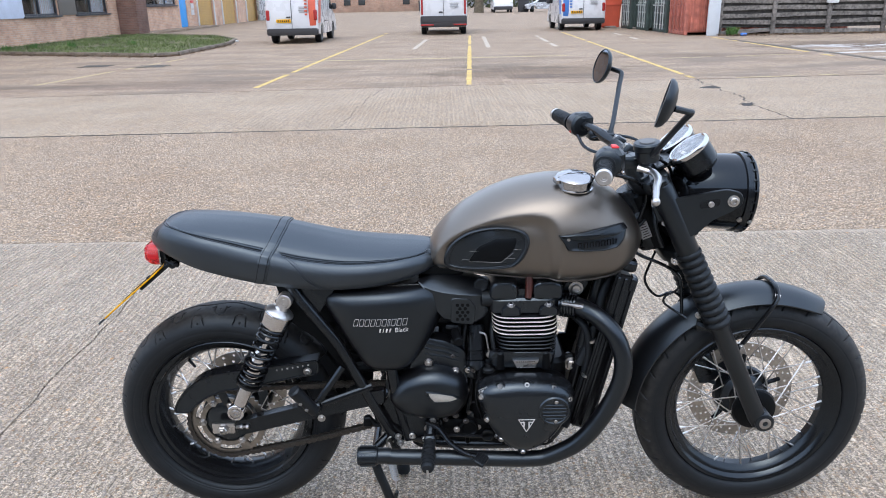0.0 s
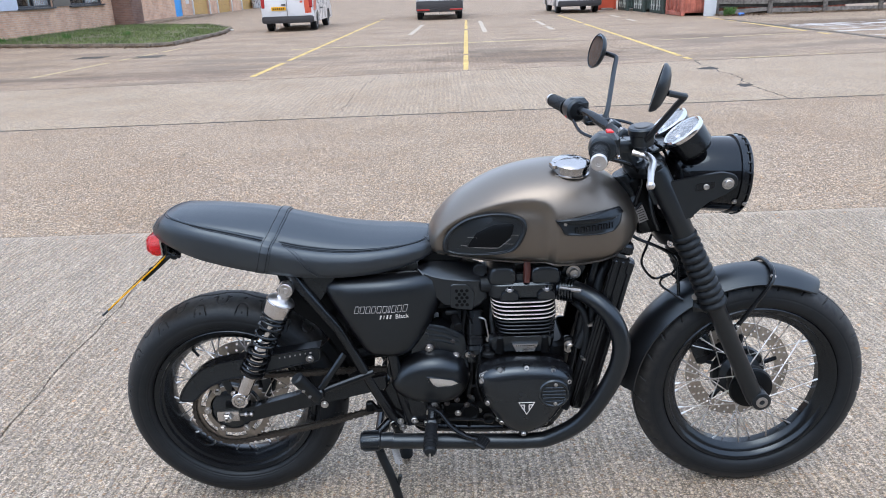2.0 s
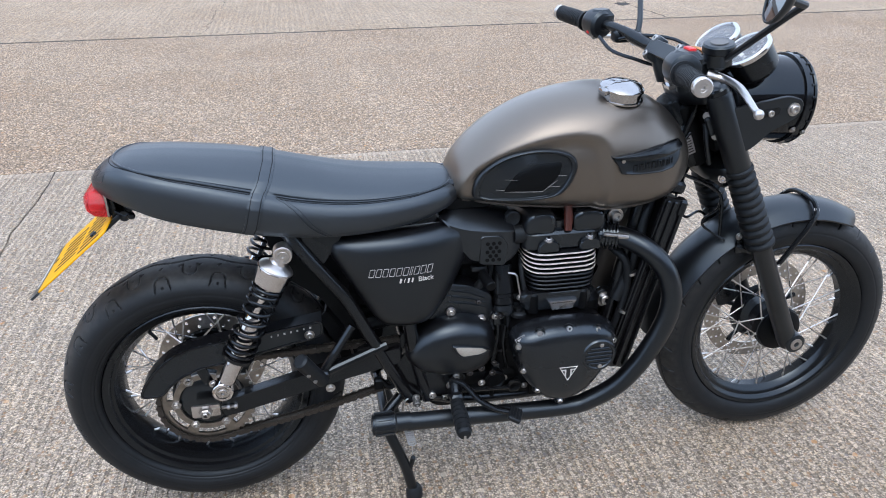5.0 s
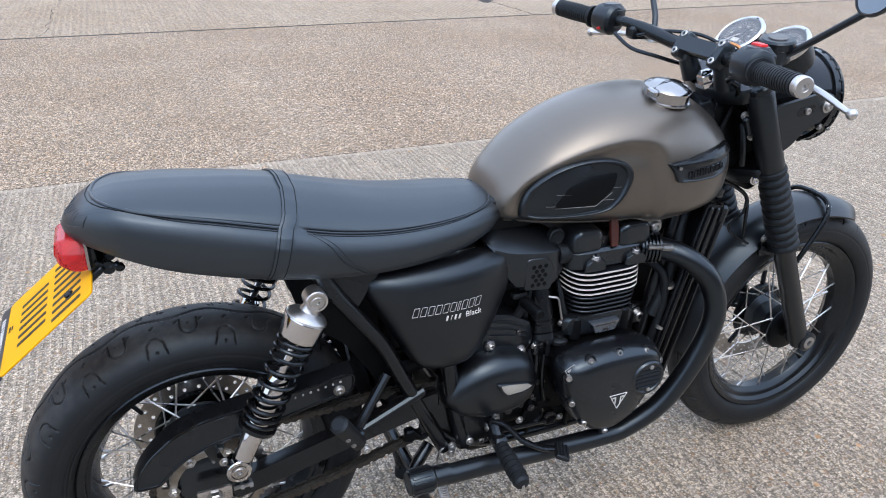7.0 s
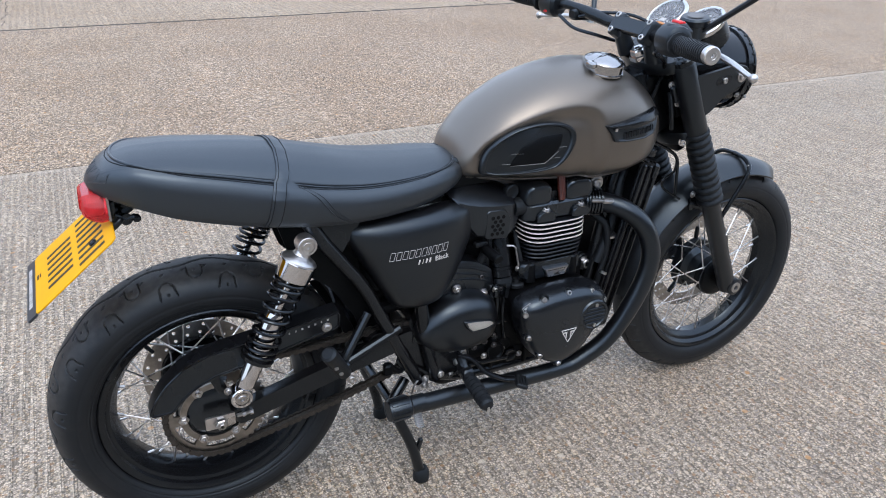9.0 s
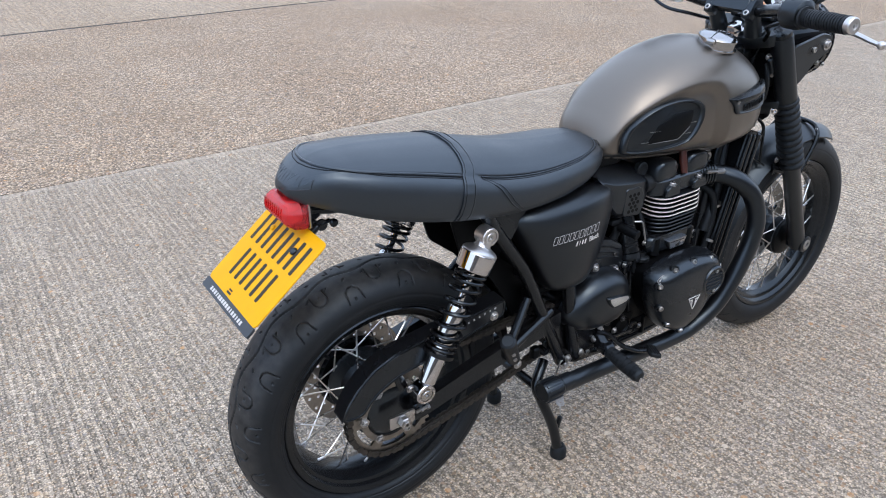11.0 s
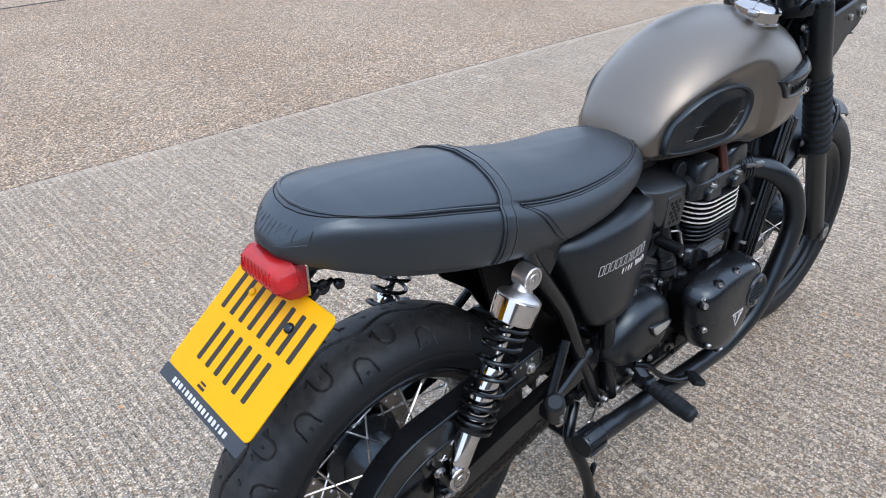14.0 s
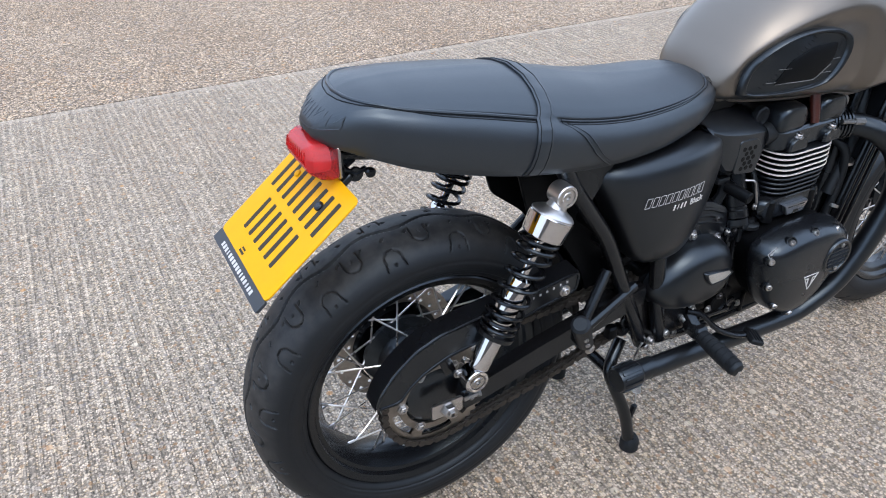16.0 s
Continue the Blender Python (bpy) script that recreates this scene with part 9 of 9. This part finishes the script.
def container(x, y0, y1, paint, rods, label):
    root = thing("storage_container", (x + 3, (y0 + y1) / 2, 0), label, "container", "storage containers")
    g8 = Geo()
    g8.box((x + 3.06, (y0 + y1) / 2, 1.25), (5.9, y1 - y0 - 0.06, 2.3), 0.02)
    body = part("body", g8, paint, root)
    g8 = Geo()
    for yy, sg in ((y0 + 0.005, -1), (y1 - 0.005, 1)):
        # one corrugated sheet a side
        zig = []
        for k in range(26):
            u = x + 0.19 + k * 0.23
            zig += [(u, yy), (u + 0.03, yy + sg * 0.03), (u + 0.10, yy + sg * 0.03), (u + 0.13, yy)]
        g8 = Geo()
        g8.rings([[(u, v, 0.15) for u, v in zig] + [(u, v - sg * 0.03, 0.15) for u, v in zig[::-1]], [(u, v, 2.35) for u, v in zig] + [(u, v - sg * 0.03, 2.35) for u, v in zig[::-1]]])
        part("side_sheet", g8, paint, body, angle=15)
    g8 = Geo()
    for yy in (y0 + 0.06, y1 - 0.06):
        g8.box((x + 0.05, yy, 1.25), (0.14, 0.12, 2.5), 0.015)
    for zz in (0.09, 2.42):
        g8.box((x + 0.05, (y0 + y1) / 2, zz), (0.14, y1 - y0 - 0.02, 0.15), 0.015)
    part("corner_frame", g8, paint, body)
    for h in (0, 1):
        ya, yb = (y0 + 0.13, (y0 + y1) / 2 - 0.01) if h == 0 else ((y0 + y1) / 2 + 0.01, y1 - 0.13)
        g8 = Geo()
        g8.box((x + 0.06, (ya + yb) / 2, 1.25), (0.05, yb - ya, 2.15), 0.01)
        for zz in (0.55, 1.0, 1.5, 2.0):
            g8.box((x + 0.03, (ya + yb) / 2, zz), (0.03, yb - ya - 0.06, 0.22), 0.01)
        door = part("door", g8, paint, body)
        for k in (0.28, 0.72):
            g8 = Geo()
            yy = ya + (yb - ya) * k
            g8.tube([(x - 0.025, yy, 0.12), (x - 0.025, yy, 2.38)], 0.022, 8)
            for zz in (0.3, 0.75, 1.15, 1.7, 2.2):
                g8.box((x - 0.02, yy, zz), (0.06, 0.10, 0.06), 0.008)
            g8.box((x - 0.05, yy + 0.14, 1.05), (0.03, 0.32, 0.04), 0.008)
            part("locking_rod", g8, rods, door)
    return root


container(9.60, 26.95, 29.0, CRED, CRED, "faded red steel container with closed doors")
container(9.52, 29.2, 31.1, CGREEN, CROD, "dark green container with pale locking rods")
container(9.30, 31.3, 33.0, CGREEN, CROD, "dark green container with pale locking rods")
container(9.06, 33.2, 34.9, CGREEN, CROD, "dark green container with grey locking rods")
g7 = Geo()
g7.prism(rounded([(8.25, 0.08), (9.05, 0.08), (9.15, 1.5), (8.15, 1.5)], 0.04, 3), [(35.4, 1), (36.7, 1)], lambda u, v, d: Vector((u, d, v)))
g7.box((8.65, 36.05, 1.56), (1.1, 1.45, 0.12), 0.03)
g7.box((8.65, 35.39, 1.05), (0.9, 0.05, 0.08), 0.02)
for s in (-0.35, 0.35):
    g7.lathe((8.65 + s, 35.45, 0.08), (0, 1, 0), [(0, 0.08), (0.06, 0.08)], 14)
tagged(part("waste_bin", g7, CORANGE), "large orange-red plastic waste bin", "bin")

# ---- fence and its end panel ----
PANELW = material("pale_grey_panel", (0.52, 0.56, 0.60), 0.5, vary=0.08)
g7 = Geo()
g7.box((10.46, 26.42, 1.25), (0.44, 0.10, 2.5), 0.02)
g7.box((10.46, 26.50, 1.25), (0.12, 0.10, 2.5), 0.01)
tagged(part("end_panel", g7, PANELW), "pale grey steel panel standing at the fence end", "panel")
BOARD = material("weathered_grey_board", (0.135, 0.125, 0.115), 0.9, vary=0.6, grain=10, stain=2.5, bump=0.5, bump_scale=60)
# boards set back: the shade of the gaps is put into their colour
BACKB = material("shaded_weathered_board", (0.05, 0.046, 0.042), 0.95, vary=0.5, grain=10, stain=2.5, bump=0.5, bump_scale=60)
fence = thing("timber_fence", (14, 26.7, 0), "weathered grey timber fence of lapped horizontal boards", "fence")
xs_f = [10.75, 12.72, 14.75, 16.8, 18.9, 21.0, 23.0]
for i, xa in enumerate(xs_f):
    g7 = Geo()
    g7.box((xa, 26.56 + 0.03 * i, 1.05), (0.15, 0.10, 2.1), 0.012)
    part("post", g7, BOARD, fence)
for i in range(len(xs_f) - 1):
    xa, xb = xs_f[i], xs_f[i + 1]
    for k in range(17):
        back = k % 2
        z = 0.20 + k * 0.122 if k else 0.10
        g7 = Geo()
        rings = []
        for j in range(9):
            t = j / 8
            xx = xa - 0.02 + (xb - xa + 0.04) * t
            yy = 26.60 + 0.03 * (i + t) + (0.10 if back else 0.0)
            zz = z + 0.020 * math.sin(2.2 * t + k + i * 1.7) + (0.10 * (t - 0.4) if (k == 0 and i == 0) else 0)
            hh = (0.072 + 0.008 * math.sin(5 * t + k * 2.0)) * (1.15 if back else 1.0)
            rings.append([(xx, yy - 0.012, zz - hh), (xx, yy + 0.012, zz - hh), (xx, yy + 0.016, zz + hh), (xx, yy - 0.006, zz + hh)])
        g7.rings(rings)
        part("board", g7, BACKB if back else BOARD, fence)
IVY = material("ivy_leaves", (0.06, 0.075, 0.03), 0.7, vary=0.5, grain=8)
g7 = Geo()
r2 = random.Random(23)
for _ in range(1400):
    x = 16.1 + 5.5 * r2.random() ** 0.8
    z = 2.2 - abs(r2.gauss(0, 0.32)) * min(1.0, (x - 15.9) / 1.6)
    p, s = Vector((x, 26.50 + r2.uniform(-0.12, 0.1) + 0.015 * (x - 10.7), z)), r2.uniform(0.03, 0.07)
    a, b = r2.uniform(0, 6.28), r2.uniform(-0.6, 0.6)
    u, v = Vector((math.cos(a), b, math.sin(a))) * s, Vector((-math.sin(a), b, math.cos(a))) * s
    g7.add([p - u, p + v, p + u, p - v], [(0, 1, 2, 3)])
me = bpy.data.meshes.new("ivy")
me.from_pydata(g7.v, [], g7.f)
me.materials.append(IVY)
tagged(new("ivy", me), "dull green ivy hanging over the fence top", "ivy", kind="stuff")
LITTER = material("dry_leaves", (0.13, 0.085, 0.05), 0.95, vary=0.5, grain=20)
g7 = Geo()
for _ in range(1500):
    x, y = r.uniform(10.6, 20), r.uniform(25.9, 26.5) + 0.0
    y += (x - 10.6) * 0.012 - abs(r.gauss(0, 0.18))
    s = r.uniform(0.015, 0.05)
    a = r.uniform(0, 6.28)
    z = r.uniform(0.004, 0.05)
    g7.add([(x + s * math.cos(a), y + s * math.sin(a), z), (x - s * math.sin(a), y + s * math.cos(a), z + r.uniform(0, 0.03)), (x - s * math.cos(a), y - s * math.sin(a), z), (x + s * math.sin(a), y - s * math.cos(a), z + r.uniform(0, 0.03))], [(0, 1, 2, 3)])
for _ in range(900):
    (x0, y0), (x1, y1) = (((-13.4, 22.75), (-7.85, 20.55)), ((-7.35, 21.0), (-7.30, 26.3)), ((-7.85, 20.55), (-7.35, 21.0)))[r.choice((0, 0, 0, 1, 1, 2))]
    t = r.random()
    x, y = x0 + (x1 - x0) * t + r.gauss(0.05, 0.16), y0 + (y1 - y0) * t - abs(r.gauss(0.1, 0.22))
    s, a, z = r.uniform(0.02, 0.05), r.uniform(0, 6.28), r.uniform(0.004, 0.03)
    g7.add([(x + s * math.cos(a), y + s * math.sin(a), z), (x - s * math.sin(a), y + s * math.cos(a), z + r.uniform(0, 0.03)), (x - s * math.cos(a), y - s * math.sin(a), z), (x + s * math.sin(a), y - s * math.cos(a), z + r.uniform(0, 0.03))], [(0, 1, 2, 3)])
me = bpy.data.meshes.new("dry_leaves")
me.from_pydata(g7.v, [], g7.f)
me.materials.append(LITTER)
tagged(new("dry_leaves", me), "dry brown leaves drifted along fence and kerb", "leaf litter", kind="stuff")


def weed(x, y, n_, size, label, mat):
    g8 = Geo()
    for _ in range(n_):
        a, t = r.uniform(0, 6.28), r.uniform(0.2, 1.0)
        b = Vector((x + r.uniform(-0.5, 0.5) * size, y + r.uniform(-0.3, 0.3) * size, 0.0))
        tip = b + Vector((math.cos(a) * 0.4 * size * t, math.sin(a) * 0.4 * size * t, size * t))
        w = Vector((-math.sin(a), math.cos(a), 0)) * 0.05 * size
        m_ = (b + tip) / 2 + Vector((0, 0, 0.1 * size))
        g8.add([b, m_ - w, tip, m_ + w], [(0, 1, 2, 3)])
    me = bpy.data.meshes.new("weed")
    me.from_pydata(g8.v, [], g8.f)
    me.materials.append(mat)
    return tagged(new("weed", me), label, "plant")


WEED = material("weed_leaves", (0.06, 0.14, 0.03), 0.7, vary=0.4)
weed(11.05, 26.1, 160, 0.35, "green weed growing at the fence foot", WEED)
for i, x in enumerate((-14.4, -13.8, -12.7, -10.8)):
    weed(x, 24.4 + 0.6 * i, 70, 0.28, "leafy weed in the grass verge", WEED)
BLUEP = material("blue_plastic", (0.06, 0.2, 0.6), 0.5)
g7 = Geo()
g7.box((11.45, 26.0, 0.05), (0.22, 0.14, 0.10), 0.03)
tagged(part("litter", g7, BLUEP), "crumpled blue plastic litter by the fence", "litter")
g7 = Geo()
g7.box((-7.6, 28.4, 0.03), (0.25, 0.12, 0.06), 0.02)
tagged(part("litter", g7, PALE), "crumpled white litter by the kerb", "litter")
# wall box and cable on the fence
g7 = Geo()
g7.box((14.75, 26.48, 1.22), (0.42, 0.12, 0.3), 0.02)
tagged(part("meter_box", g7, BLIND, None), "grey meter box fixed to a fence post", "box")

# ---- plain wall that closes the yard behind the walk ----
g7 = Geo()
g7.box((2, -11.0, 2.6), (44, 0.3, 5.2), 0.03)
tagged(part("wall_south", g7, PANELG), "plain dark grey-brown clad wall of a building", "wall", kind="structure")

# ---- far end of the yard ----
far = thing("brick_shed", (-7, 103, 0), "long old brick shed at the far end", "building", kind="structure")
g7 = Geo()
g7.box((-8.5, 103, 2.6), (16, 6, 5.2), 0.05)
part("wall", g7, BRICKF, far)
g7 = Geo()
g7.prism([(99.6, 5.15), (103, 6.9), (106.4, 5.15)], [(-16.8, 1), (-0.2, 1)], lambda u, v, d: Vector((d, u, v)))
part("roof", g7, PANELG, far)
for x in (-11.9, -10.0, -4.2):
    g7 = Geo()
    g7.box((x, 99.97, 1.35), (0.9, 0.12, 1.0), 0.02)
    part("window", g7, TINT, far)
g7 = Geo()
g7.box((-1.6, 99.95, 1.1), (1.1, 0.12, 2.2), 0.02)
part("door", g7, FRAMEM, far)
g7 = Geo()
g7.box((-15.0, 70, 1.6), (0.3, 12, 3.2), 0.03)
g7.box((-13.2, 76, 1.6), (3.6, 0.3, 3.2), 0.03)
tagged(part("grey_cladding", g7, SILVER), "grey metal cladding wall behind the vans", "wall", kind="structure")
for x, y, c in ((-12.6, 62.5, BLUEF), (9.0, 79.5, BLACKP), (-2.0, 98.5, FRAMEM)):
    g7 = Geo()
    g7.prism(rounded([(x - 0.5, 0.0), (x + 0.5, 0.0), (x + 0.58, 1.2), (x - 0.58, 1.2)], 0.05, 3), [(y, 1), (y + 0.9, 1)], lambda u, v, d: Vector((u, d, v)))
    g7.box((x, y + 0.45, 1.25), (1.25, 1.0, 0.1), 0.03)
    tagged(part("wheelie_bin", g7, c), "lidded plastic wheelie bin", "bin", "yard bins")
BARK = material("ivy_bark", (0.10, 0.085, 0.06), 0.95, vary=0.5, grain=10, bump=0.5)
tree = thing("bare_tree", (4.3, 79.5, 0), "thick ivy-clad bare tree trunk with limbs", "tree")
g7 = Geo()
g7.tube(spline([(4.3, 79.5, 0), (4.34, 79.5, 1.2), (4.22, 79.5, 3.0), (4.4, 79.4, 5.0), (4.3, 79.5, 7.5)], 5), [0.55 - 0.02 * i for i in range(21)], 12)
part("trunk", g7, BARK, tree)
for k in range(14):
    a, z = r.uniform(0, 6.28), r.uniform(2.4, 6.8)
    d = Vector((math.cos(a), math.sin(a), 0.8))
    p = Vector((4.3, 79.5, z))
    pts = [p, p + d * 1.0, p + d * 1.9 + Vector((0, 0, 0.5)), p + d * 2.6 + Vector((r.uniform(-0.4, 0.4), 0, 1.2))]
    g7 = Geo()
    g7.tube(spline(pts, 4), [0.15 - 0.011 * i for i in range(13)], 7)
    for j in range(10):
        q_ = pts[2].lerp(pts[3], r.random())
        e = q_ + Vector((r.uniform(-1, 1), r.uniform(-1, 1), r.uniform(0.2, 1.2))) * 0.8
        g7.tube([q_, (q_ + e) / 2 + Vector((0, 0, 0.08)), e], [0.03, 0.02, 0.008], 5)
    part("limb", g7, BARK, tree)
HEDGE = material("far_foliage", (0.07, 0.085, 0.04), 0.9, vary=0.5, grain=1.0)
g7 = Geo()
for _ in range(9000):
    x = r.uniform(-70, 90)
    top = 5.0 + 2.2 * noise.noise((x * 0.12, 4.0, 0.0)) + 1.2 * noise.noise((x * 0.5, 9.0, 0.0))
    z, y = r.uniform(0, 1) ** 0.8 * top, 125 + r.uniform(-3, 3)
    s, a, b = r.uniform(0.2, 0.55), r.uniform(0, 6.28), r.uniform(-1, 1)
    u, v = Vector((math.cos(a), math.sin(a), b)).normalized() * s, Vector((-math.sin(a), math.cos(a) * 0.5, 0.9)).normalized() * s
    c = Vector((x, y, z))
    g7.add([c - u, c + v, c + u, c - v], [(0, 1, 2, 3)])
me = bpy.data.meshes.new("far_trees")
me.from_pydata(g7.v, [], g7.f)
me.materials.append(HEDGE)
tagged(new("far_trees", me), "distant band of trees behind the yard", "trees", kind="stuff")
